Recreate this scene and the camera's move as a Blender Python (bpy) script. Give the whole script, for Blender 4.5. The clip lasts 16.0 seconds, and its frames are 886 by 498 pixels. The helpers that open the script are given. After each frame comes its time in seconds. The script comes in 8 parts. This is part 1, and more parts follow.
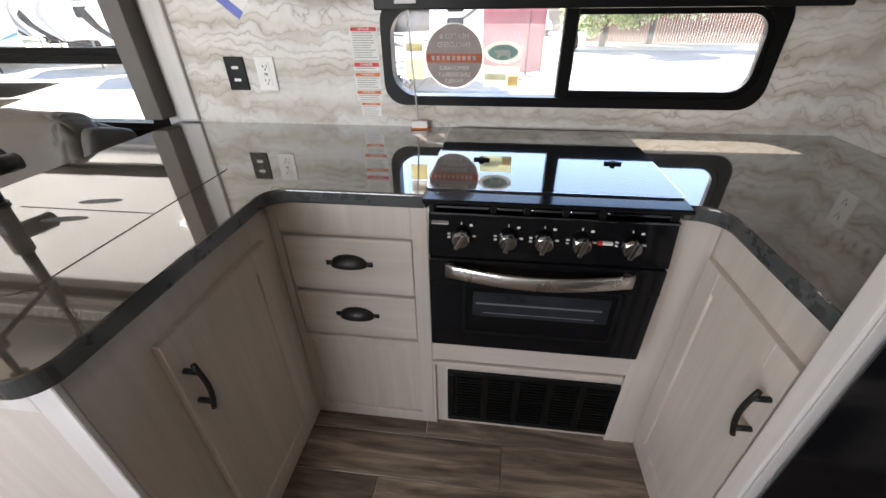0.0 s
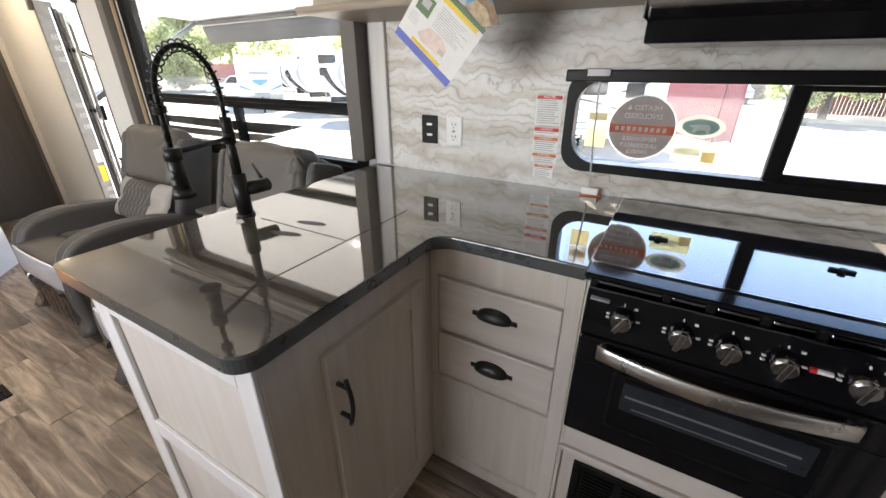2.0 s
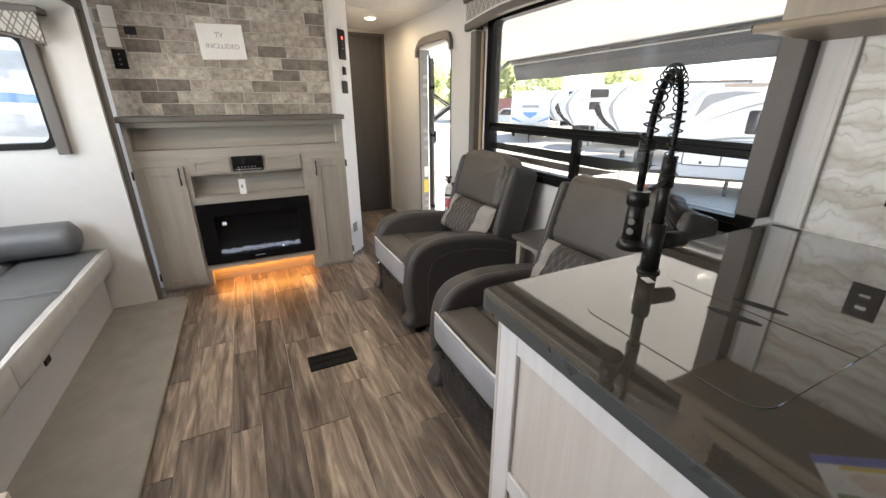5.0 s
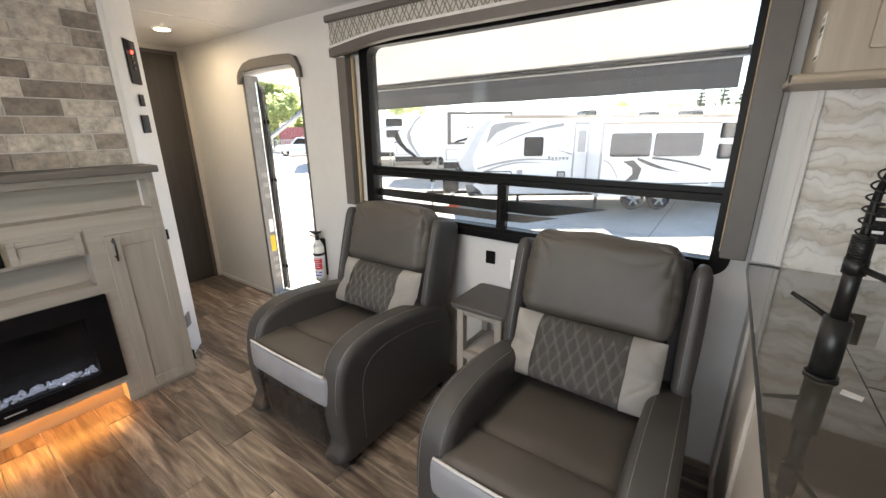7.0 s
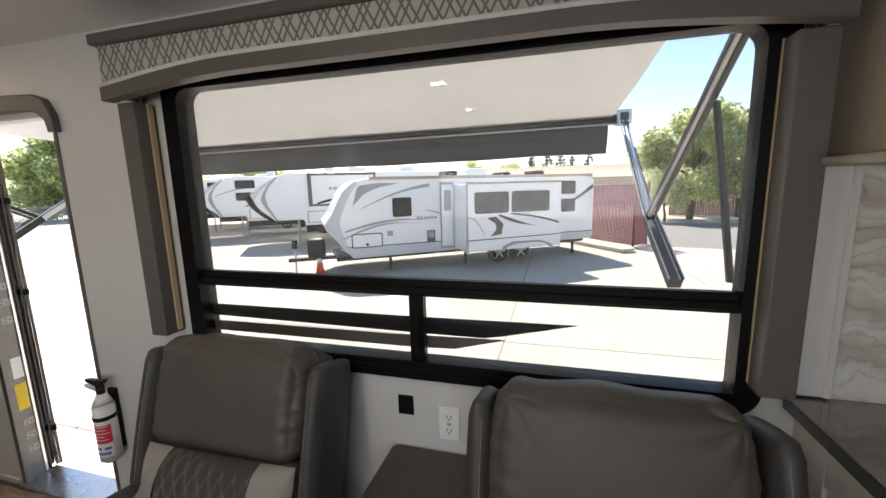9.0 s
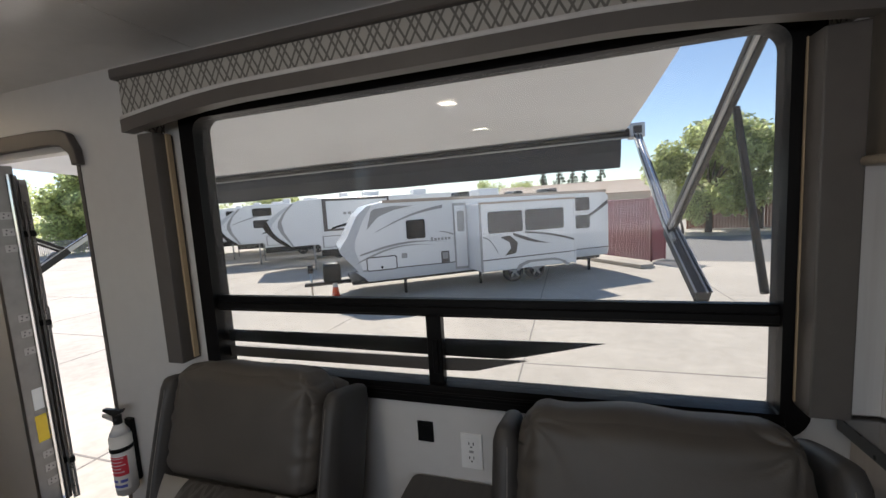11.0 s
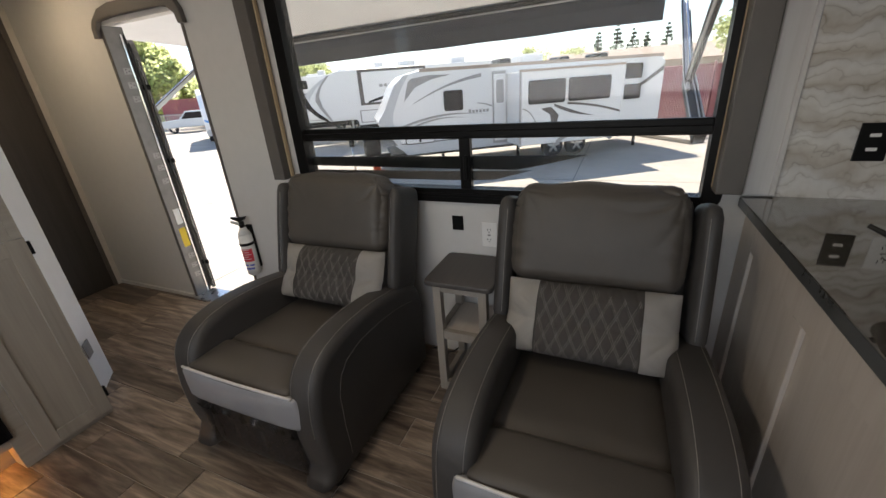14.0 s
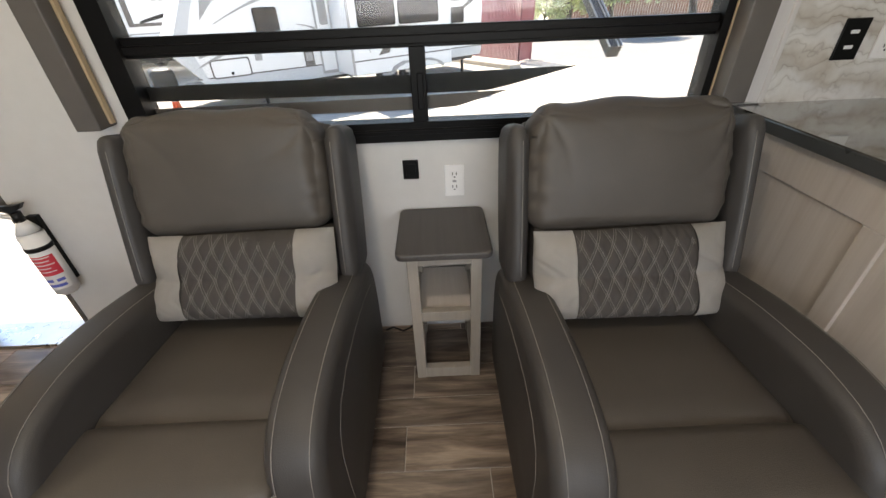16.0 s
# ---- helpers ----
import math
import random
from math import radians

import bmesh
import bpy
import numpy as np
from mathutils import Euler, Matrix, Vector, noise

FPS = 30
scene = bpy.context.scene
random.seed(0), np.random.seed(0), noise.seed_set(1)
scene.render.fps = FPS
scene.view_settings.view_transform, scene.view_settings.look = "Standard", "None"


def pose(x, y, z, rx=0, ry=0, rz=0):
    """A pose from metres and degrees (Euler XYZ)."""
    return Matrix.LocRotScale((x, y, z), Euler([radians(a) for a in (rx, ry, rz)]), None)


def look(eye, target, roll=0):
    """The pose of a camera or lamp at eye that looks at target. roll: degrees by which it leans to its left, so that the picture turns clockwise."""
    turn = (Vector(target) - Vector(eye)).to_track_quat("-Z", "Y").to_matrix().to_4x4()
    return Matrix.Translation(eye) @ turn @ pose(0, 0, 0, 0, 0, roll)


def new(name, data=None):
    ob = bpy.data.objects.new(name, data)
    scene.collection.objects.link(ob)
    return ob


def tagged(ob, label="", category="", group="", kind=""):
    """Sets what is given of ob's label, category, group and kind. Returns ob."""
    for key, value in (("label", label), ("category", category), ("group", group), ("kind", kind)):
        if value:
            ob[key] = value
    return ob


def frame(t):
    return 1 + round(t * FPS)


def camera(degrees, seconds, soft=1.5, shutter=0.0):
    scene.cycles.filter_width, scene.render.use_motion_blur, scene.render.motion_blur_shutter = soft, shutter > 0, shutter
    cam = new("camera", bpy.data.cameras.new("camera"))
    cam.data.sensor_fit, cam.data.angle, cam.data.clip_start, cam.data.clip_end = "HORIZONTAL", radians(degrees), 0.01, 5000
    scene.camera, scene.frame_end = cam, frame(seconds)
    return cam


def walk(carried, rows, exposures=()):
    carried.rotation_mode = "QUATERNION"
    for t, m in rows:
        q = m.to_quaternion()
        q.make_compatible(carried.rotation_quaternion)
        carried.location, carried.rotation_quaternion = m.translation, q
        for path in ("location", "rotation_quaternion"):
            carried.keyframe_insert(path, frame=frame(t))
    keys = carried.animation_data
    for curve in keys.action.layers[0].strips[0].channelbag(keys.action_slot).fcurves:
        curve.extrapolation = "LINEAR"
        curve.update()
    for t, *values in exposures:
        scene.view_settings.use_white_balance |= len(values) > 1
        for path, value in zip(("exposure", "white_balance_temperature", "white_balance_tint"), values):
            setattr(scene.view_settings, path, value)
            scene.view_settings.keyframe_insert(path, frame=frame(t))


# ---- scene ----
cam = camera(96.8, 16.0)
PATH = [
    (0, (0.051, 0.136, 1.32), (-0.169, 1.815, 0.256), -0.7),
    (0.5, (0.039, 0.122, 1.322), (-0.292, 1.782, 0.256), -0.1),
    (1, (0.016, 0.096, 1.312), (-0.412, 1.741, 0.258), 0.4),
    (1.5, (0.015, 0.088, 1.318), (-0.575, 1.712, 0.311), -0.3),
    (2, (0.004, 0.138, 1.342), (-0.899, 1.713, 0.502), 0.0),
    (2.5, (0.002, 0.186, 1.363), (-1.308, 1.531, 0.674), 1.0),
    (3, (-0.026, 0.193, 1.361), (-1.629, 1.225, 0.757), 2.6),
    (3.5, (-0.071, 0.152, 1.362), (-1.814, 0.929, 0.763), 3.0),
    (3.7, (-0.102, 0.111, 1.355), (-1.864, 0.832, 0.742), 3.0),
    (5.8, (-0.806, -0.131, 1.332), (-2.331, 0.909, 0.563), -1.7),
    (6, (-0.876, -0.152, 1.337), (-2.341, 0.985, 0.59), -1.3),
    (6.5, (-1.058, -0.149, 1.346), (-2.365, 1.197, 0.655), -1.4),
    (7, (-1.323, -0.153, 1.406), (-2.43, 1.406, 0.818), -0.5),
    (7.5, (-1.422, -0.074, 1.422), (-2.357, 1.621, 0.921), -1.0),
    (8, (-1.549, 0.129, 1.449), (-2.346, 1.917, 1.04), -2.1),
    (8.5, (-1.658, 0.349, 1.497), (-2.321, 2.203, 1.145), -1.9),
    (9, (-1.789, 0.452, 1.491), (-2.331, 2.35, 1.165), -1.5),
    (9.2, (-1.866, 0.518, 1.475), (-2.37, 2.431, 1.179), -1.5),
    (11.3, (-1.767, 0.455, 1.479), (-2.393, 2.342, 1.263), -3.4),
    (11.5, (-1.728, 0.421, 1.496), (-2.37, 2.3, 1.255), -3.1),
    (12, (-1.651, 0.327, 1.509), (-2.34, 2.18, 1.205), -2.9),
    (12.5, (-1.582, 0.14, 1.475), (-2.317, 1.96, 1.091), -2.5),
    (13, (-1.534, -0.019, 1.406), (-2.304, 1.76, 0.914), -2.2),
    (13.5, (-1.531, -0.058, 1.391), (-2.317, 1.666, 0.752), -3.1),
    (14, (-1.608, -0.015, 1.361), (-2.376, 1.659, 0.582), -4.4),
    (14.5, (-1.775, 0.096, 1.309), (-2.44, 1.762, 0.423), -5.4),
    (15, (-1.917, 0.267, 1.292), (-2.439, 1.915, 0.287), -6.2),
    (15.5, (-2.065, 0.297, 1.254), (-2.338, 1.966, 0.186), -4.8),
    (16, (-2.174, 0.295, 1.265), (-2.163, 1.971, 0.174), -2.4),
]
EXPOSURES = [(0, 3.21, 6720, 13), (2, 3.13, 6680, 12), (3.5, 2.65, 6700, 10), (6, 2.70, 6850, 12), (7.5, 2.58, 6750, 11), (8.2, 2.29, 6680, 12), (9, 1.68, 6800, 12), (11.3, 0.93, 6450, 13), (12.2, 0.88, 6450, 14), (13.2, 1.05, 6900, 15), (14.5, 1.88, 6850, 11), (16, 2.43, 7000, 12)]
walk(cam, [(t, look(eye, target, roll)) for t, eye, target, roll in PATH], EXPOSURES)

# ---- world and sun ----
SUN_ELEV, SUN_AZ = 50.0, 118.0      # degrees; azimuth from +x towards +y
world = bpy.data.worlds.new("world")
scene.world = world
world.use_nodes = True
wn = world.node_tree.nodes
wn.clear()
sky = wn.new("ShaderNodeTexSky")
sky.sky_type = "NISHITA"
sky.sun_disc = False
sky.altitude, sky.dust_density, sky.ozone_density = 600.0, 0.3, 2.0
sky.sun_elevation = radians(SUN_ELEV)
sky.sun_rotation = radians(90 - SUN_AZ)
bg = wn.new("ShaderNodeBackground")
bg.inputs["Strength"].default_value = 0.105
wo = wn.new("ShaderNodeOutputWorld")
world.node_tree.links.new(sky.outputs[0], bg.inputs[0])
world.node_tree.links.new(bg.outputs[0], wo.inputs[0])
sd = bpy.data.lights.new("sun", "SUN")
sd.energy, sd.angle, sd.color = 4.5, radians(0.5), (1.0, 0.95, 0.88)
sun = new("sun", sd)
_e, _a = radians(SUN_ELEV), radians(SUN_AZ)
sun.matrix_world = look((0, 0, 12), (-math.cos(_e) * math.cos(_a), -math.cos(_e) * math.sin(_a), 12 - math.sin(_e)))


def lamp_area(name, eye, target, w, h, watts, color):
    d = bpy.data.lights.new(name, "AREA")
    d.shape, d.size, d.size_y, d.energy, d.color = "RECTANGLE", w, h, watts, color
    o = new(name, d)
    o.matrix_world = look(eye, target)
    return o


# daylight through the slide-out's windows on the far side; the unseen dinette opening is placed for fill
lamp_area("slide_window_light", (-2.3, -1.93, 1.35), (-2.3, 0, 1.2), 1.7, 0.55, 5.8, (0.88, 0.94, 1.0))
lamp_area("dinette_fill_light", (-1.05, -1.93, 1.35), (-1.05, 0, 1.2), 0.66, 0.52, 2.6, (0.95, 0.96, 1.0))
# the puck at (0.2, -0.2) is an unseen lamp added over the kitchen
for px, py, watts in ((-2.45, 0.55, 1.2), (-2.45, -0.35, 1.2), (0.2, -0.2, 0.1)):
    lamp_area("ceiling_puck_glow", (px, py, 2.062), (px, py, 0), 0.1, 0.1, watts, (1.0, 0.90, 0.76))
lamp_area("hall_puck_glow", (-4.67, 1.22, 2.062), (-4.67, 1.22, 0), 0.1, 0.1, 0.85, (1.0, 0.80, 0.55))
lamp_area("hearth_glow", (-3.80, -0.045, 0.125), (-3.72, -0.045, 0), 0.7, 0.02, 0.55, (1.0, 0.42, 0.08))

# ---- materials ----


class N:
    """A small node builder round one material."""

    def __init__(self, name):
        self.m = bpy.data.materials.new(name)
        self.m.use_nodes = True
        self.t = self.m.node_tree
        self.b = self.t.nodes["Principled BSDF"]

    def n(self, kind, **values):
        node = self.t.nodes.new("ShaderNode" + kind)
        for k, v in values.items():
            node.inputs[k].default_value = v
        return node

    def l(self, a, b):
        self.t.links.new(a, b)

    def coords(self, scale=(1, 1, 1), space="Object", jitter=False):
        tc = self.n("TexCoord")
        mp = self.n("Mapping")
        mp.inputs["Scale"].default_value = scale
        self.l(tc.outputs[space], mp.inputs["Vector"])
        if jitter:
            oi = self.n("ObjectInfo")
            mul = self.n("Math")
            mul.operation = "MULTIPLY"
            mul.inputs[1].default_value = 37.0
            self.l(oi.outputs["Random"], mul.inputs[0])
            cb = self.n("CombineXYZ")
            for k in ("X", "Y", "Z"):
                self.l(mul.outputs[0], cb.inputs[k])
            self.l(cb.outputs[0], mp.inputs["Location"])
        return mp.outputs[0]

    def noise(self, vec, scale, detail=4.0, rough=0.55, dist=0.0):
        t = self.n("TexNoise", Scale=scale, Detail=detail, Roughness=rough, Distortion=dist)
        self.l(vec, t.inputs["Vector"])
        return t.outputs[0]

    def ramp(self, fac, stops):
        r = self.n("ValToRGB")
        e = r.color_ramp.elements
        while len(e) < len(stops):
            e.new(0.5)
        for el, (p, c) in zip(e, stops):
            el.position, el.color = p, (*c, 1)
        self.l(fac, r.inputs[0])
        return r.outputs[0]

    def mix(self, fac, a, b, mode="MIX"):
        x = self.t.nodes.new("ShaderNodeMix")
        x.data_type, x.blend_type = "RGBA", mode
        for sock, v in ((x.inputs[0], fac), (x.inputs[6], a), (x.inputs[7], b)):
            if isinstance(v, (int, float)):
                sock.default_value = v
            elif isinstance(v, tuple):
                sock.default_value = (*v, 1)
            else:
                self.l(v, sock)
        return x.outputs[2]

    def bump(self, h, strength=0.2, dist=0.002):
        b = self.n("Bump", Strength=strength, Distance=dist)
        self.l(h, b.inputs["Height"])
        self.l(b.outputs[0], self.b.inputs["Normal"])

    def base(self, c):
        if isinstance(c, tuple):
            self.b.inputs["Base Color"].default_value = (*c, 1)
        else:
            self.l(c, self.b.inputs["Base Color"])

    def rough(self, lo, hi=None, fac=None):
        if hi is None:
            self.b.inputs["Roughness"].default_value = lo
            return
        r = self.n("MapRange")
        r.inputs["To Min"].default_value, r.inputs["To Max"].default_value = lo, hi
        self.l(fac, r.inputs["Value"])
        self.l(r.outputs[0], self.b.inputs["Roughness"])


def shade(c, k):
    return tuple(min(1.0, v * k) for v in c)


def plain(name, c, rough=0.5, metal=0.0, vary=0.08, scale=18.0, bump=0.05, bump_scale=220.0, coat=0.0, spec=0.5):
    """Painted, moulded or metal surface with faint mottling and a fine relief."""
    k = N(name)
    v = k.coords()
    f = k.noise(v, scale, 5.0)
    k.base(k.ramp(f, ((0.3, shade(c, 1 - vary)), (0.7, shade(c, 1 + vary)))))
    k.rough(rough * 0.88, min(1.0, rough * 1.12), f)
    k.b.inputs["Metallic"].default_value = metal
    k.b.inputs["Coat Weight"].default_value = coat
    k.b.inputs["Specular IOR Level"].default_value = spec
    if bump:
        k.bump(k.noise(v, bump_scale, 2.0), bump, 0.001)
    return k.m


def wood(name, lo, hi, axis=2, rough=0.45, fine=1.0, bump=0.12):
    """Printed or stained timber with its grain along one axis."""
    k = N(name)
    s = [26.0 * fine] * 3
    s[axis] = 1.6
    v = k.coords(tuple(s), jitter=True)
    f = k.noise(v, 1.0, 6.0, 0.62, 0.5)
    s2 = [120.0 * fine] * 3
    s2[axis] = 3.0
    g = k.noise(k.coords(tuple(s2)), 1.0, 3.0)
    m = k.n("Math")
    m.operation = "MULTIPLY_ADD"
    m.inputs[1].default_value, m.inputs[2].default_value = 0.3, 0.0
    k.l(g, m.inputs[0])
    a = k.n("Math")
    a.operation = "ADD"
    k.l(f, a.inputs[0])
    k.l(m.outputs[0], a.inputs[1])
    k.base(k.ramp(a.outputs[0], ((0.38, lo), (0.86, hi))))
    k.rough(rough * 0.85, rough * 1.15, f)
    k.bump(g, bump, 0.001)
    return k.m


def leather(name, c, rough=0.42):
    k = N(name)
    v = k.coords()
    big = k.noise(v, 7.0, 4.0)
    k.base(k.ramp(big, ((0.3, shade(c, 0.9)), (0.7, shade(c, 1.1)))))
    vo = k.n("TexVoronoi", Scale=420.0)
    k.l(v, vo.inputs["Vector"])
    wr = k.noise(v, 26.0, 6.0, 0.6)
    add = k.n("Math")
    add.operation = "ADD"
    k.l(vo.outputs[0], add.inputs[0])
    k.l(wr, add.inputs[1])
    k.bump(add.outputs[0], 0.16, 0.0016)
    k.rough(rough * 0.85, rough * 1.2, big)
    return k.m


def marble_sheet(name):
    """Wallboard printed with wavy, wood-like strata in white, grey and tan."""
    k = N(name)
    v = k.coords((1.0, 1.0, 1.0))
    sx = k.n("SeparateXYZ")
    k.l(v, sx.inputs[0])

    def math_(op, a, f, c=None):
        m = k.n("Math")
        m.operation = op
        k.l(a, m.inputs[0])
        for i, q in ((1, f), (2, c)):
            if isinstance(q, (int, float)):
                m.inputs[i].default_value = q
            elif q is not None:
                k.l(q, m.inputs[i])
        return m.outputs[0]

    def strata(freq, swirl, fold, fine):
        """Layer height: z bent by slow folds and small ripples."""
        h = math_("MULTIPLY", sx.outputs["Z"], freq)
        h = math_("MULTIPLY_ADD", k.noise(k.coords(swirl), 1.0, 3.0, 0.5, 0.6), fold, h)
        return math_("MULTIPLY_ADD", k.noise(k.coords((13.0, 13.0, 9.0)), 1.0, 3.0, 0.55), fine, h)
    broad_h = strata(9.0, (1.3, 1.3, 3.0), 3.6, 0.8)
    layer_h = strata(29.0, (1.9, 1.9, 4.2), 7.5, 3.2)
    broad = math_("FRACT", broad_h, 0.0)
    layer = math_("FRACT", layer_h, 0.0)
    base = k.ramp(broad, ((0.0, (0.48, 0.43, 0.37)), (0.12, (0.58, 0.545, 0.49)), (0.45, (0.70, 0.68, 0.645)), (0.75, (0.66, 0.645, 0.62)), (1.0, (0.50, 0.455, 0.395))))
    line = k.ramp(layer, ((0.0, (0.50, 0.45, 0.40)), (0.07, (0.80, 0.77, 0.735)), (0.30, (0.97, 0.965, 0.95)), (0.65, (1.0, 1.0, 1.0)), (0.92, (0.86, 0.845, 0.82)), (0.975, (0.56, 0.51, 0.46)), (1.0, (0.44, 0.39, 0.345))))
    fade = k.ramp(k.noise(k.coords((3.4, 3.4, 6.0)), 1.0, 3.0, 0.6), ((0.34, (0.12, 0.12, 0.12)), (0.62, (0.95, 0.95, 0.95))))
    soft = k.noise(v, 24.0, 4.0, 0.6)
    tone = k.ramp(soft, ((0.35, (0.94, 0.93, 0.92)), (0.65, (1.04, 1.04, 1.04))))
    k.base(k.mix(1.0, k.mix(fade, base, k.mix(1.0, base, line, "MULTIPLY")), tone, "MULTIPLY"))
    k.rough(0.34)
    return k.m


def plank_wood(name):
    """Vinyl plank: grey-brown boards with tan and dark streaks; each board its own shade."""
    k = N(name)
    v = k.coords((2.6, 21.0, 21.0), jitter=True)
    f = k.noise(v, 1.0, 5.0, 0.58, 0.9)
    f2 = k.noise(k.coords((5.0, 70.0, 70.0), jitter=True), 1.0, 4.0, 0.6, 0.3)
    body = k.ramp(f, ((0.28, (0.055, 0.040, 0.030)), (0.42, (0.150, 0.112, 0.086)), (0.53, (0.225, 0.180, 0.145)), (0.63, (0.345, 0.275, 0.215)), (0.78, (0.46, 0.385, 0.31))))
    fine = k.ramp(f2, ((0.35, (0.72, 0.72, 0.72)), (0.65, (1.08, 1.07, 1.05))))
    oi = k.n("ObjectInfo")
    tone = k.ramp(oi.outputs["Random"], ((0.0, (0.55, 0.54, 0.54)), (0.5, (0.95, 0.94, 0.92)), (1.0, (1.28, 1.24, 1.18))))
    k.base(k.mix(1.0, k.mix(1.0, body, fine, "MULTIPLY"), tone, "MULTIPLY"))
    k.rough(0.27, 0.42, f2)
    k.bump(f2, 0.12, 0.001)
    return k.m


def brick_print(name):
    k = N(name)
    v = k.coords((1, 1, 1), jitter=True)
    f = k.noise(v, 22.0, 6.0, 0.7)
    oi = k.n("ObjectInfo")
    tone = k.ramp(oi.outputs["Random"], ((0.0, (0.140, 0.115, 0.094)), (0.25, (0.26, 0.222, 0.185)), (0.6, (0.37, 0.33, 0.283)), (1.0, (0.46, 0.42, 0.365))))
    wash = k.ramp(f, ((0.34, (0.55, 0.54, 0.53)), (0.5, (0.95, 0.95, 0.95)), (0.68, (1.4, 1.38, 1.35))))
    k.base(k.mix(1.0, tone, wash, "MULTIPLY"))
    k.rough(0.6)
    k.bump(k.noise(v, 60.0, 5.0), 0.3, 0.002)
    return k.m


def glass(name, tint=(1, 1, 1), rough=0.0):
    k = N(name)
    k.b.inputs["Base Color"].default_value = (*tint, 1)
    k.b.inputs["Roughness"].default_value = rough
    k.b.inputs["Transmission Weight"].default_value = 1.0
    k.b.inputs["IOR"].default_value = 1.45
    return k.m


def pane(name, tint, ior=1.35, veil=0.0):
    """Thin window pane: see-through with a faint mirror on it, and a painted glare haze if asked."""
    m = bpy.data.materials.new(name)
    m.use_nodes = True
    t = m.node_tree
    t.nodes.clear()
    tr = t.nodes.new("ShaderNodeBsdfTransparent")
    tr.inputs[0].default_value = (*tint, 1)
    gl = t.nodes.new("ShaderNodeBsdfGlossy")
    gl.inputs["Roughness"].default_value = 0.01
    fr = t.nodes.new("ShaderNodeFresnel")
    fr.inputs["IOR"].default_value = ior
    mx = t.nodes.new("ShaderNodeMixShader")
    out = t.nodes.new("ShaderNodeOutputMaterial")
    t.links.new(fr.outputs[0], mx.inputs[0])
    see = tr
    # small translucent share lays a pale glare veil over the view
    if veil:
        tl = t.nodes.new("ShaderNodeBsdfTranslucent")
        tl.inputs[0].default_value = (0.85, 0.85, 0.84, 1)
        see = t.nodes.new("ShaderNodeMixShader")
        see.inputs[0].default_value = veil
        t.links.new(tr.outputs[0], see.inputs[1])
        t.links.new(tl.outputs[0], see.inputs[2])
    t.links.new(see.outputs[0], mx.inputs[1])
    t.links.new(gl.outputs[0], mx.inputs[2])
    t.links.new(mx.outputs[0], out.inputs[0])
    return m


def glow(name, c, strength):
    k = N(name)
    k.base(c)
    k.b.inputs["Emission Color"].default_value = (*c, 1)
    k.b.inputs["Emission Strength"].default_value = strength
    return k.m


M_CAB = wood("whitewashed_cabinet_wood", (0.50, 0.440, 0.385), (0.60, 0.545, 0.49), 2, 0.42)
M_CABX = wood("whitewashed_cabinet_wood_across", (0.50, 0.440, 0.385), (0.60, 0.545, 0.49), 0, 0.42)
M_CABY = wood("whitewashed_cabinet_wood_deep", (0.50, 0.440, 0.385), (0.60, 0.545, 0.49), 1, 0.42)
M_PANELWHITE = wood("pale_panel_wood", (0.58, 0.55, 0.525), (0.68, 0.655, 0.635), 2, 0.45)
M_TAN = wood("tan_upper_cabinet_wood", (0.305, 0.255, 0.195), (0.385, 0.33, 0.26), 0, 0.42)
M_TANZ = wood("tan_upper_cabinet_wood_upright", (0.305, 0.255, 0.195), (0.385, 0.33, 0.26), 2, 0.42)
M_GREYCAB = wood("grey_stained_cabinet_wood", (0.285, 0.253, 0.214), (0.375, 0.336, 0.288), 2, 0.42)
M_GREYCABY = wood("grey_stained_cabinet_wood_across", (0.285, 0.253, 0.214), (0.375, 0.336, 0.288), 1, 0.42)
M_WALL = plain("white_wallboard", (0.62, 0.607, 0.585), 0.5, vary=0.02, bump=0.08, bump_scale=90)
M_WARMWALL = plain("cream_wallboard", (0.64, 0.61, 0.57), 0.5, vary=0.03, bump=0.08, bump_scale=90)
M_CEIL = plain("gloss_ceiling_board", (0.72, 0.70, 0.67), 0.22, vary=0.02, bump=0.05, bump_scale=30)
M_GLOSSWHITE = plain("bright_white_panel", (0.82, 0.82, 0.82), 0.3, vary=0.02, bump=0.03)
M_MARBLE = marble_sheet("strata_print_wallboard")
M_COUNTER = plain("polished_grey_brown_worktop", (0.085, 0.076, 0.064), 0.05, vary=0.06, bump=0.0, coat=1.0, spec=0.8)
M_COUNTER.node_tree.nodes["Principled BSDF"].inputs["Coat IOR"].default_value = 1.8
M_COUNTER.node_tree.nodes["Principled BSDF"].inputs["Coat Roughness"].default_value = 0.03
M_EDGE = plain("grey_worktop_edge", (0.055, 0.058, 0.058), 0.28, vary=0.05, bump=0, coat=0.4)
M_PLANK = plank_wood("vinyl_plank")
M_GROUT = plain("plank_joint", (0.42, 0.38, 0.33), 0.8)
M_TRIM = plain("grey_brown_trim", (0.105, 0.093, 0.084), 0.5, vary=0.06)
M_DARKDOOR = wood("dark_grey_door_wood", (0.038, 0.033, 0.030), (0.060, 0.053, 0.048), 2, 0.5)
M_BLACK = plain("black_plastic", (0.006, 0.006, 0.006), 0.4, spec=0.2)
M_BLACKGLOSS = plain("black_gloss_enamel", (0.005, 0.005, 0.006), 0.10, bump=0.0, spec=0.25)
M_BLACKMETAL = plain("matt_black_metal", (0.010, 0.0095, 0.009), 0.4, spec=0.4)
M_FRAME = plain("black_window_frame", (0.005, 0.0046, 0.0046), 0.42, spec=0.15)
M_STEEL = plain("brushed_steel", (0.62, 0.61, 0.59), 0.28, metal=1.0, vary=0.05)
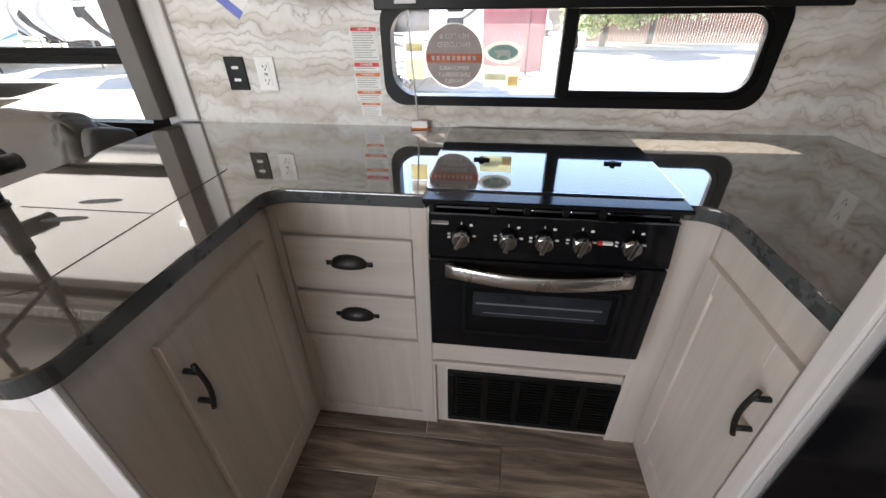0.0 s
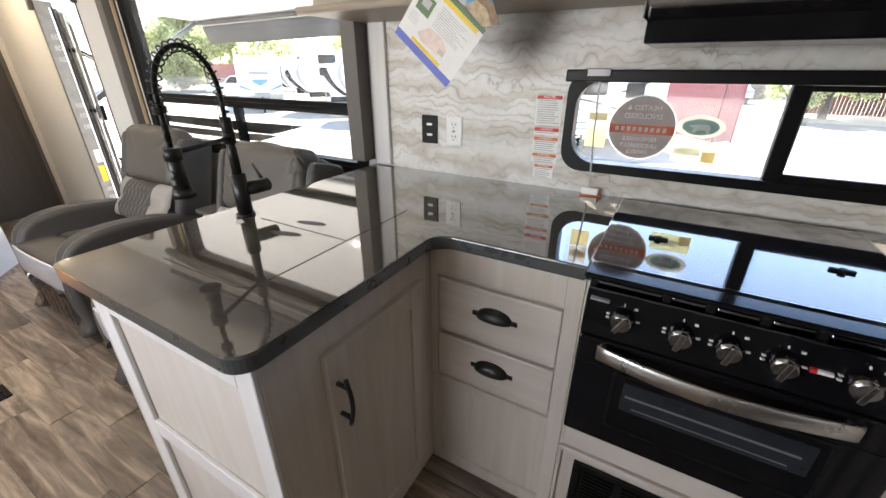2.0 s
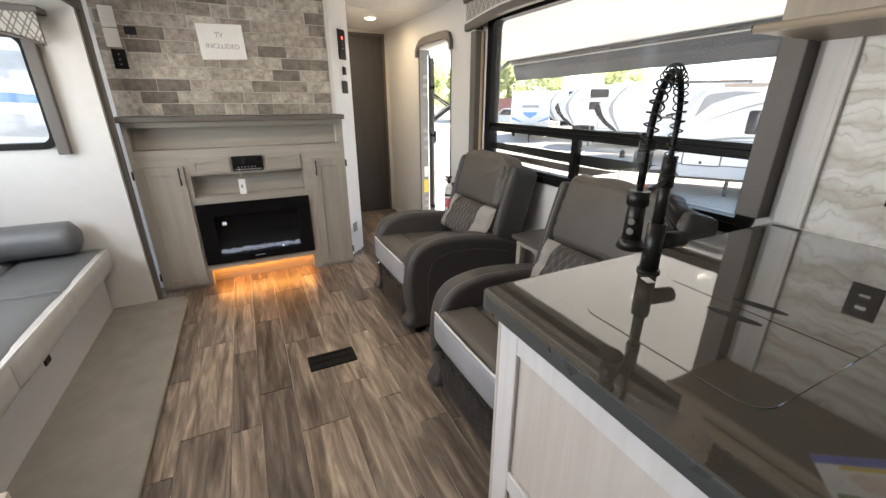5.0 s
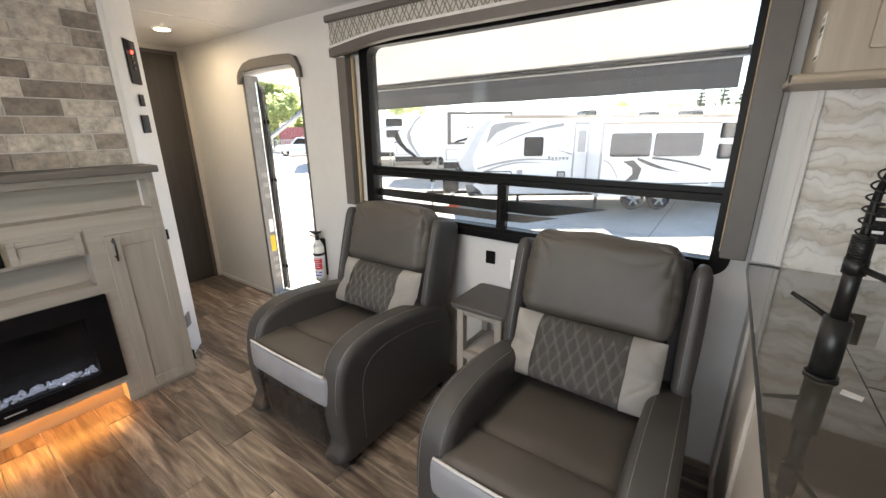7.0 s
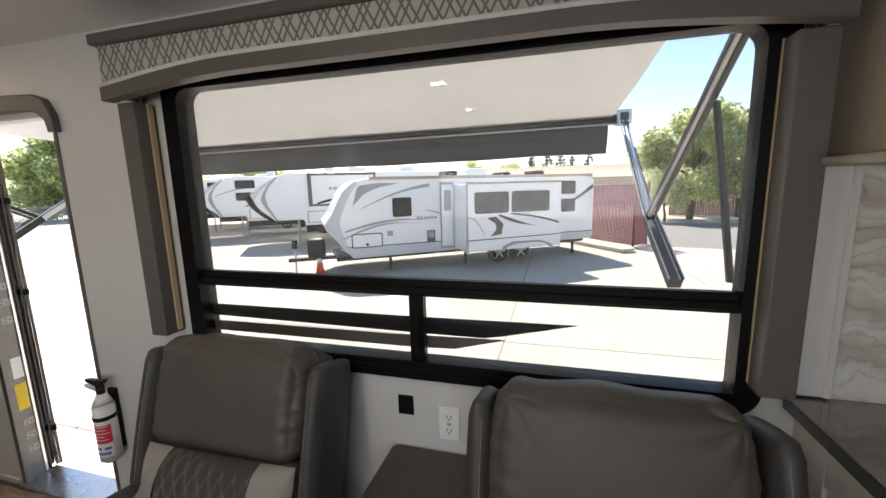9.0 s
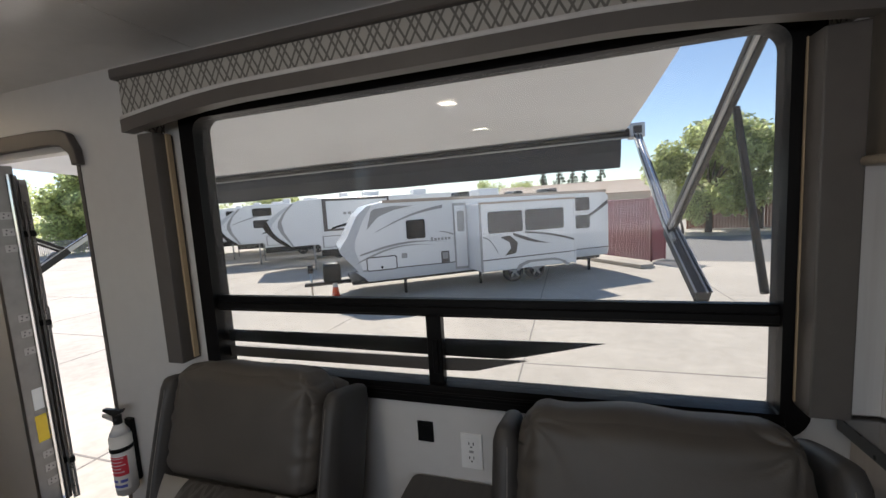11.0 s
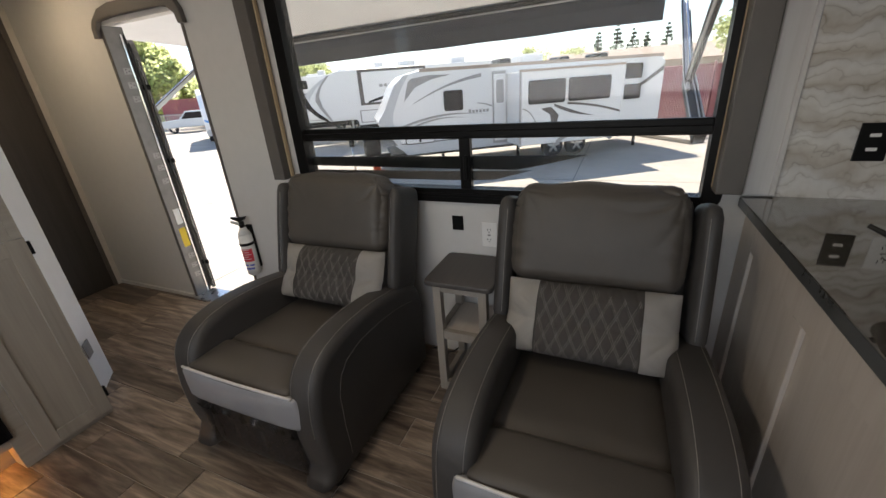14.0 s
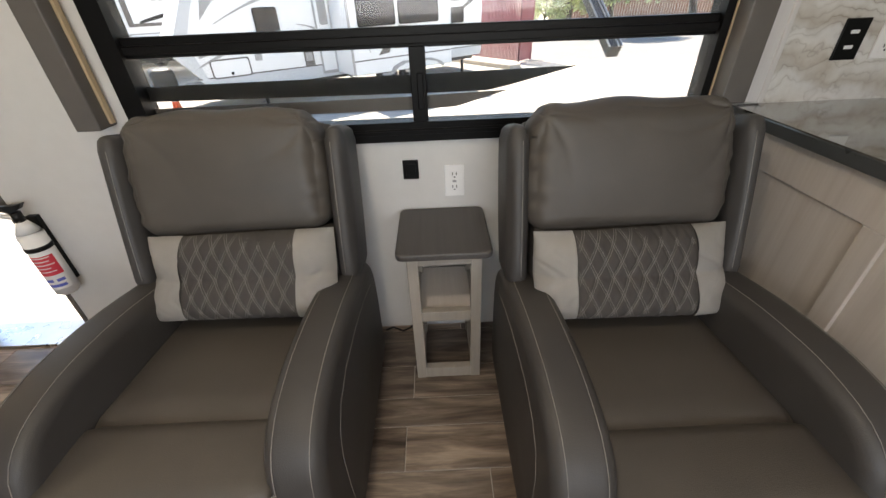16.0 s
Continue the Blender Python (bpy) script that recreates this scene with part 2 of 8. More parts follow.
M_KNOB = plain("dark_brushed_chrome", (0.36, 0.355, 0.35), 0.22, metal=1.0, vary=0.12, scale=60)
M_DARKCHROME = plain("dark_polished_metal", (0.20, 0.22, 0.25), 0.12, metal=1.0, vary=0.05, bump=0)
M_DOORMETAL = plain("grey_anodised_door_metal", (0.17, 0.163, 0.155), 0.36, metal=0.45, vary=0.12)
M_HINGE = plain("grey_hinge_steel", (0.27, 0.26, 0.25), 0.35, metal=0.5, vary=0.1)
M_CHROME = plain("chrome", (0.75, 0.75, 0.75), 0.1, metal=1.0, vary=0.02, bump=0)
M_LEATHER = leather("grey_leather", (0.074, 0.064, 0.054), 0.52)
M_LEATHERD = leather("charcoal_leather", (0.050, 0.046, 0.043), 0.52)
M_LEATHERL = leather("pale_grey_leather", (0.52, 0.495, 0.455), 0.5)
M_QUILT = leather("quilted_grey_fabric", (0.115, 0.104, 0.095), 0.75)
M_STITCH = plain("pale_stitching", (0.30, 0.28, 0.255), 0.8)
M_PIPING = plain("pale_piping", (0.62, 0.60, 0.58), 0.5)
M_FOOTFRONT = leather("silver_grey_leather", (0.27, 0.27, 0.28), 0.4)
M_WHITEPL = plain("white_plastic", (0.82, 0.81, 0.79), 0.35, vary=0.02)
M_PAPER = plain("white_paper", (0.78, 0.77, 0.75), 0.7, vary=0.03)
M_RED = plain("red_print", (0.55, 0.03, 0.03), 0.5)
M_LABELRED = plain("pinkish_red_label", (0.66, 0.045, 0.07), 0.45)
M_BLUEPRINT = plain("blue_print", (0.12, 0.30, 0.42), 0.5)
M_ORANGE = plain("orange_print", (0.60, 0.16, 0.04), 0.5)
M_RACK = plain("dim_oven_rack", (0.12, 0.13, 0.145), 0.4)
M_OVENIN = plain("painted_lit_oven_interior", (0.016, 0.019, 0.023), 0.25, vary=0.3, scale=9)
M_GREYPRINT = plain("grey_print", (0.30, 0.29, 0.29), 0.6)
M_YELLOW = plain("yellow_print", (0.75, 0.52, 0.02), 0.5)
M_GREENPRINT = plain("green_print", (0.12, 0.20, 0.09), 0.6)
M_BLUEPRINT = plain("blue_print", (0.10, 0.13, 0.50), 0.5)
M_SKYPRINT = plain("sky_blue_print", (0.10, 0.32, 0.60), 0.5)
M_CARPET = plain("grey_carpet", (0.27, 0.252, 0.23), 0.95, vary=0.10, scale=9, bump=0.7, bump_scale=400)
M_SOFA = leather("blue_grey_sofa_leather", (0.12, 0.125, 0.13), 0.4)
M_SOFAPALE = leather("pale_sofa_leather", (0.46, 0.455, 0.44), 0.45)
M_BRICK = brick_print("whitewashed_brick")
M_MORTAR = plain("pale_mortar", (0.48, 0.45, 0.42), 0.8)
M_TANBOARD = wood("raw_tan_board_edge", (0.42, 0.31, 0.19), (0.55, 0.43, 0.28), 2, 0.6)
M_PANE = pane("window_pane", (0.73, 0.735, 0.715), veil=0.05)
M_DARKGLASS = plain("smoked_black_glass", (0.010, 0.010, 0.011), 0.06, bump=0.0, coat=1.0)
M_DARKGLASS.node_tree.nodes["Principled BSDF"].inputs["Coat IOR"].default_value = 1.65
M_PUCK = glow("lamp_lens", (1.0, 0.80, 0.50), 6.0)

# ---- mesh helpers ----


def thing(name, at, label, category, group="", kind=""):
    o = new(name)
    o.empty_display_size = 0.1
    o.location = at
    return tagged(o, label, category, group, kind)


def part(name, bm, material, parent=None, label="", smooth=False):
    """Links a bmesh, made in world metres, as one mesh object under a thing or a part."""
    me = bpy.data.meshes.new(name)
    bm.normal_update()
    bm.to_mesh(me)
    bm.free()
    me.materials.append(material)
    if smooth:
        me.polygons.foreach_set("use_smooth", [True] * len(me.polygons))
    o = new(name, me)
    if parent is not None:
        o.parent = parent
        if parent.type == "EMPTY":
            o.matrix_parent_inverse = Matrix.Translation(parent.location).inverted()
    if label:
        o["label"] = label
    return o


def add_box(bm, lo, hi, bevel=0.0, seg=2, m=None):
    r = bmesh.ops.create_cube(bm, size=1.0)
    vs = r["verts"]
    c = [(a + b) / 2 for a, b in zip(lo, hi)]
    s = [max(1e-4, b - a) for a, b in zip(lo, hi)]
    for v in vs:
        v.co = Vector((c[i] + v.co[i] * s[i] for i in range(3)))
    if bevel > 0:
        es = list({e for v in vs for e in v.link_edges})
        g = bmesh.ops.bevel(bm, geom=es, offset=min(bevel, min(s) * 0.45), segments=seg, affect="EDGES", profile=0.5)
        vs = list({v for f in g["faces"] for v in f.verts} | {v for v in vs if v.is_valid})
    if m is not None:
        bmesh.ops.transform(bm, matrix=m, verts=vs)
    return vs


def box(name, lo, hi, material, parent=None, bevel=0.003, label="", m=None, seg=2):
    bm = bmesh.new()
    add_box(bm, lo, hi, bevel, seg, m)
    return part(name, bm, material, parent, label)


def boxes(name, spans, material, parent=None, bevel=0.002, label="", seg=1):
    bm = bmesh.new()
    for lo, hi in spans:
        add_box(bm, lo, hi, bevel, seg)
    return part(name, bm, material, parent, label)


def add_round(bm, lo, hi, r, n=8, bulge=0.0, pinch=0.0, m=None):
    """A cushion: a box with broad round edges whose faces swell."""
    c = Vector([(a + b) / 2 for a, b in zip(lo, hi)])
    h = Vector([(b - a) / 2 for a, b in zip(lo, hi)])
    inner = Vector([max(0.0, x - r) for x in h])
    made = {}

    def at(p):
        key = tuple(round(x, 5) for x in p)
        if key not in made:
            q = Vector([p[i] * h[i] for i in range(3)])
            k = Vector([max(-inner[i], min(inner[i], q[i])) for i in range(3)])
            d = q - k
            if d.length > 1e-9:
                big = max(abs(d[i]) / max(1e-9, h[i] - inner[i]) for i in range(3))
                q = k + d.normalized() * r * big
            for i in range(3):
                j, l = (i + 1) % 3, (i + 2) % 3
                q[i] += p[i] * bulge * (1 - p[j] ** 2) * (1 - p[l] ** 2)
            if pinch:
                q *= 1 - pinch * (abs(p[0] * p[1] * p[2]) ** 2)
            q = q + c
            if m is not None:
                q = m @ q
            made[key] = bm.verts.new(q)
        return made[key]

    for ax in range(3):
        u, w = (ax + 1) % 3, (ax + 2) % 3
        for sgn in (-1, 1):
            for i in range(n):
                for j in range(n):
                    quad = []
                    for di, dj in ((0, 0), (1, 0), (1, 1), (0, 1)):
                        p = [0.0, 0.0, 0.0]
                        p[ax] = float(sgn)
                        p[u] = -1 + 2 * (i + di) / n
                        p[w] = -1 + 2 * (j + dj) / n
                        quad.append(at(p))
                    if sgn < 0:
                        quad.reverse()
                    try:
                        bm.faces.new(quad)
                    except ValueError:
                        pass


def cushion(name, lo, hi, r, material, parent=None, n=10, bulge=0.0, pinch=0.0, m=None, label=""):
    bm = bmesh.new()
    add_round(bm, lo, hi, r, n, bulge, pinch, m)
    return part(name, bm, material, parent, label, smooth=True)


def add_cyl(bm, a, b, r, r2=None, seg=16, caps=True):
    a, b = Vector(a), Vector(b)
    d = b - a
    rot = d.to_track_quat("Z", "Y").to_matrix().to_4x4()
    mm = Matrix.Translation((a + b) / 2) @ rot
    bmesh.ops.create_cone(bm, cap_ends=caps, segments=seg, radius1=r, radius2=r if r2 is None else r2, depth=d.length, matrix=mm)


def cyl(name, a, b, r, material, parent=None, r2=None, seg=16, label="", bevel=0.0):
    bm = bmesh.new()
    add_cyl(bm, a, b, r, r2, seg)
    if bevel:
        es = [e for e in bm.edges if len(e.link_faces) == 2 and e.calc_face_angle(0) > 1.0]
        bmesh.ops.bevel(bm, geom=es, offset=bevel, segments=2, affect="EDGES")
    o = part(name, bm, material, parent, label)
    o.data.polygons.foreach_set("use_smooth", [len(p.vertices) == 4 for p in o.data.polygons])
    return o


def add_tube(bm, pts, r, seg=8, closed=False):
    """A round tube along points; r is a number or a function of 0..1."""
    pts = [Vector(p) for p in pts]
    rings = []
    up = None
    for i, p in enumerate(pts):
        d = (pts[min(i + 1, len(pts) - 1)] - pts[max(i - 1, 0)])
        if d.length < 1e-9:
            d = Vector((0, 0, 1))
        d.normalize()
        if up is None:
            up = d.orthogonal().normalized()
        up = (up - d * up.dot(d))
        if up.length < 1e-6:
            up = d.orthogonal()
        up.normalize()
        side = d.cross(up)
        rad = r(i / max(1, len(pts) - 1)) if callable(r) else r
        rings.append([bm.verts.new(p + (up * math.cos(2 * math.pi * k / seg) + side * math.sin(2 * math.pi * k / seg)) * rad) for k in range(seg)])
    for a, b in zip(rings, rings[1:]):
        for k in range(seg):
            bm.faces.new((a[k], a[(k + 1) % seg], b[(k + 1) % seg], b[k]))
    bm.faces.new(list(reversed(rings[0])))
    bm.faces.new(rings[-1])


def tube(name, pts, r, material, parent=None, seg=8, label=""):
    bm = bmesh.new()
    add_tube(bm, pts, r, seg)
    bmesh.ops.recalc_face_normals(bm, faces=bm.faces)
    return part(name, bm, material, parent, label, smooth=True)


def add_prism(bm, outline, axis, lo, hi, bevel=0.0, seg=2):
    """Extrudes an outline (pairs in the two other axes, in order) along an axis."""
    def p(a, b, c):
        return Vector({0: (c, a, b), 1: (a, c, b), 2: (a, b, c)}[axis])
    v0 = [bm.verts.new(p(a, b, lo)) for a, b in outline]
    v1 = [bm.verts.new(p(a, b, hi)) for a, b in outline]
    n = len(outline)
    fs = [bm.faces.new(v0), bm.faces.new(list(reversed(v1)))]
    for i in range(n):
        fs.append(bm.faces.new((v0[(i + 1) % n], v0[i], v1[i], v1[(i + 1) % n])))
    bmesh.ops.recalc_face_normals(bm, faces=fs)
    if bevel:
        es = [e for f in fs[:2] for e in f.edges]
        bmesh.ops.bevel(bm, geom=es, offset=bevel, segments=seg, affect="EDGES", profile=0.5)


def prism(name, outline, axis, lo, hi, material, parent=None, bevel=0.0, seg=2, label="", smooth=False):
    bm = bmesh.new()
    add_prism(bm, outline, axis, lo, hi, bevel, seg)
    return part(name, bm, material, parent, label, smooth)


def rounded(x0, x1, z0, z1, r, n=6, corners=(1, 1, 1, 1)):
    """A rectangle's outline with round corners, in order: low-low, high-low, high-high, low-high."""
    out = []
    for (sx, sz, a0), on in zip(((x0, z0, 180), (x1, z0, 270), (x1, z1, 0), (x0, z1, 90)), corners):
        if on:
            q = r * on
            cx, cz = sx + (q if sx == x0 else -q), sz + (q if sz == z0 else -q)
            for i in range(n + 1):
                a = radians(a0 + 90 * i / n)
                out.append((cx + q * math.cos(a), cz + q * math.sin(a)))
        else:
            out.append((sx, sz))
    return out


def add_ring(bm, outer, inner, axis, lo, hi):
    """A frame: the band between two outlines with the same count, extruded along an axis."""
    def p(a, b, c):
        return Vector({0: (c, a, b), 1: (a, c, b), 2: (a, b, c)}[axis])
    n = len(outer)
    rows = [[bm.verts.new(p(a, b, c)) for a, b in o] for o, c in ((outer, lo), (inner, lo), (inner, hi), (outer, hi))]
    fs = []
    for k in range(4):
        a, b = rows[k], rows[(k + 1) % 4]
        for i in range(n):
            fs.append(bm.faces.new((a[i], a[(i + 1) % n], b[(i + 1) % n], b[i])))
    bmesh.ops.recalc_face_normals(bm, faces=fs)


def ring(name, outer, inner, axis, lo, hi, material, parent=None, label=""):
    bm = bmesh.new()
    add_ring(bm, outer, inner, axis, lo, hi)
    return part(name, bm, material, parent, label)


def wall_with_holes(name, axis, lo, hi, u0, u1, z0, z1, holes, material, label="", category="wall"):
    """A wall of thickness lo..hi along axis, cut through by rectangles (u0, u1, z0, z1)."""
    us = sorted({u0, u1, *[h[0] for h in holes], *[h[1] for h in holes]})
    zs = sorted({z0, z1, *[h[2] for h in holes], *[h[3] for h in holes]})
    bm = bmesh.new()
    for a, b in zip(us, us[1:]):
        run = None
        for c, d in zip(zs, zs[1:]):
            mid = ((a + b) / 2, (c + d) / 2)
            solid = not any(h[0] < mid[0] < h[1] and h[2] < mid[1] < h[3] for h in holes)
            if solid:
                run = (run[0], d) if run else (c, d)
            if (not solid or d == zs[-1]) and run:
                l = (lo, a, run[0]) if axis == 0 else (a, lo, run[0])
                h2 = (hi, b, run[1]) if axis == 0 else (b, hi, run[1])
                add_box(bm, l, h2)
                run = None
    bmesh.ops.remove_doubles(bm, verts=bm.verts, dist=1e-5)
    return tagged(part(name, bm, material), label, category, "", "structure")


def words(name, text, size, at, rot, material, parent=None, align="CENTER", depth=0.0006):
    cu = bpy.data.curves.new(name, "FONT")
    cu.body, cu.size, cu.align_x, cu.align_y, cu.extrude = text, size, align, "CENTER", depth
    o = bpy.data.objects.new(name, cu)
    scene.collection.objects.link(o)
    me = bpy.data.meshes.new_from_object(o.evaluated_get(bpy.context.evaluated_depsgraph_get()))
    bpy.data.objects.remove(o)
    me.transform(Matrix.Translation(at) @ Euler([radians(a) for a in rot]).to_matrix().to_4x4())
    me.materials.clear()
    me.materials.append(material)
    q = new(name, me)
    if parent is not None:
        q.parent = parent
        if parent.type == "EMPTY":
            q.matrix_parent_inverse = Matrix.Translation(parent.location).inverted()
    return q


def add_shaker(bm, axis, face, out, u0, u1, z0, z1, rail=0.055, deep=0.008, thick=0.018):
    """A shaker door: four rails round a sunk panel. face: where its back stands; out: +1 or -1, the way it looks."""
    def b(ua, ub, za, zb, t0, t1, bev):
        f0, f1 = sorted((face + out * t0, face + out * t1))
        lo, hi = ((f0, ua, za), (f1, ub, zb)) if axis == 0 else ((ua, f0, za), (ub, f1, zb))
        add_box(bm, lo, hi, bev, 1)
    b(u0, u0 + rail, z0, z1, 0, thick, 0.0015)
    b(u1 - rail, u1, z0, z1, 0, thick, 0.0015)
    b(u0 + rail, u1 - rail, z0, z0 + rail, 0, thick, 0.0015)
    b(u0 + rail, u1 - rail, z1 - rail, z1, 0, thick, 0.0015)
    b(u0 + rail - 0.002, u1 - rail + 0.002, z0 + rail - 0.002, z1 - rail + 0.002, 0, thick - deep, 0)


def shaker(name, axis, face, out, u0, u1, z0, z1, material, parent, rail=0.055, deep=0.008, thick=0.018, label=""):
    bm = bmesh.new()
    add_shaker(bm, axis, face, out, u0, u1, z0, z1, rail, deep, thick)
    return part(name, bm, material, parent, label)


def bar_pull(name, axis, face, out, u, z0, z1, parent, r=0.0055, stand=0.03):
    """A slightly bowed black bar handle, upright, on two posts."""
    pts = []
    for i in range(13):
        k = i / 12
        bow = stand + 0.012 * math.sin(math.pi * k) - 0.004
        z = z0 + (z1 - z0) * k
        f = face + out * bow
        pts.append((f, u, z) if axis == 0 else (u, f, z))
    bm = bmesh.new()
    add_tube(bm, pts, r, 8)
    for k in (0.16, 0.84):
        z = z0 + (z1 - z0) * k
        a, b = face - out * 0.001, face + out * stand
        add_tube(bm, [((a, u, z) if axis == 0 else (u, a, z)), ((b, u, z) if axis == 0 else (u, b, z))], r * 1.1, 8)
    bmesh.ops.recalc_face_normals(bm, faces=bm.faces)
    return part(name, bm, M_BLACKMETAL, parent, "black bar handle", smooth=True)

# ---- the trailer's shell ----
WY0, WY1 = 1.615, 1.668          # camp-side wall
CZ = 2.085                       # ceiling
FLOOR_X0, FLOOR_X1 = -5.40, 2.3
BIGWIN = (-3.13, -1.275, 0.872, 1.885)
DOORWAY = (-4.42, -3.735, 0.0, 1.80)
KWIN = (-0.322, 0.893, 1.025, 1.312)

wall_with_holes("wall_camp_side", 1, WY0, WY1, FLOOR_X0, FLOOR_X1, 0.0, CZ, [BIGWIN, DOORWAY, KWIN], M_WALL, "white wallboard side wall with a wide window and an open doorway")
wall_with_holes("wall_hall_end", 0, -5.40, -5.352, 0.74, WY0, 0.0, CZ, [(1.06, 1.56, 0.0, 2.03)], M_WARMWALL, "cream wallboard wall at the end of the short hall")
tagged(prism("wall_media", [(-5.352, -0.80), (-3.862, -0.80), (-3.862, 0.655), (-4.085, 0.845), (-5.352, 0.845)], 2, 0.0, CZ, M_GLOSSWHITE, None, 0.004), "white partition wall with a slanted end behind the fireplace cabinet", "wall", "", "structure")
tagged(box("ceiling", (FLOOR_X0, -0.80, CZ), (FLOOR_X1, WY1, CZ + 0.05), M_CEIL, None, 0), "glossy off-white ceiling boards with faint seams", "ceiling", "", "structure")
tagged(boxes("ceiling_seam", [((x, -0.78, CZ - 0.003), (x + 0.03, WY0, CZ)) for x in (-4.3, -3.08, -1.86, -0.64, 0.58)], M_CEIL, None, 0.001), "flat white batten over a ceiling seam", "trim", "", "structure")
# slide-out
SX0, SX1, SY = -3.58, 1.2, -1.90
wall_with_holes("wall_slide_end", 0, SX0 - 0.04, SX0, SY, -0.765, 0.0, 1.86, [(-1.46, -1.03, 1.105, 1.655)], M_WALL, "white end wall of the slide-out with a small window")
wall_with_holes("wall_slide_back", 1, SY - 0.05, SY, SX0 - 0.04, SX1, 0.0, 1.86, [(-3.15, -1.45, 1.08, 1.62), (-1.40, -0.70, 1.08, 1.62)], M_WALL, "white back wall of the slide-out with wide windows")
tagged(box("ceiling_slide", (SX0 - 0.04, SY - 0.05, 1.86), (SX1, -0.80, 1.90), M_CEIL, None, 0), "off-white ceiling of the slide-out", "ceiling", "", "structure")
tagged(box("wall_slide_header", (-3.60, -0.80, 1.86), (FLOOR_X1, -0.76, CZ), M_WALL, None, 0.002), "white header above the slide-out opening", "wall", "", "structure")
tagged(boxes("trim_slide_header", [((-3.60, -0.757, 1.80), (1.2, -0.735, 1.855)), ((-3.60, -0.757, 1.91), (1.2, -0.735, 1.955))], M_TRIM, None, 0.003), "two grey-brown trim strips along the slide-out's header", "trim", "", "structure")
tagged(boxes("trim_slide_jamb", [((-3.640, -0.785, 0), (-3.615, -0.735, 1.86)), ((-3.675, -0.79, 0), (-3.650, -0.745, 2.0))], M_TRIM, None, 0.004), "grey-brown upright trim beside the slide-out opening", "trim", "", "structure")
# unseen closing walls; dark wood tone chosen to cut bounce into the kitchen
tagged(box("wall_slide_near", (1.2, SY, 0), (1.25, -0.76, CZ), M_GREYCAB, None, 0), "unseen closing wall beyond the dinette, grey to cut bounced light", "wall", "", "structure")
tagged(box("wall_slide_return", (1.25, -0.80, 0), (FLOOR_X1, -0.76, CZ), M_GREYCAB, None, 0), "unseen closing wall behind the cook, grey to cut bounced light", "wall", "", "structure")
tagged(box("wall_rear", (FLOOR_X1, -0.80, 0), (FLOOR_X1 + 0.05, WY1, CZ), M_GREYCAB, None, 0), "unseen rear closing wall of the trailer, grey to cut bounced light", "wall", "", "structure")

floor = tagged(box("floor", (FLOOR_X0, SY, -0.06), (FLOOR_X1, WY1, -0.004), M_GROUT, None, 0), "grey-brown vinyl plank floor", "floor", "", "structure")
carpet = tagged(prism("slide_floor_carpet", rounded(-3.60, 1.19, -1.89, -0.575, 0.07, 5, (0, 0, 0, 1)), 2, 0.002, 0.024, M_CARPET, None, 0.008, 3), "flat grey carpeted floor of the slide-out", "carpet", "", "structure")

# dark hall door
hd = thing("hall_door", (-5.36, 1.31, 0), "closed dark grey-brown wooden door at the end of the hall", "door")
box("leaf", (-5.390, 1.0605, 0.0005), (-5.358, 1.5595, 2.0295), M_DARKDOOR, hd, 0.003)
boxes("jamb", [((-5.353, 1.045, 0.0), (-5.343, 1.073, 2.05)), ((-5.353, 1.547, 0.0), (-5.343, 1.575, 2.05)), ((-5.353, 1.045, 2.022), (-5.343, 1.575, 2.05))], M_TRIM, hd, 0.002)
tagged(boxes("baseboard_hall", [((-5.35, 1.6, 0), (-4.44, 1.613, 0.03)), ((-5.35, 1.575, 0), (-5.335, 1.6, 0.03))], M_WALL, None, 0.002), "low white base strip in the hall", "baseboard", "", "structure")

# printed marble board round the kitchen, with pale corner strips
KX1 = 1.19
wall_with_holes("marble_board_window_side", 1, WY0 - 0.006, WY0 - 0.001, -1.11, KX1, 0.925, 1.56, [(-0.318, 0.889, 1.030, 1.307)], M_MARBLE, "wallboard printed with wavy grey and white stone strata")
tagged(box("wall_kitchen_side", (KX1, 0.62, 0), (KX1 + 0.05, WY0, CZ), M_WALL, None, 0), "white wall beside the kitchen", "wall", "", "structure")
tagged(box("marble_board_side", (KX1 - 0.006, 0.645, 0.925), (KX1 - 0.001, WY0 - 0.006, 1.56), M_MARBLE, None, 0), "wallboard printed with wavy stone strata beside the kitchen", "wall", "", "structure")
tagged(boxes("trim_corner_strip", [((-1.195, WY0 - 0.016, 0.93), (-1.114, WY0 - 0.001, 1.52)), ((-1.125, WY0 - 0.022, 0.93), (-1.108, WY0 - 0.003, 1.52))], M_PANELWHITE, None, 0.003), "pale wood-grain strip beside the stone-print wallboard", "trim", "", "structure")

# ---- windows ----


def window_frame_rect(name, win, parent_label, low=(1, 1, 1, 1), r=0.05, rim=0.042):
    x0, x1, z0, z1 = win
    w = thing(name, ((x0 + x1) / 2, WY0, z0), parent_label, "window", "", "structure")
    ring("window_frame", rounded(x0 - 0.022, x1 + 0.022, z0 - 0.022, z1 + 0.022, 0.072), rounded(x0 + rim, x1 - rim, z0 + rim, z1 - rim, r, 6, low), 1, WY0 - 0.014, WY0 - 0.001, M_FRAME, w)
    ring("window_frame", rounded(x0 + 0.002, x1 - 0.002, z0 + 0.002, z1 - 0.002, r + 0.005), rounded(x0 + rim - 0.004, x1 - rim + 0.004, z0 + rim - 0.004, z1 - rim + 0.004, r, 6, low), 1, WY0 - 0.001, WY1 + 0.012, M_FRAME, w)
    return w


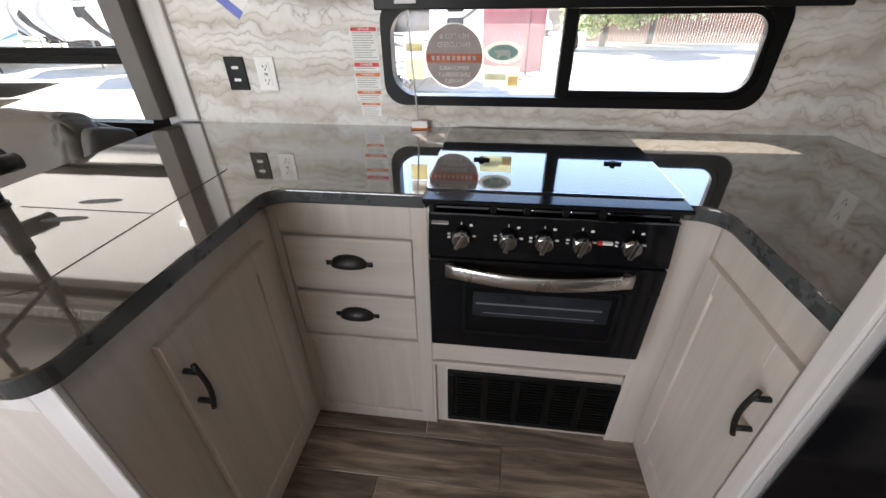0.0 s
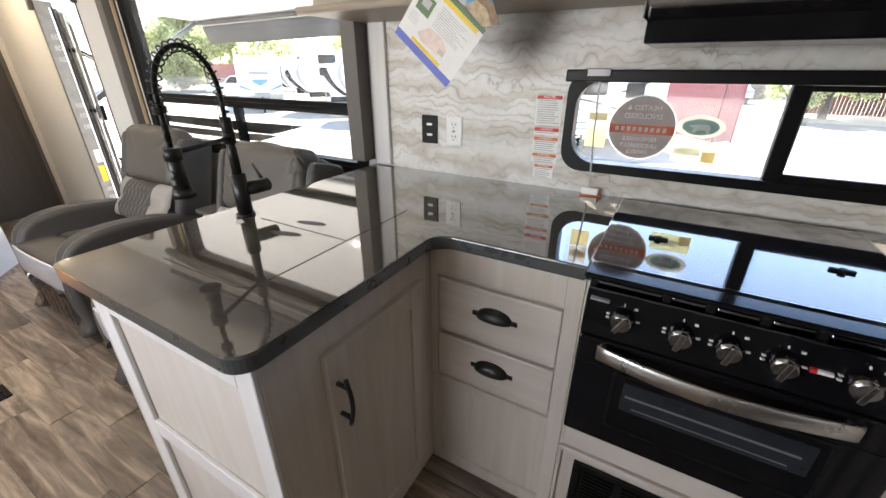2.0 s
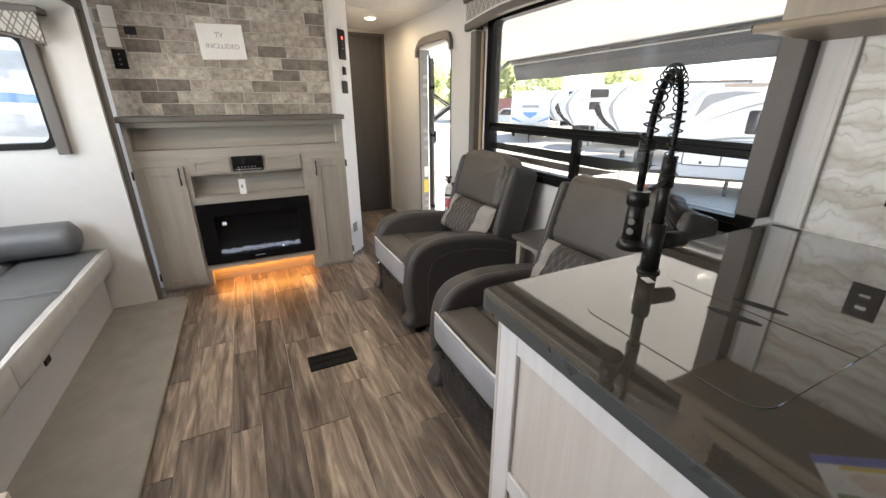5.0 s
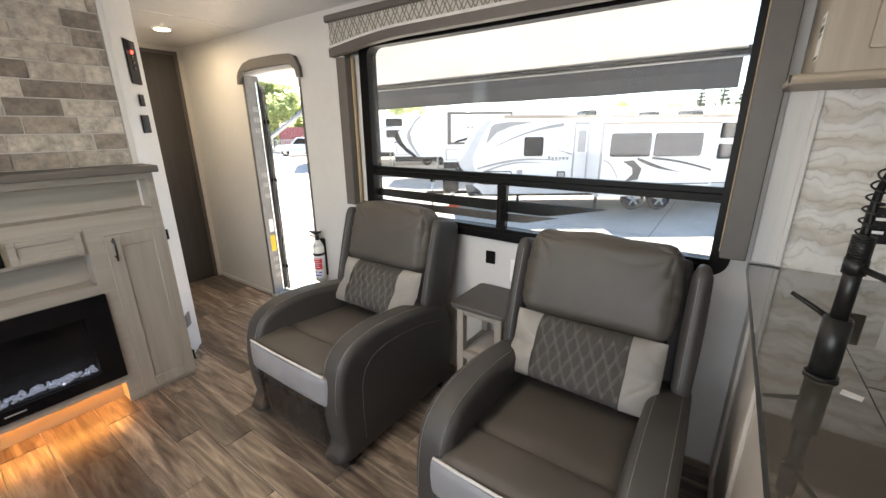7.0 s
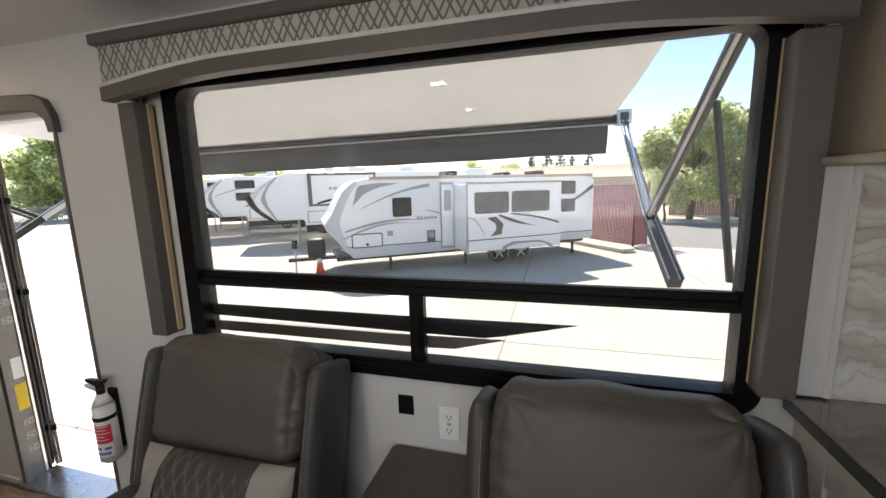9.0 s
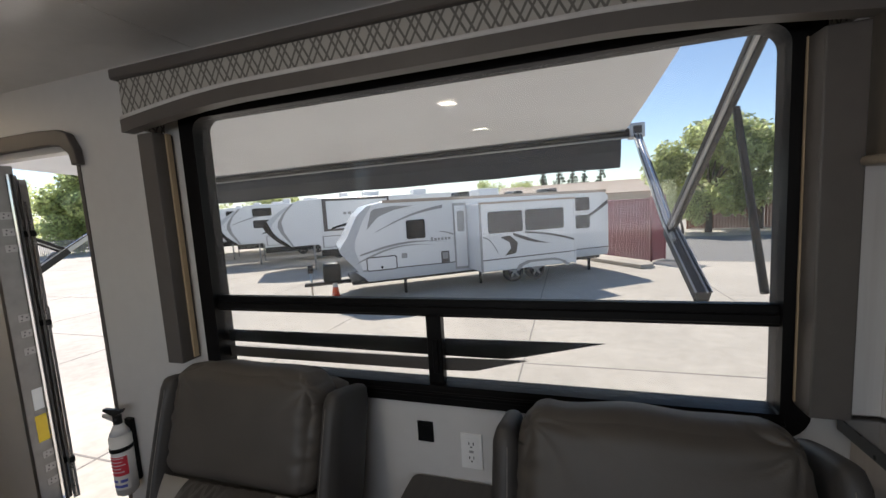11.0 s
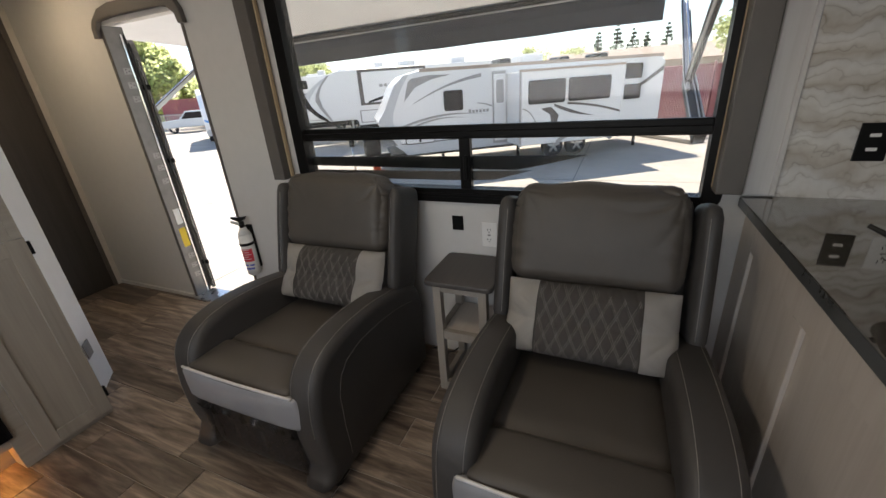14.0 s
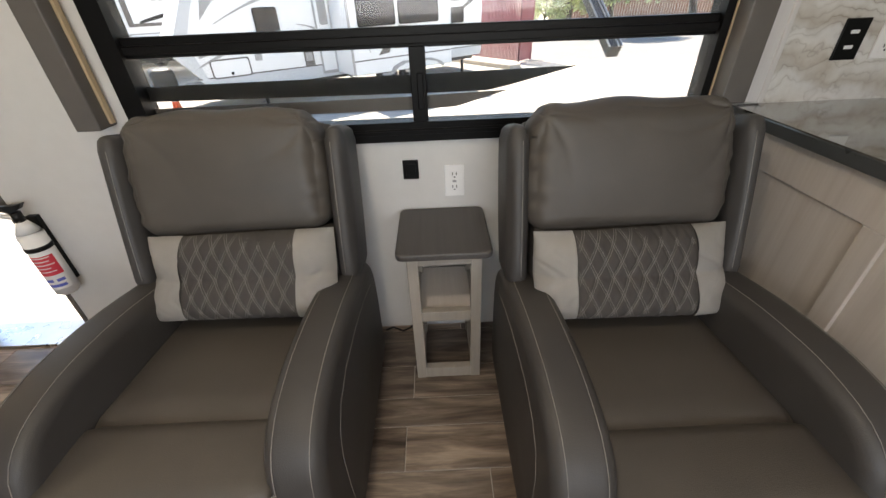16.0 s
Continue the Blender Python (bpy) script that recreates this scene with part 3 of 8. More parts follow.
def pane_quad(xs, y, zs, parent):
    """A pane of window glass, seen from the room."""
    bm = bmesh.new()
    bm.faces.new([bm.verts.new((x, y, z)) for x, z in ((xs[0], zs[0]), (xs[1], zs[0]), (xs[1], zs[1]), (xs[0], zs[1]))])
    o = part("pane", bm, M_PANE, parent)
    o.visible_shadow = False
    return o


big = window_frame_rect("window_1", BIGWIN, "wide black-framed window with a fixed upper pane over two lower panes", (0.12, 0.12, 1, 1))
bx0, bx1, bz0, bz1 = BIGWIN
boxes("transom", [((bx0 + 0.03, 1.625, 1.130), (bx1 - 0.03, 1.655, 1.187)), ((bx0 + 0.03, 1.612, 1.140), (bx1 - 0.03, 1.630, 1.165))], M_FRAME, big, 0.003)
boxes("mullion", [((-2.245, 1.618, 0.90), (-2.195, 1.655, 1.135)), ((-2.225, 1.608, 0.95), (-2.205, 1.625, 1.06))], M_FRAME, big, 0.003)
boxes("sill_track", [((bx0 + 0.03, 1.60, 0.872), (bx1 - 0.03, 1.66, 0.908)), ((bx0 + 0.03, 1.596, 0.886), (bx1 - 0.03, 1.612, 0.893))], M_FRAME, big, 0.002)
for lo, hi in (((bx0 + 0.02, 1.640, 1.15), (bx1 - 0.02, 1.644, bz1 - 0.02)), ((bx0 + 0.02, 1.640, 0.89), (-2.22, 1.644, 1.15)), ((-2.22, 1.634, 0.89), (bx1 - 0.02, 1.638, 1.15))):
    pane_quad((lo[0], hi[0]), (lo[1] + hi[1]) / 2, (lo[2], hi[2]), big)
# exterior stripe graphic that runs across the lower panes
stripe = thing("window_stripe_graphic", (-2.5, 1.662, 1.0), "tapering black and grey vinyl stripes across the outside of the window", "decal")
prism("black_stripe", [(-3.10, 1.000), (-2.2, 0.992), (-2.0, 0.992), (-1.93, 1.005), (-1.71, 1.056), (-2.2, 1.050), (-3.10, 1.046)], 1, 1.656, 1.6585, M_BLACK, stripe)
prism("grey_stripe", [(-3.10, 0.938), (-2.25, 0.940), (-2.10, 0.946), (-1.93, 0.991), (-2.3, 0.982), (-3.10, 0.978)], 1, 1.656, 1.6585, M_TRIM, stripe)

kw = window_frame_rect("window_2", KWIN, "low black-framed sliding kitchen window with rounded corners", r=0.085, rim=0.010)
kx0, kx1, kz0, kz1 = KWIN
boxes("mullion", [((0.256, 1.608, kz0 + 0.005), (0.300, 1.650, kz1 - 0.01))], M_FRAME, kw, 0.004)
ring("sash", rounded(0.272, kx1 - 0.008, kz0 + 0.008, kz1 - 0.008, 0.075, 6, (0, 1, 1, 0)), rounded(0.296, 0.863, 1.057, kz1 - 0.030, 0.06, 6, (0, 1, 1, 0)), 1, 1.612, 1.63, M_FRAME, kw)
for lo, hi in (((kx0 + 0.03, 1.642, kz0 + 0.02), (0.3, 1.646, kz1 - 0.02)), ((0.3, 1.620, kz0 + 0.02), (kx1 - 0.03, 1.624, kz1 - 0.02))):
    pane_quad((lo[0], hi[0]), (lo[1] + hi[1]) / 2, (lo[2], hi[2]), kw)
kb = thing("blind_headrail", (0.33, 1.55, 1.30), "black headrail of a raised blind over the kitchen window", "blind")
box("rail", (-0.335, 1.512, 1.300), (1.0, 1.606, 1.335), M_BLACK, kb, 0.004)
box("clip", (-0.27, 1.506, 1.315), (-0.20, 1.514, 1.338), M_BLACKGLOSS, kb, 0.002)

ew = thing("window_3", (SX0, -1.245, 1.105), "small black-framed window in the slide-out's end wall", "window", "", "structure")
ring("window_frame", rounded(-1.49, -1.0, 1.075, 1.685, 0.07), rounded(-1.455, -1.035, 1.11, 1.65, 0.05), 0, SX0 - 0.05, SX0 + 0.014, M_FRAME, ew)
bm = bmesh.new()
bm.faces.new([bm.verts.new((SX0 - 0.028, y, z)) for y, z in ((-1.46, 1.105), (-1.03, 1.105), (-1.03, 1.655), (-1.46, 1.655))])
part("pane", bm, M_PANE, ew).visible_shadow = False

# ---- entry door, standing open outwards ----
dt = thing("door_1", (-4.1, WY0, 0), "open entry doorway with a dark arched head trim", "door", "", "structure")
arch = [(-4.47, 1.735), (-4.43, 1.735), (-4.425, 1.775), (-4.39, 1.815), (-4.25, 1.825), (-3.86, 1.825), (-3.79, 1.815), (-3.745, 1.78), (-3.735, 1.735), (-3.695, 1.735), (-3.70, 1.80), (-3.74, 1.865), (-3.80, 1.885), (-3.95, 1.893), (-4.25, 1.893), (-4.36, 1.875), (-4.44, 1.825), (-4.465, 1.79)]
prism("head_trim", arch, 1, WY0 - 0.03, WY0 - 0.001, M_TRIM, dt, 0.006)
box("jamb", (-4.434, WY0 - 0.006, 0.0), (-4.405, WY1 + 0.055, 1.80), M_DOORMETAL, dt, 0.003)
box("hinge_rail", (-4.405, 1.690, 0.02), (-4.399, 1.702, 1.76), M_CHROME, dt, 0.002, "bright hinge rail")
box("hinge_rail", (-4.405, 1.709, 0.02), (-4.399, 1.719, 1.76), M_BLACKMETAL, dt, 0.002)
box("warning_label", (-4.4052, 1.640, 0.40), (-4.4040, 1.686, 0.54), M_YELLOW, dt, 0, "yellow warning label")
box("warning_label", (-4.4052, 1.645, 0.57), (-4.4040, 1.686, 0.68), M_PAPER, dt, 0, "white warning label")
for z in (0.16, 0.235, 0.31, 0.86, 0.95, 1.03, 1.38, 1.46, 1.54):
    pl = box("hinge_plate", (-4.4052, 1.645, z), (-4.4036, 1.690, z + 0.036), M_HINGE, dt, 0.0006, "stamped steel hinge plate")
    boxes("screw", [((-4.4038, y, z + dz), (-4.4026, y + 0.006, z + dz + 0.006)) for y, dz in ((1.655, 0.006), (1.674, 0.015), (1.658, 0.024))], M_BLACKMETAL, pl, 0.0005)
box("jamb", (-3.75, WY0 - 0.004, 0.0), (-3.728, WY1 + 0.01, 1.80), M_TRIM, dt, 0.003)
box("sill", (-4.42, WY0 - 0.03, -0.003), (-3.735, WY1 + 0.08, 0.012), M_STEEL, dt, 0.003)



def entry_leaf(name, hinge, deg, wide, z0, z1, thick, label, screen):
    """A door leaf hinged at its foot, swung outwards; built along +y and turned."""
    d = thing(name, (hinge[0], hinge[1], z0), label, "door")
    turn = Matrix.Translation((*hinge, 0)) @ Matrix.Rotation(radians(deg), 4, "Z")
    outer, inner = rounded(0.0, wide, z0, z1, 0.10, 6, (0, 0, 1, 1)), rounded(0.055, wide - 0.055, z0 + 0.06, z1 - 0.06, 0.06, 6, (0, 0, 1, 1))
    bm = bmesh.new()
    if screen:
        add_ring(bm, outer, inner, 0, -thick, 0.0)
    else:
        add_prism(bm, outer, 0, -thick, 0.0, 0.004, 1)
    bmesh.ops.transform(bm, matrix=turn, verts=bm.verts)
    part("leaf", bm, M_DOORMETAL, d)
    bm = bmesh.new()
    add_box(bm, (-thick * 0.75, -0.004, z0 + 0.01), (-thick * 0.45, 0.0, z1 - 0.12), 0.001, 1, turn)
    part("edge_strip", bm, M_CHROME, d, "bright strip along the hinge edge")
    for z in (0.18, 0.26, 0.93, 1.04, 1.40, 1.50):
        bm = bmesh.new()
        add_box(bm, (-thick * 0.9, -0.0035, z), (-thick * 0.1, 0.0, z + 0.034), 0.0006, 1, turn)
        pl = part("hinge_plate", bm, M_HINGE, d)
        bm = bmesh.new()
        for a, dz in ((0.3, 0.006), (0.6, 0.014), (0.35, 0.023)):
            add_box(bm, (-thick * a - 0.005, -0.0046, z + dz), (-thick * a, -0.003, z + dz + 0.005), 0, 1, turn)
        part("screw", bm, M_BLACKMETAL, pl)
    for z in (0.22, 0.985, 1.45):
        bm = bmesh.new()
        add_box(bm, (-thick * 0.7, -0.011, z), (0.004, 0.020, z + 0.030), 0.003, 1, turn)
        part("hinge_block", bm, M_BLACK, d)
    bm = bmesh.new()
    add_box(bm, (0.0, wide - 0.05, 0.86), (0.03, wide - 0.012, 1.0), 0.004, 1, turn)
    part("latch", bm, M_BLACK, d)
    if not screen:
        for z0b, z1b, mat in ((0.40, 0.54, M_YELLOW), (0.57, 0.68, M_PAPER)):
            bm = bmesh.new()
            add_box(bm, (0.0004, 0.05, z0b), (0.0016, 0.13, z1b), 0, 1, turn)
            part("warning_label", bm, mat, d)
    else:
        bm = bmesh.new()
        add_box(bm, (-thick * 0.6, 0.05, 0.85), (-thick * 0.4, wide - 0.05, 0.90), 0, 1, turn)
        part("push_bar", bm, M_DOORMETAL, d)
    return d


entry_leaf("entry_door", (-4.432, 1.748), 66.5, 0.655, 0.02, 1.77, 0.048, "grey metal entry door swung open outside with stuck-on labels", False)
entry_leaf("screen_door", (-4.398, 1.764), 66, 0.655, 0.02, 1.745, 0.026, "grey metal-framed screen door folded open beside the entry door", True)

# ---- curtain box and side boards of the wide window ----


def add_valance_curve(bm, x0, x1, zlo_end, zlo_mid, zhi, ylo, yhi):
    n = 24
    low = []
    for i in range(n + 1):
        k = i / n
        s = min(1.0, min(k, 1 - k) / 0.28)
        low.append((x0 + (x1 - x0) * k, zlo_end + (zlo_mid - zlo_end) * math.sin(s * math.pi / 2)))
    add_prism(bm, low + [(x1, zhi), (x0, zhi)], 1, ylo, yhi)
    return low


def window_valance(name, x0, x1, z0, zmid, z1, yf, depth, label):
    v = thing(name, ((x0 + x1) / 2, yf, z0), label, "valance")
    bm = bmesh.new()
    low = add_valance_curve(bm, x0 + 0.004, x1 - 0.004, z0 + 0.012, zmid + 0.012, z1 - 0.03, yf, yf + depth)
    part("fabric_face", bm, M_HEX, v)
    boxes("top_board", [((x0 - 0.012, yf - 0.02, z1 - 0.035), (x1 + 0.012, WY0 - 0.001, z1))], M_TRIM, v, 0.005)
    bm = bmesh.new()
    rows = []
    for x, z in low:
        rows.append([bm.verts.new((x, y, zz)) for y, zz in ((yf - 0.012, z - 0.030), (yf - 0.012, z + 0.012), (yf + depth, z + 0.012), (yf + depth, z - 0.030))])
    for a, b in zip(rows, rows[1:]):
        for k in range(4):
            bm.faces.new((a[k], a[(k + 1) % 4], b[(k + 1) % 4], b[k]))
    bm.faces.new(rows[0])
    bm.faces.new(list(reversed(rows[-1])))
    bmesh.ops.recalc_face_normals(bm, faces=bm.faces)
    part("bottom_moulding", bm, M_TRIM, v)
    bm = bmesh.new()
    add_tube(bm, [(x, yf - 0.004, z + 0.019) for x, z in low], 0.009, 8)
    bmesh.ops.recalc_face_normals(bm, faces=bm.faces)
    part("welt_piping", bm, M_PIPING, v, "pale welt above the bottom moulding", smooth=True)
    box("end_return", (x0, yf + depth, z0), (x0 + 0.018, WY0 - 0.001, z1 - 0.03), M_HEX, v, 0.002)
    box("end_return", (x1 - 0.018, yf + depth, z0), (x1, WY0 - 0.001, z1 - 0.03), M_HEX, v, 0.002)
    return v


def hex_fabric(name):
    """Cream valance fabric with an interlocking hexagon line pattern."""
    k = N(name)
    v = k.coords((1, 1, 1))
    sp = k.n("SeparateXYZ")
    k.l(v, sp.inputs[0])

    def saw(mx, mz, off):
        a = k.n("Math")
        a.operation = "MULTIPLY"
        k.l(sp.outputs["X"], a.inputs[0])
        a.inputs[1].default_value = mx
        y = k.n("Math")
        y.operation = "MULTIPLY"
        k.l(sp.outputs["Y"], y.inputs[0])
        y.inputs[1].default_value = mx
        ay = k.n("Math")
        ay.operation = "ADD"
        k.l(a.outputs[0], ay.inputs[0])
        k.l(y.outputs[0], ay.inputs[1])
        b = k.n("Math")
        b.operation = "MULTIPLY_ADD"
        k.l(sp.outputs["Z"], b.inputs[0])
        b.inputs[1].default_value = mz
        k.l(ay.outputs[0], b.inputs[2])
        c = k.n("Math")
        c.operation = "PINGPONG"
        c.inputs[1].default_value = 0.5
        o = k.n("Math")
        o.operation = "ADD"
        o.inputs[1].default_value = off
        k.l(b.outputs[0], o.inputs[0])
        k.l(o.outputs[0], c.inputs[0])
        d = k.n("Math")
        d.operation = "LESS_THAN"
        d.inputs[1].default_value = 0.06
        k.l(c.outputs[0], d.inputs[0])
        return d.outputs[0]
    s1, s2, s3, s4 = saw(17, 9.5, 0), saw(17, -9.5, 0), saw(17, 9.5, 0.36), saw(17, -9.5, 0.36)
    last = s1
    for s in (s2, s3, s4):
        mx = k.n("Math")
        mx.operation = "MAXIMUM"
        k.l(last, mx.inputs[0])
        k.l(s, mx.inputs[1])
        last = mx.outputs[0]
    f = k.noise(v, 300.0, 2.0)
    k.base(k.mix(last, (0.44, 0.42, 0.375), (0.16, 0.15, 0.135)))
    k.rough(0.9)
    k.bump(f, 0.5, 0.002)
    return k.m


M_HEX = hex_fabric("hexagon_fabric")
window_valance("window_valance", -3.25, -1.225, 1.81, 1.855, 2.0, 1.478, 0.03, "padded window valance in cream hexagon fabric with dark trim")
for x0, x1, edge in ((-3.275, -3.20, -3.191), (-1.29, -1.212, -1.2935)):
    b = thing("window_side_board", ((x0 + x1) / 2, 1.56, 0.95), "grey-brown upright board at the side of the wide window", "window trim")
    box("board", (x0, 1.535, 0.945), (x1, WY0 - 0.001, 1.80), M_TRIM, b, 0.004)
    e0, e1 = sorted((edge, x1 if edge > x1 else x0))
    box("raw_edge_strip", (e0, 1.580 if x0 < -2 else 1.592, 0.955), (e1, 1.60, 1.80), M_TANBOARD, b, 0.002, "raw tan board edge")

# ---- countertop ----


def worktop():
    """U-shaped top: a peninsula, a back run cut for the range, and a short return."""
    z0, z1 = 0.884, 0.925
    X0, XA, XB, X1 = -1.20, -0.512, 0.578, KX1 - 0.007
    YE, YR, YF, YB = 0.39, 0.640, 1.003, WY0 - 0.007
    SX_0, SX_1, SYB = -0.108, 0.498, 1.575

    def arc(cx, cy, r, a0, a1, n=8):
        return [(cx + r * math.cos(radians(a0 + (a1 - a0) * i / n)), cy + r * math.sin(radians(a0 + (a1 - a0) * i / n))) for i in range(n + 1)]
    rr = 0.05
    out = [(X0, YB)] + arc(X0 + 0.03, YE + 0.03, 0.03, 180, 270, 5) + arc(XA - rr, YE + rr, rr, 270, 360) + arc(XA + 0.06, YF - 0.06, 0.06, 180, 90)
    out += [(SX_0, YF), (SX_0, SYB), (SX_1, SYB), (SX_1, YF)] + arc(XB - 0.06, YF - 0.06, 0.06, 90, 0) + [(XB, YR), (X1, YR), (X1, YB)]
    t = thing("countertop", (-0.8, 1.0, z0), "polished dark grey-brown worktop with a rounded peninsula corner", "countertop")
    prism("edge_band", out, 2, z0, z1 - 0.001, M_EDGE, t, 0.006, 3)
    bm = bmesh.new()
    vs = [bm.verts.new((x, y, z1)) for x, y in out]
    f = bm.faces.new(vs)
    r = bmesh.ops.inset_region(bm, faces=[f], thickness=0.005, use_even_offset=True)
    bmesh.ops.delete(bm, geom=r["faces"], context="FACES")
    fs = list(bm.faces)
    e = bmesh.ops.extrude_face_region(bm, geom=fs)
    bmesh.ops.translate(bm, verts=[q for q in e["geom"] if isinstance(q, bmesh.types.BMVert)], vec=(0, 0, -0.004))
    bmesh.ops.recalc_face_normals(bm, faces=bm.faces)
    part("polished_top", bm, M_COUNTER, t)
    return t


worktop()

# ---- kitchen cabinets ----


def peninsula():
    x0, x1, y0, y1 = -1.158, -0.545, 0.44, WY0 - 0.002
    c = thing("peninsula_cabinet", ((x0 + x1) / 2, 1.0, 0), "whitewashed wood peninsula cabinet under the worktop with a framed end", "cabinet")
    box("body", (x0, y0, 0.0), (x1, y1, 0.883), M_CAB, c, 0.003)
    # framed end facing the aisle
    f = y0 - 0.012
    boxes("end_frame", [((x0, f, 0.0), (x0 + 0.065, y0, 0.882)), ((x1 - 0.055, f, 0.0), (x1, y0, 0.882)), ((x0 + 0.065, f, 0.80), (x1 - 0.055, y0, 0.882)), ((x0 + 0.065, f, 0.385), (x1 - 0.055, y0, 0.445)), ((x0 + 0.065, f, 0.0), (x1 - 0.055, y0, 0.06))], M_PANELWHITE, c, 0.002)
    # framed back facing the chairs
    g = x0 - 0.012
    boxes("back_frame", [((g, y0 - 0.012, 0.0), (x0, y0 + 0.07, 0.882)), ((g, 1.478, 0.0), (x0, y1, 0.882)), ((g, y0 + 0.07, 0.768), (x0, 1.478, 0.882)), ((g, 1.02, 0.06), (x0, 1.08, 0.768)), ((g, y0 + 0.07, 0.0), (x0, 1.478, 0.06))], M_CAB, c, 0.002)
    d = shaker("door", 0, x1, 1, 0.575, 0.955, 0.06, 0.795, M_CAB, c, rail=0.062)
    bar_pull("handle", 0, x1 + 0.018, 1, 0.597, 0.600, 0.730, d)
    return c


def drawer_unit():
    x0, x1, y = -0.545, -0.105, 1.03
    c = thing("drawer_cabinet", ((x0 + x1) / 2, 1.3, 0), "whitewashed wood kitchen cabinet with two small drawers", "cabinet")
    box("body", (x0 + 0.001, y, 0.0), (x1, WY0 - 0.002, 0.883), M_CAB, c, 0.002)
    for z0, z1, zc in ((0.600, 0.779, 0.705), (0.428, 0.583, 0.515)):
        d = box("drawer_front", (-0.512, y - 0.018, z0), (-0.148, y - 0.0005, z1), M_CABX, c, 0.004)
        bm = bmesh.new()
        n = 10
        rows = []
        for i in range(n + 1):
            a = math.pi * i / n
            row = []
            for j in range(7):
                b = math.pi / 2 * j / 6
                row.append(bm.verts.new((-0.330 - 0.050 * math.cos(a) * (1 - 0.0 * j), y - 0.018 - 0.024 * math.sin(b) * math.sin(a) ** 0.7, zc - 0.010 + 0.032 * math.cos(b) * math.sin(a) ** 0.8)))
            rows.append(row)
        for p, q in zip(rows, rows[1:]):
            for j in range(6):
                bm.faces.new((p[j], q[j], q[j + 1], p[j + 1]))
        bmesh.ops.remove_doubles(bm, verts=bm.verts, dist=1e-5)
        bmesh.ops.solidify(bm, geom=list(bm.faces), thickness=0.003)
        add_box(bm, (-0.398, y - 0.021, zc - 0.014), (-0.372, y - 0.0175, zc + 0.002), 0.001, 1)
        add_box(bm, (-0.288, y - 0.021, zc - 0.014), (-0.262, y - 0.0175, zc + 0.002), 0.001, 1)
        bmesh.ops.recalc_face_normals(bm, faces=bm.faces)
        part("cup_pull", bm, M_BLACKMETAL, d, "black cup pull", smooth=True)
    boxes("sunk_panel_frame", [((x0 + 0.001, y - 0.012, 0.0), (-0.505, y, 0.405)), ((-0.148, y - 0.012, 0.0), (x1, y, 0.883)), ((-0.505, y - 0.012, 0.0), (-0.148, y, 0.05)), ((-0.505, y - 0.012, 0.375), (-0.148, y, 0.405)), ((x0 + 0.001, y - 0.012, 0.405), (-0.52, y, 0.883)), ((-0.52, y - 0.012, 0.79), (-0.148, y, 0.883))], M_CAB, c, 0.0015)
    return c


def range_base():
    c = thing("range_cabinet", (0.2, 1.3, 0), "whitewashed wood cabinet front below the oven", "cabinet")
    box("body", (-0.104, 1.03, 0.0), (0.599, WY0 - 0.002, 0.43), M_CAB, c, 0.002)
    box("stile", (0.500, 1.018, 0.0), (0.598, 1.06, 0.883), M_CAB, c, 0.002)
    box("stile", (-0.104, 1.018, 0.0), (-0.094, 1.06, 0.883), M_CAB, c, 0.002)
    box("rail", (-0.104, 1.008, 0.318), (0.492, 1.03, 0.335), M_CABX, c, 0.003)
    box("upper_rail", (-0.094, 1.016, 0.34), (0.50, 1.03, 0.455), M_CABX, c, 0.002)
    v = thing("return_air_grille", (0.23, 1.02, 0.03), "black louvred vent grille at floor level under the oven", "vent")
    x0, x1, z0, z1, y = -0.055, 0.518, 0.025, 0.282, 1.03
    boxes("frame", [((x0, y - 0.010, z0), (x1, y - 0.0005, z0 + 0.02)), ((x0, y - 0.010, z1 - 0.02), (x1, y - 0.0005, z1)), ((x0, y - 0.010, z0 + 0.02), (x0 + 0.022, y - 0.0005, z1 - 0.02)), ((x1 - 0.022, y - 0.010, z0 + 0.02), (x1, y - 0.0005, z1 - 0.02))], M_BLACK, v, 0.002)
    box("backing", (x0 + 0.02, y - 0.002, z0 + 0.018), (x1 - 0.02, y - 0.0004, z1 - 0.018), M_BLACK, v, 0)
    w = (x1 - x0 - 0.044) / 5
    for k in range(5):
        a = x0 + 0.022 + k * w + 0.010
        b = a + w - 0.020
        if k < 4:
            box("divider", (b, y - 0.009, z0 + 0.02), (b + 0.020, y - 0.0015, z1 - 0.02), M_BLACK, v, 0.001)
        for s in range(14):
            zz = z0 + 0.030 + s * 0.0145
            box("slat", (a, y - 0.008, zz), (b, y - 0.003, zz + 0.006), M_BLACK, v, 0, m=None)
    return c


def side_unit():
    x0 = 0.60
    c = thing("side_cabinet", (0.9, 0.85, 0), "whitewashed wood kitchen cabinet with one shaker door", "cabinet")
    box("body", (x0, 0.645, 0.0), (KX1 - 0.001, WY0 - 0.002, 0.883), M_CAB, c, 0.002)
    d = shaker("door", 0, x0, -1, 0.655, 1.0, 0.06, 0.79, M_CAB, c, rail=0.062)
    bar_pull("handle", 0, x0 - 0.018, -1, 0.668, 0.588, 0.718, d)
    return c


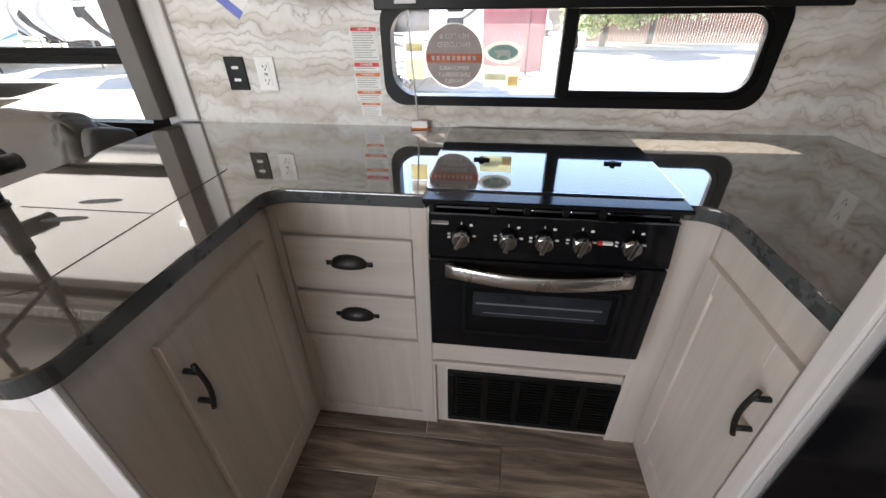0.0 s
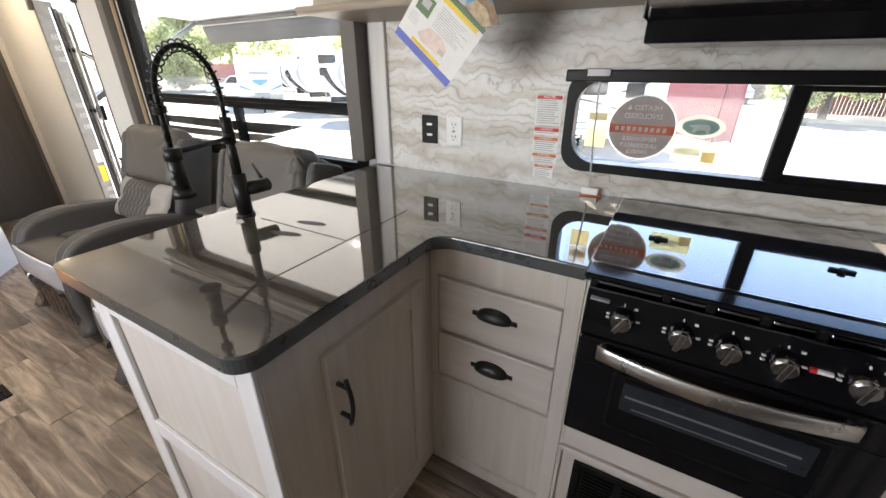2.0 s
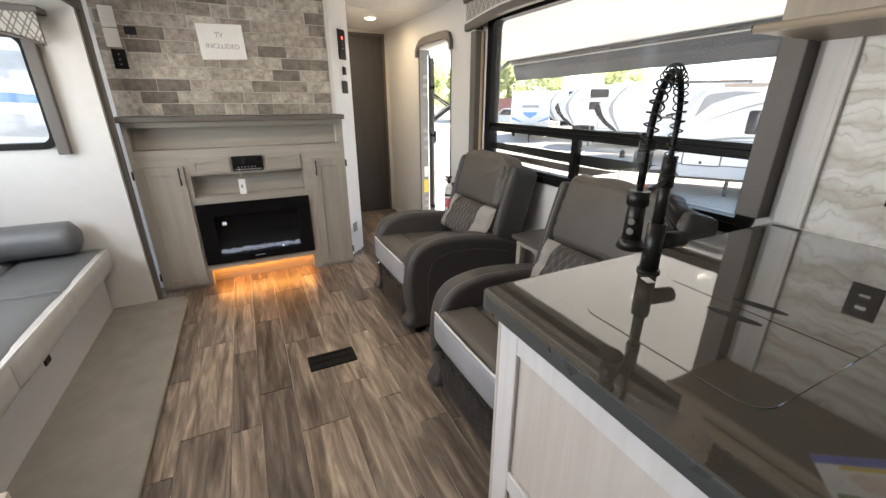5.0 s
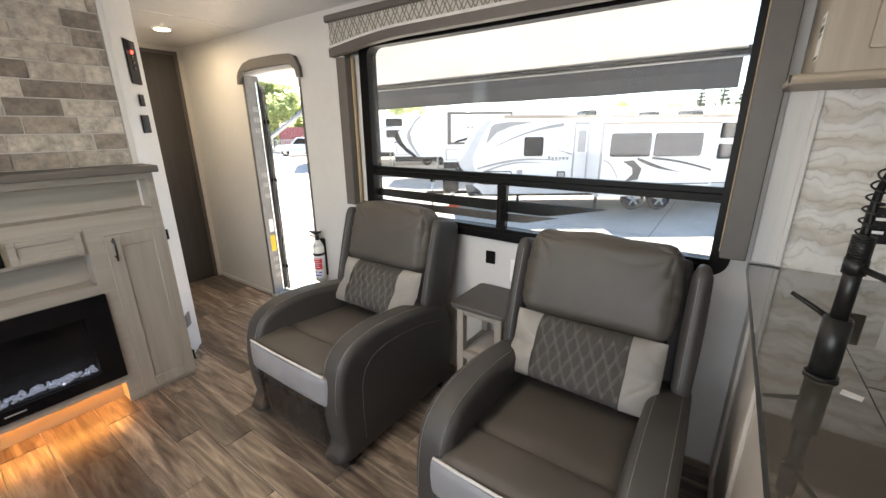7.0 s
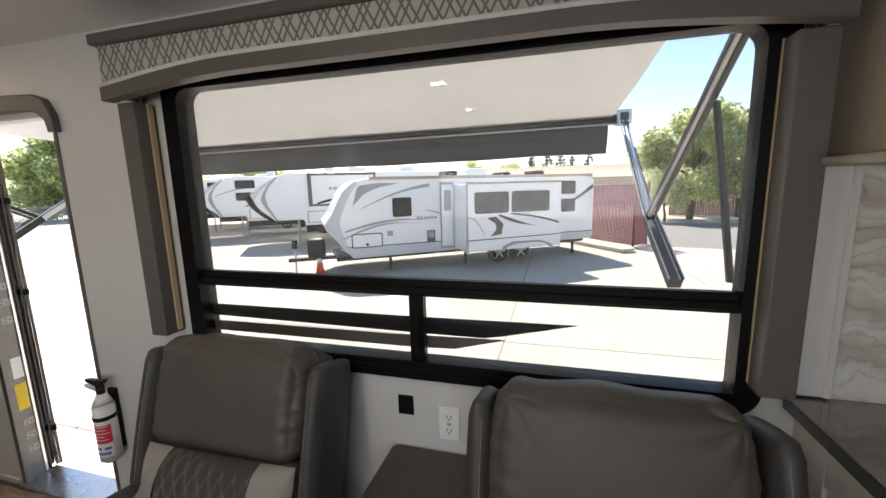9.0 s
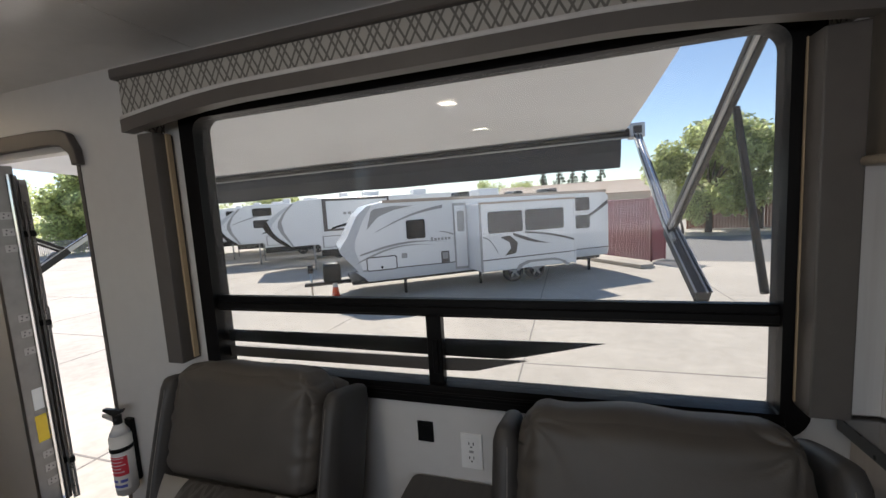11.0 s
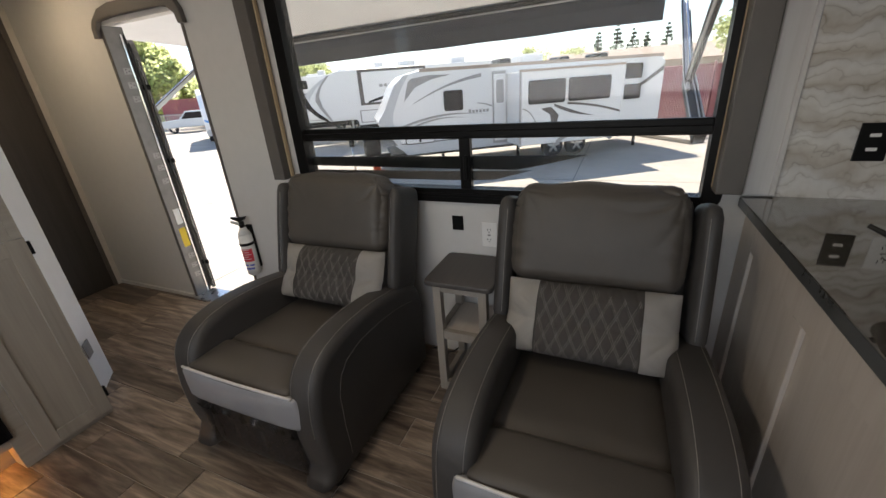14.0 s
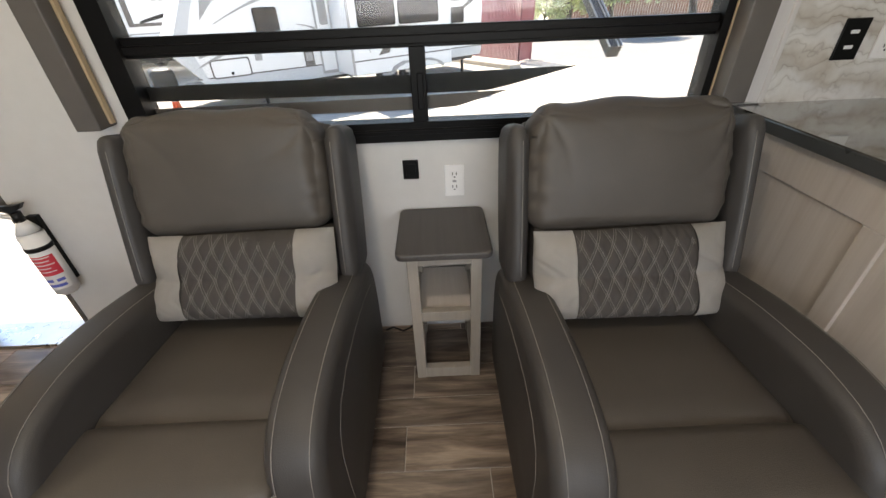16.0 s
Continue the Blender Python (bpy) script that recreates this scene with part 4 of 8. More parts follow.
def fridge_bay():
    pn = thing("fridge_side_panel", (0.9, 0.62, 0), "tall pale wood panel between the worktop and the fridge", "panel")
    box("panel", (0.580, 0.600, 0.0), (KX1, 0.638, CZ), M_PANELWHITE, pn, 0.002)
    box("edge_band", (0.570, 0.5985, 0.0), (0.5795, 0.6395, CZ), M_PANELWHITE, pn, 0.004, "rounded pale edge band")
    f = thing("fridge", (0.95, 0.25, 0), "tall black refrigerator with a flat glossy door", "fridge")
    box("body", (0.64, -0.10, 0.02), (KX1, 0.596, 1.75), M_BLACK, f, 0.004)
    d = box("door", (0.590, -0.09, 0.05), (0.638, 0.590, 1.16), M_BLACKGLOSS, f, 0.006)
    box("freezer_door", (0.590, -0.09, 1.175), (0.638, 0.590, 1.74), M_BLACKGLOSS, f, 0.006)
    box("foot", (0.66, -0.08, 0), (0.70, -0.04, 0.021), M_BLACK, f, 0)
    box("foot", (0.66, 0.54, 0), (0.70, 0.58, 0.021), M_BLACK, f, 0)
    top = thing("fridge_top_cabinet", (0.9, 0.25, 1.76), "pale wood cabinet above the refrigerator", "cabinet")
    box("body", (0.60, -0.10, 1.755), (KX1, 0.598, CZ), M_PANELWHITE, top, 0.003)
    tagged(box("wall_fridge_side", (0.58, -0.14, 0), (KX1, -0.102, CZ), M_PANELWHITE, None, 0.003), "pale wood wall beside the refrigerator", "wall", "", "structure")


peninsula()
drawer_unit()
range_base()
side_unit()
fridge_bay()

# ---- range ----


def oven_range():
    x0, x1 = -0.100, 0.492
    s = thing("gas_range", (0.2, 1.2, 0.455), "black built-in gas range with glass lid and steel knobs", "stove")
    box("oven_body", (x0 + 0.008, 1.005, 0.456), (x1 - 0.008, 1.55, 0.880), M_BLACK, s, 0.003)
    # control panel, leaning back a little
    prism("control_panel", [(0.968, 0.772), (1.01, 0.772), (1.01, 0.882), (0.985, 0.882)], 0, x0 + 0.004, x1 - 0.004, M_BLACKGLOSS, s, 0.004)
    d = box("oven_door", (x0 + 0.004, 0.966, 0.459), (x1 - 0.004, 1.004, 0.766), M_BLACKGLOSS, s, 0.006)
    box("window", (0.0, 0.9635, 0.525), (0.395, 0.967, 0.685), M_BLACKGLOSS, d, 0.001, "dark oven glass")
    ring("window_rim", rounded(-0.006, 0.401, 0.519, 0.691, 0.012), rounded(0.002, 0.393, 0.527, 0.683, 0.008), 1, 0.962, 0.967, M_BLACK, d)
    boxes("seam", [((x0 + 0.004, 0.9648, 0.692), (x1 - 0.004, 0.9665, 0.695))], M_BLACK, d, 0)
    # paler plate on the glass paints the bluish light inside the oven
    box("lit_interior", (0.022, 0.9632, 0.585), (0.378, 0.9636, 0.668), M_OVENIN, d, 0)
    box("rack", (0.03, 0.9630, 0.626), (0.36, 0.9640, 0.632), M_RACK, d, 0)
    box("rack", (0.05, 0.9630, 0.596), (0.345, 0.9640, 0.599), M_RACK, d, 0)
    # bowed steel bar
    pts = []
    n = 16
    bm = bmesh.new()
    rows = []
    for i in range(n + 1):
        k = i / n
        x = -0.050 + 0.458 * k
        y = 0.948 - 0.030 * math.sin(math.pi * k)
        hz = 0.021
        z = 0.741 - 0.004 * math.sin(math.pi * k)
        rows.append([bm.verts.new((x, y + dy, z + dz)) for dy, dz in ((0, -hz), (-0.0045, -hz * 0.75), (-0.0055, 0), (-0.0045, hz * 0.75), (0, hz), (0.006, 0))])
    for a, b in zip(rows, rows[1:]):
        for k in range(6):
            bm.faces.new((a[k], a[(k + 1) % 6], b[(k + 1) % 6], b[k]))
    bm.faces.new(rows[0])
    bm.faces.new(list(reversed(rows[-1])))
    add_box(bm, (-0.046, 0.946, 0.730), (-0.030, 0.968, 0.754), 0.002, 1)
    add_box(bm, (0.388, 0.946, 0.730), (0.404, 0.968, 0.754), 0.002, 1)
    bmesh.ops.recalc_face_normals(bm, faces=bm.faces)
    part("oven_handle", bm, M_STEEL, d, "bowed brushed steel handle", smooth=True)
    for x in (-0.013, 0.101, 0.186, 0.273, 0.386):
        y, z = 0.974, 0.832
        kn = cyl("knob", (x, y, z), (x, y - 0.026, z - 0.004), 0.0235, M_KNOB, s, r2=0.021, seg=24, label="brushed steel knob", bevel=0.002)
        box("grip", (x - 0.006, y - 0.036, z - 0.024), (x + 0.006, y - 0.024, z + 0.020), M_KNOB, kn, 0.002, m=Matrix.Translation((x, y, z)) @ Matrix.Rotation(radians(28 if x < 0 else 14), 4, "Y") @ Matrix.Translation((-x, -y, -z)))
        for lo, hi in (((-0.001, -0.001, 0.030), (0.001, 0.004, 0.035)), ((0.020, 0.000, 0.026), (0.027, 0.004, 0.030)), ((-0.034, -0.003, 0.002), (-0.027, 0.003, 0.004)), ((-0.034, -0.004, -0.007), (-0.027, 0.003, -0.005)), ((0.028, -0.003, -0.002), (0.036, 0.003, 0.0))):
            box("dial_mark", (x + lo[0], y + lo[1], z + lo[2]), (x + hi[0], y + hi[1], z + hi[2]), M_WHITEPL, s, 0)
    box("maker_mark", (0.312, 0.9675, 0.828), (0.322, 0.976, 0.836), M_RED, s, 0)
    box("maker_mark", (0.323, 0.9675, 0.829), (0.346, 0.976, 0.835), M_WHITEPL, s, 0)
    box("maker_mark", (-0.086, 0.970, 0.862), (-0.045, 0.984, 0.866), M_GREYPRINT, s, 0)
    # open slot behind the lid's front lip, with posts and glint bars in it
    box("burner_tray", (x0 + 0.006, 1.01, 0.874), (x1 - 0.006, 1.56, 0.892), M_BLACKGLOSS, s, 0.003)
    for x in (x0 + 0.006, 0.055, 0.135, 0.225, 0.31, x1 - 0.022):
        box("slot_post", (x, 0.988, 0.884), (x + 0.014, 1.006, 0.914), M_BLACK, s, 0.002)
    box("front_lip", (x0 - 0.006, 0.960, 0.919), (x1 + 0.006, 1.035, 0.931), M_BLACKGLOSS, s, 0.004)
    # bluish polished bars added to give the slot its blue reflections
    for xa, xb in ((x0 + 0.022, 0.053), (0.071, 0.133), (0.151, 0.223), (0.241, 0.308), (0.326, x1 - 0.024)):
        box("glint_bar", (xa, 0.990, 0.894), (xb, 1.004, 0.903), M_DARKCHROME, s, 0.003)
    box("front_bar", (x0 + 0.006, 0.978, 0.884), (x1 - 0.006, 0.992, 0.890), M_DARKCHROME, s, 0.002)
    lid = prism("glass_lid", rounded(x0 - 0.004, x1 + 0.004, 1.02, 1.555, 0.012), 2, 0.930, 0.936, M_DARKGLASS, s, 0.0015, 1, "black glass fold-down lid")
    ring("lid_rim", rounded(x0 - 0.006, x1 + 0.006, 1.018, 1.557, 0.014), rounded(x0 + 0.001, x1 - 0.001, 1.025, 1.55, 0.010), 2, 0.931, 0.9355, M_CHROME, lid)
    for x in (0.0, 0.36):
        box("lid_clip", (x, 1.225, 0.936), (x + 0.045, 1.235, 0.942), M_BLACK, lid, 0.001)
        cyl("clip_button", (x + 0.022, 1.226, 0.937), (x + 0.022, 1.226, 0.945), 0.007, M_BLACK, lid, seg=12)
    box("vent_strip", (x0, 1.545, 0.926), (x1, 1.572, 0.934), M_BLACK, s, 0.002)
    for x in (0.0, 0.10, 0.15, 0.20, 0.25, 0.37):
        box("vent_slot", (x, 1.553, 0.9335), (x + 0.026, 1.563, 0.9352), M_GREYPRINT, s, 0.001)
    return s


oven_range()

# ---- sink covers and faucet ----
for y0, y1, hole in ((0.540, 0.834, 0.79), (0.838, 1.142, 0.882)):
    s = thing("sink_cover", (-0.86, (y0 + y1) / 2, 0.925), "flush worktop-coloured sink cover board with an oval finger slot", "sink cover")
    far = y0 < 0.7
    prism("board", rounded(-1.035, -0.690, y0, y1, 0.04, 5, (1, 1, 0, 0) if far else (0, 0, 1, 1)), 2, 0.9252, 0.9266, M_COUNTER, s, 0.0005, 1)
    slot = [(-0.868 + 0.048 * math.cos(a) , hole + 0.013 * math.sin(a) + 0.010 * math.cos(a)) for a in [2 * math.pi * i / 20 for i in range(20)]]
    prism("finger_slot", slot, 2, 0.9262, 0.9270, M_BLACK, s)


def faucet():
    bx, by, z = -1.100, 0.835, 0.925
    hx, hy = -1.010, 0.630
    f = thing("kitchen_faucet", (bx, by, z), "tall matt black spring-neck pull-down kitchen faucet", "faucet")
    cyl("base_ring", (bx, by, z), (bx, by, z + 0.007), 0.0275, M_BLACKMETAL, f, seg=28, bevel=0.002)
    cyl("body", (bx, by, z + 0.008), (bx, by, z + 0.130), 0.0220, M_BLACKMETAL, f, seg=24, bevel=0.003)
    cyl("riser", (bx, by, z + 0.130), (bx, by, z + 0.243), 0.0135, M_BLACKMETAL, f, seg=20)
    cyl("thread", (bx, by, z + 0.245), (bx, by, z + 0.290), 0.0145, M_BLACKMETAL, f, seg=20)
    for k in range(9):
        cyl("thread_ring", (bx, by, z + 0.247 + k * 0.005), (bx, by, z + 0.2496 + k * 0.005), 0.0165, M_BLACKMETAL, f, seg=20)
    hub = cyl("valve_hub", (bx + 0.002, by + 0.012, z + 0.080), (bx + 0.016, by + 0.088, z + 0.081), 0.021, M_BLACKMETAL, f, seg=20, bevel=0.003)
    tube("lever", [(bx + 0.010, by + 0.072, z + 0.094), (bx - 0.024, by + 0.084, z + 0.113), (bx - 0.061, by + 0.097, z + 0.132)], lambda k: 0.0065 - 0.002 * k, M_BLACKMETAL, hub)
    # hose arc and its spring
    top, r = z + 0.352, math.hypot(hx - bx, hy - by) / 2
    ux, uy = (hx - bx) / (2 * r), (hy - by) / (2 * r)
    path = [Vector((bx, by, z + 0.285 + 0.067 * i / 6)) for i in range(7)]
    for i in range(1, 25):
        a = math.pi * i / 24
        path.append(Vector((bx + ux * r * (1 - math.cos(a)), by + uy * r * (1 - math.cos(a)), top + r * math.sin(a))))
    for i in range(1, 11):
        path.append(Vector((hx, hy, top - 0.105 * i / 10)))
    tube("hose", path, 0.0065, M_BLACK, f, 10)
    coil = []
    turns = 21
    length = [0.0]
    for a, b in zip(path, path[1:]):
        length.append(length[-1] + (b - a).length)
    total = length[-1] - 0.092
    steps = turns * 12
    j = 0
    for i in range(steps + 1):
        d = total * i / steps
        while j < len(length) - 2 and length[j + 1] < d:
            j += 1
        k = (d - length[j]) / max(1e-9, length[j + 1] - length[j])
        p = path[j].lerp(path[j + 1], k)
        t = (path[j + 1] - path[j]).normalized()
        side = Vector((-uy, ux, 0))
        up = side.cross(t).normalized()
        ang = 2 * math.pi * turns * i / steps
        coil.append(p + (side * math.cos(ang) + up * math.sin(ang)) * 0.0138)
    for k in range(4):
        coil += [Vector((hx + 0.0145 * math.cos(a), hy + 0.0145 * math.sin(a), top - 0.014 - 0.0042 * (k + a / 6.2832))) for a in [6.2832 * q / 12 for q in range(12)]]
    tube("spring", coil, 0.0018, M_BLACKMETAL, f, 6)
    arm_z = z + 0.233
    cyl("arm_collar", (bx, by, arm_z - 0.014), (bx, by, arm_z + 0.014), 0.0175, M_BLACKMETAL, f, seg=20)
    tube("support_arm", [(bx, by, arm_z), (hx - ux * 0.02, hy - uy * 0.02, arm_z)], 0.006, M_BLACKMETAL, f)
    h = cyl("spray_head", (hx, hy, z + 0.146), (hx, hy, z + 0.240), 0.0185, M_BLACKMETAL, f, r2=0.016, seg=24, bevel=0.002)
    cyl("spray_skirt", (hx, hy, z + 0.128), (hx, hy, z + 0.150), 0.0285, M_BLACKMETAL, h, r2=0.020, seg=24, bevel=0.002)
    cyl("head_clip", (hx, hy, z + 0.218), (hx, hy, z + 0.246), 0.0205, M_BLACKMETAL, h, seg=20)
    for zz in (0.168, 0.188):
        cyl("spray_button", (hx + 0.007, hy - 0.0145, z + zz), (hx + 0.0085, hy - 0.0200, z + zz), 0.0068, M_TRIM, h, seg=14)
    tube("hose_tail", [(hx, hy, z + 0.26), (hx, hy, z + 0.30)], 0.0075, M_BLACK, h)
    return f


faucet()
tag = thing("faucet_care_tag", (-1.06, 0.80, 0.925), "small white and red paper tag beside the faucet", "tag")
box("paper", (-1.078, 0.775, 0.9255), (-1.048, 0.795, 0.9262), M_PAPER, tag, 0, m=Matrix.Translation((-1.06, 0.785, 0)) @ Matrix.Rotation(radians(-20), 4, "Z") @ Matrix.Translation((1.06, -0.785, 0)))

# ---- upper cabinets, hood, pucks ----


def upper_cabinets():
    c = thing("upper_cabinet", (-0.66, 1.45, 1.51), "tan wood upper kitchen cabinet with smoked glass doors", "cabinet")
    x0, x1, yf = -1.178, -0.115, 1.292
    box("body", (x0, yf, 1.530), (x1, WY0 - 0.001, CZ - 0.001), M_TANZ, c, 0.003)
    box("light_rail", (x0 - 0.045, yf - 0.030, 1.508), (x1, WY0 - 0.001, 1.529), M_TAN, c, 0.008)
    cyl("rail_nose", (x0 - 0.045, yf - 0.028, 1.519), (x1, yf - 0.028, 1.519), 0.012, M_TAN, c, seg=16)
    cyl("rail_end_cap", (x0 - 0.049, yf - 0.028, 1.519), (x0 - 0.045, yf - 0.028, 1.519), 0.0105, M_BLACK, c, seg=16)
    for a, b, side in ((-1.090, -0.690, -0.725), (-0.680, -0.130, -0.640)):
        d = ring("door", rounded(a, b, 1.580, 2.05, 0.004, 2), rounded(a + 0.058, b - 0.058, 1.638, 1.992, 0.003, 2), 1, yf - 0.018, yf - 0.0005, M_TANZ, c)
        box("glass", (a + 0.055, yf - 0.012, 1.635), (b - 0.055, yf - 0.007, 1.995), M_DARKGLASS, d, 0, "smoked glass insert")
        bar_pull("handle", 1, yf - 0.018, -1, side, 1.600, 1.730, d)


M_POLISHED = plain("polished_steel", (0.60, 0.59, 0.57), 0.14, metal=1.0, vary=0.03, bump=0)


def range_hood():
    h = thing("microwave_hood", (0.2, 1.4, 1.39), "black microwave hood with a chrome edge over the range", "microwave")
    box("body", (-0.108, 1.236, 1.4765), (0.60, WY0 - 0.001, 1.80), M_BLACKGLOSS, h, 0.004)
    box("lower_body", (-0.108, 1.292, 1.392), (0.60, WY0 - 0.001, 1.4755), M_BLACKGLOSS, h, 0.004)
    prism("slanted_lower_panel", [(1.204, 1.4755), (1.2915, 1.440), (1.2915, 1.4755)], 0, -0.106, 0.598, M_POLISHED, h, label="polished slanted panel under the door")
    box("side_cap", (-0.1105, 1.200, 1.438), (-0.1065, 1.290, 1.480), M_CHROME, h, 0.001)
    box("front_glass", (-0.100, 1.205, 1.484), (0.45, 1.2355, 1.79), M_DARKGLASS, h, 0.004)
    box("chrome_edge", (-0.108, 1.199, 1.476), (0.60, 1.2355, 1.483), M_CHROME, h, 0.002)
    u = thing("hood_cabinet", (0.5, 1.45, 1.80), "tan wood cabinet above the microwave hood", "cabinet")
    box("body", (-0.113, 1.315, 1.802), (KX1 - 0.002, WY0 - 0.001, CZ - 0.001), M_TANZ, u, 0.003)
    s = thing("corner_upper_cabinet", (0.9, 1.4, 1.51), "tan wood corner upper cabinet beside the hood", "cabinet")
    box("body", (0.603, 1.315, 1.560), (KX1 - 0.002, WY0 - 0.001, 1.800), M_TANZ, s, 0.003)


upper_cabinets()
range_hood()
# third puck, at (0.2, -0.2), is an added one that stays out of view
for px, py in ((-2.45, 0.55), (-2.45, -0.35), (0.2, -0.2), (-4.67, 1.22)):
    pk = thing("ceiling_puck_lamp", (px, py, CZ), "round recessed ceiling lamp with a warm lens", "ceiling lamp", "ceiling pucks")
    bm = bmesh.new()
    add_cyl(bm, (px, py, CZ - 0.010), (px, py, CZ - 0.0005), 0.058, 0.062, 28)
    part("bezel", bm, M_WHITEPL, pk)
    cyl("lens", (px, py, CZ - 0.013), (px, py, CZ - 0.0095), 0.045, M_PUCK, pk, seg=24, label="glowing warm lens")

# ---- fireplace cabinet and brick panel ----


def media_cabinet():
    xf, xb = -3.75, -3.862
    y0, y1 = -0.742, 0.664
    c = thing("fireplace_cabinet", (-3.8, -0.04, 0), "grey-stained wood media cabinet round an electric fireplace", "cabinet")
    xs = xf - 0.001
    b = []
    b += [((xb, y0, 0), (xs, y0 + 0.03, 1.205)), ((xb, y1 - 0.035, 0), (xs, y1, 1.205))]
    b += [((xb, y0 + 0.03, 1.168), (xs, y1 - 0.035, 1.205)), ((xb, y0 + 0.03, 0.965), (xs, y1 - 0.035, 1.022))]
    b += [((xb, y0 + 0.03, 0.0), (xs, -0.42, 0.965)), ((xb, 0.333, 0.0), (xs, y1 - 0.035, 0.965))]
    b += [((xb, -0.42, 0.838), (xs, 0.333, 0.965)), ((xb, -0.42, 0.632), (xs, 0.333, 0.683)), ((xb, -0.42, 0.122), (xs, 0.333, 0.172))]
    b += [((xb, y0 + 0.03, 1.022), (xb + 0.004, y1 - 0.035, 1.168)), ((xb, -0.42, 0.683), (xb + 0.004, 0.333, 0.838)), ((xb, -0.42, 0.0), (xb + 0.02, 0.333, 0.122))]
    for lo, hi in b:
        box("carcass_panel", lo, hi, M_GREYCABY, c, 0.0015)
    box("mantel_top", (xb, y0 - 0.02, 1.206), (-3.668, y1 + 0.004, 1.240), M_TRIM, c, 0.005, "dark grey mantel board")
    for u0, u1, hy in ((-0.735, -0.452, -0.478), (0.398, 0.660, 0.424)):
        d = shaker("door", 0, xf, 1, u0, u1, 0.03, 0.915, M_GREYCAB, c, rail=0.06)
        bar_pull("handle", 0, xf + 0.018, 1, hy, 0.790, 0.905, d, r=0.005)
        for zz in (0.10, 0.84):
            box("hinge", (xf + 0.002, (u0 - 0.012 if u0 < 0 else u1), zz), (xf + 0.016, (u0 if u0 < 0 else u1 + 0.012), zz + 0.055), M_BLACK, d, 0.001)
    for u0, u1 in ((-0.405, -0.165), (0.075, 0.318)):
        shaker("false_front", 0, xf, 1, u0, u1, 0.852, 0.955, M_GREYCABY, c, rail=0.026, thick=0.014)
    st = thing("stereo", (xf, -0.046, 0.855), "black car-style stereo set into the cabinet", "stereo")
    box("face", (xf - 0.03, -0.150, 0.856), (xf + 0.016, 0.056, 0.962), M_BLACK, st, 0.004)
    box("display", (xf + 0.0155, -0.135, 0.905), (xf + 0.0175, 0.04, 0.952), M_DARKGLASS, st, 0.001)
    for k in range(6):
        cyl("button", (xf + 0.015, -0.112 + k * 0.022, 0.886), (xf + 0.019, -0.112 + k * 0.022, 0.886), 0.0055, M_STEEL, st, seg=12)
    box("slot", (xf + 0.0155, -0.135, 0.866), (xf + 0.0172, 0.04, 0.871), M_GREYPRINT, st, 0)
    tg = thing("stereo_hang_tag", (xf + 0.02, -0.10, 0.70), "white paper tag hanging from the stereo", "tag")
    box("card", (xf + 0.020, -0.130, 0.690), (xf + 0.0215, -0.085, 0.800), M_PAPER, tg, 0)
    tube("string", [(xf + 0.0205, -0.108, 0.797), (xf + 0.019, -0.107, 0.835), (xf + 0.017, -0.107, 0.875)], 0.001, M_PAPER, tg, 5)
    box("print", (xf + 0.0214, -0.117, 0.735), (xf + 0.0219, -0.103, 0.760), M_GREYPRINT, tg, 0)
    fp = thing("electric_fireplace", (xf, -0.045, 0.17), "black glass electric fireplace with a crystal ember bed", "fireplace")
    ring("surround", rounded(-0.437, 0.347, 0.168, 0.634, 0.004, 2), rounded(-0.335, 0.252, 0.228, 0.540, 0.004, 2), 0, xf - 0.004, xf + 0.014, M_BLACKGLOSS, fp)
    boxes("firebox", [((xf - 0.09, -0.335, 0.228), (xf - 0.086, 0.252, 0.540)), ((xf - 0.086, -0.335, 0.224), (xf - 0.004, 0.252, 0.232)), ((xf - 0.086, -0.337, 0.228), (xf - 0.004, -0.333, 0.540)), ((xf - 0.086, 0.250, 0.228), (xf - 0.004, 0.254, 0.540)), ((xf - 0.086, -0.335, 0.536), (xf - 0.004, 0.252, 0.542))], M_FIREBOX, fp, 0)
    g = box("glass_front", (xf - 0.004, -0.336, 0.227), (xf - 0.001, 0.253, 0.541), M_FIREGLASS, fp, 0, "dark tinted glass")
    g.visible_shadow = False
    bm = bmesh.new()
    rnd = random.Random(5)
    for k in range(170):
        s = 0.006 + 0.008 * rnd.random()
        m = Matrix.Translation((xf - 0.012 - 0.06 * rnd.random(), -0.325 + 0.57 * rnd.random(), 0.238 + 0.014 * rnd.random())) @ Euler((rnd.random() * 6, rnd.random() * 6, 0)).to_matrix().to_4x4()
        bmesh.ops.create_icosphere(bm, subdivisions=1, radius=s, matrix=m)
    part("ember_crystals", bm, M_CRYSTAL, fp, "pale clear crystals")
    words("heat_display", "30", 0.034, (xf + 0.0005, -0.275, 0.475), (90, 0, 90), M_DISPLAY, fp)
    box("maker_mark", (xf + 0.0138, -0.10, 0.196), (xf + 0.0146, -0.03, 0.203), M_GREYPRINT, fp, 0)
    gl = thing("hearth_light_strip", (xf - 0.06, -0.045, 0.12), "amber light strip under the fireplace", "light strip")
    box("strip", (xf - 0.085, -0.41, 0.1135), (xf - 0.06, 0.323, 0.1205), M_AMBER, gl, 0)
    return c


M_FIREGLASS = pane("tinted_fire_glass", (0.34, 0.34, 0.35))
M_FIREBOX = plain("charcoal_firebox", (0.06, 0.06, 0.062), 0.5, vary=0.2, scale=14)
M_CRYSTAL = glow("lit_crystal", (0.72, 0.80, 0.95), 0.3)
M_DISPLAY = glow("pale_display", (0.75, 0.85, 1.0), 0.22)
M_AMBER = glow("amber_strip", (1.0, 0.40, 0.07), 5.0)
media_cabinet()

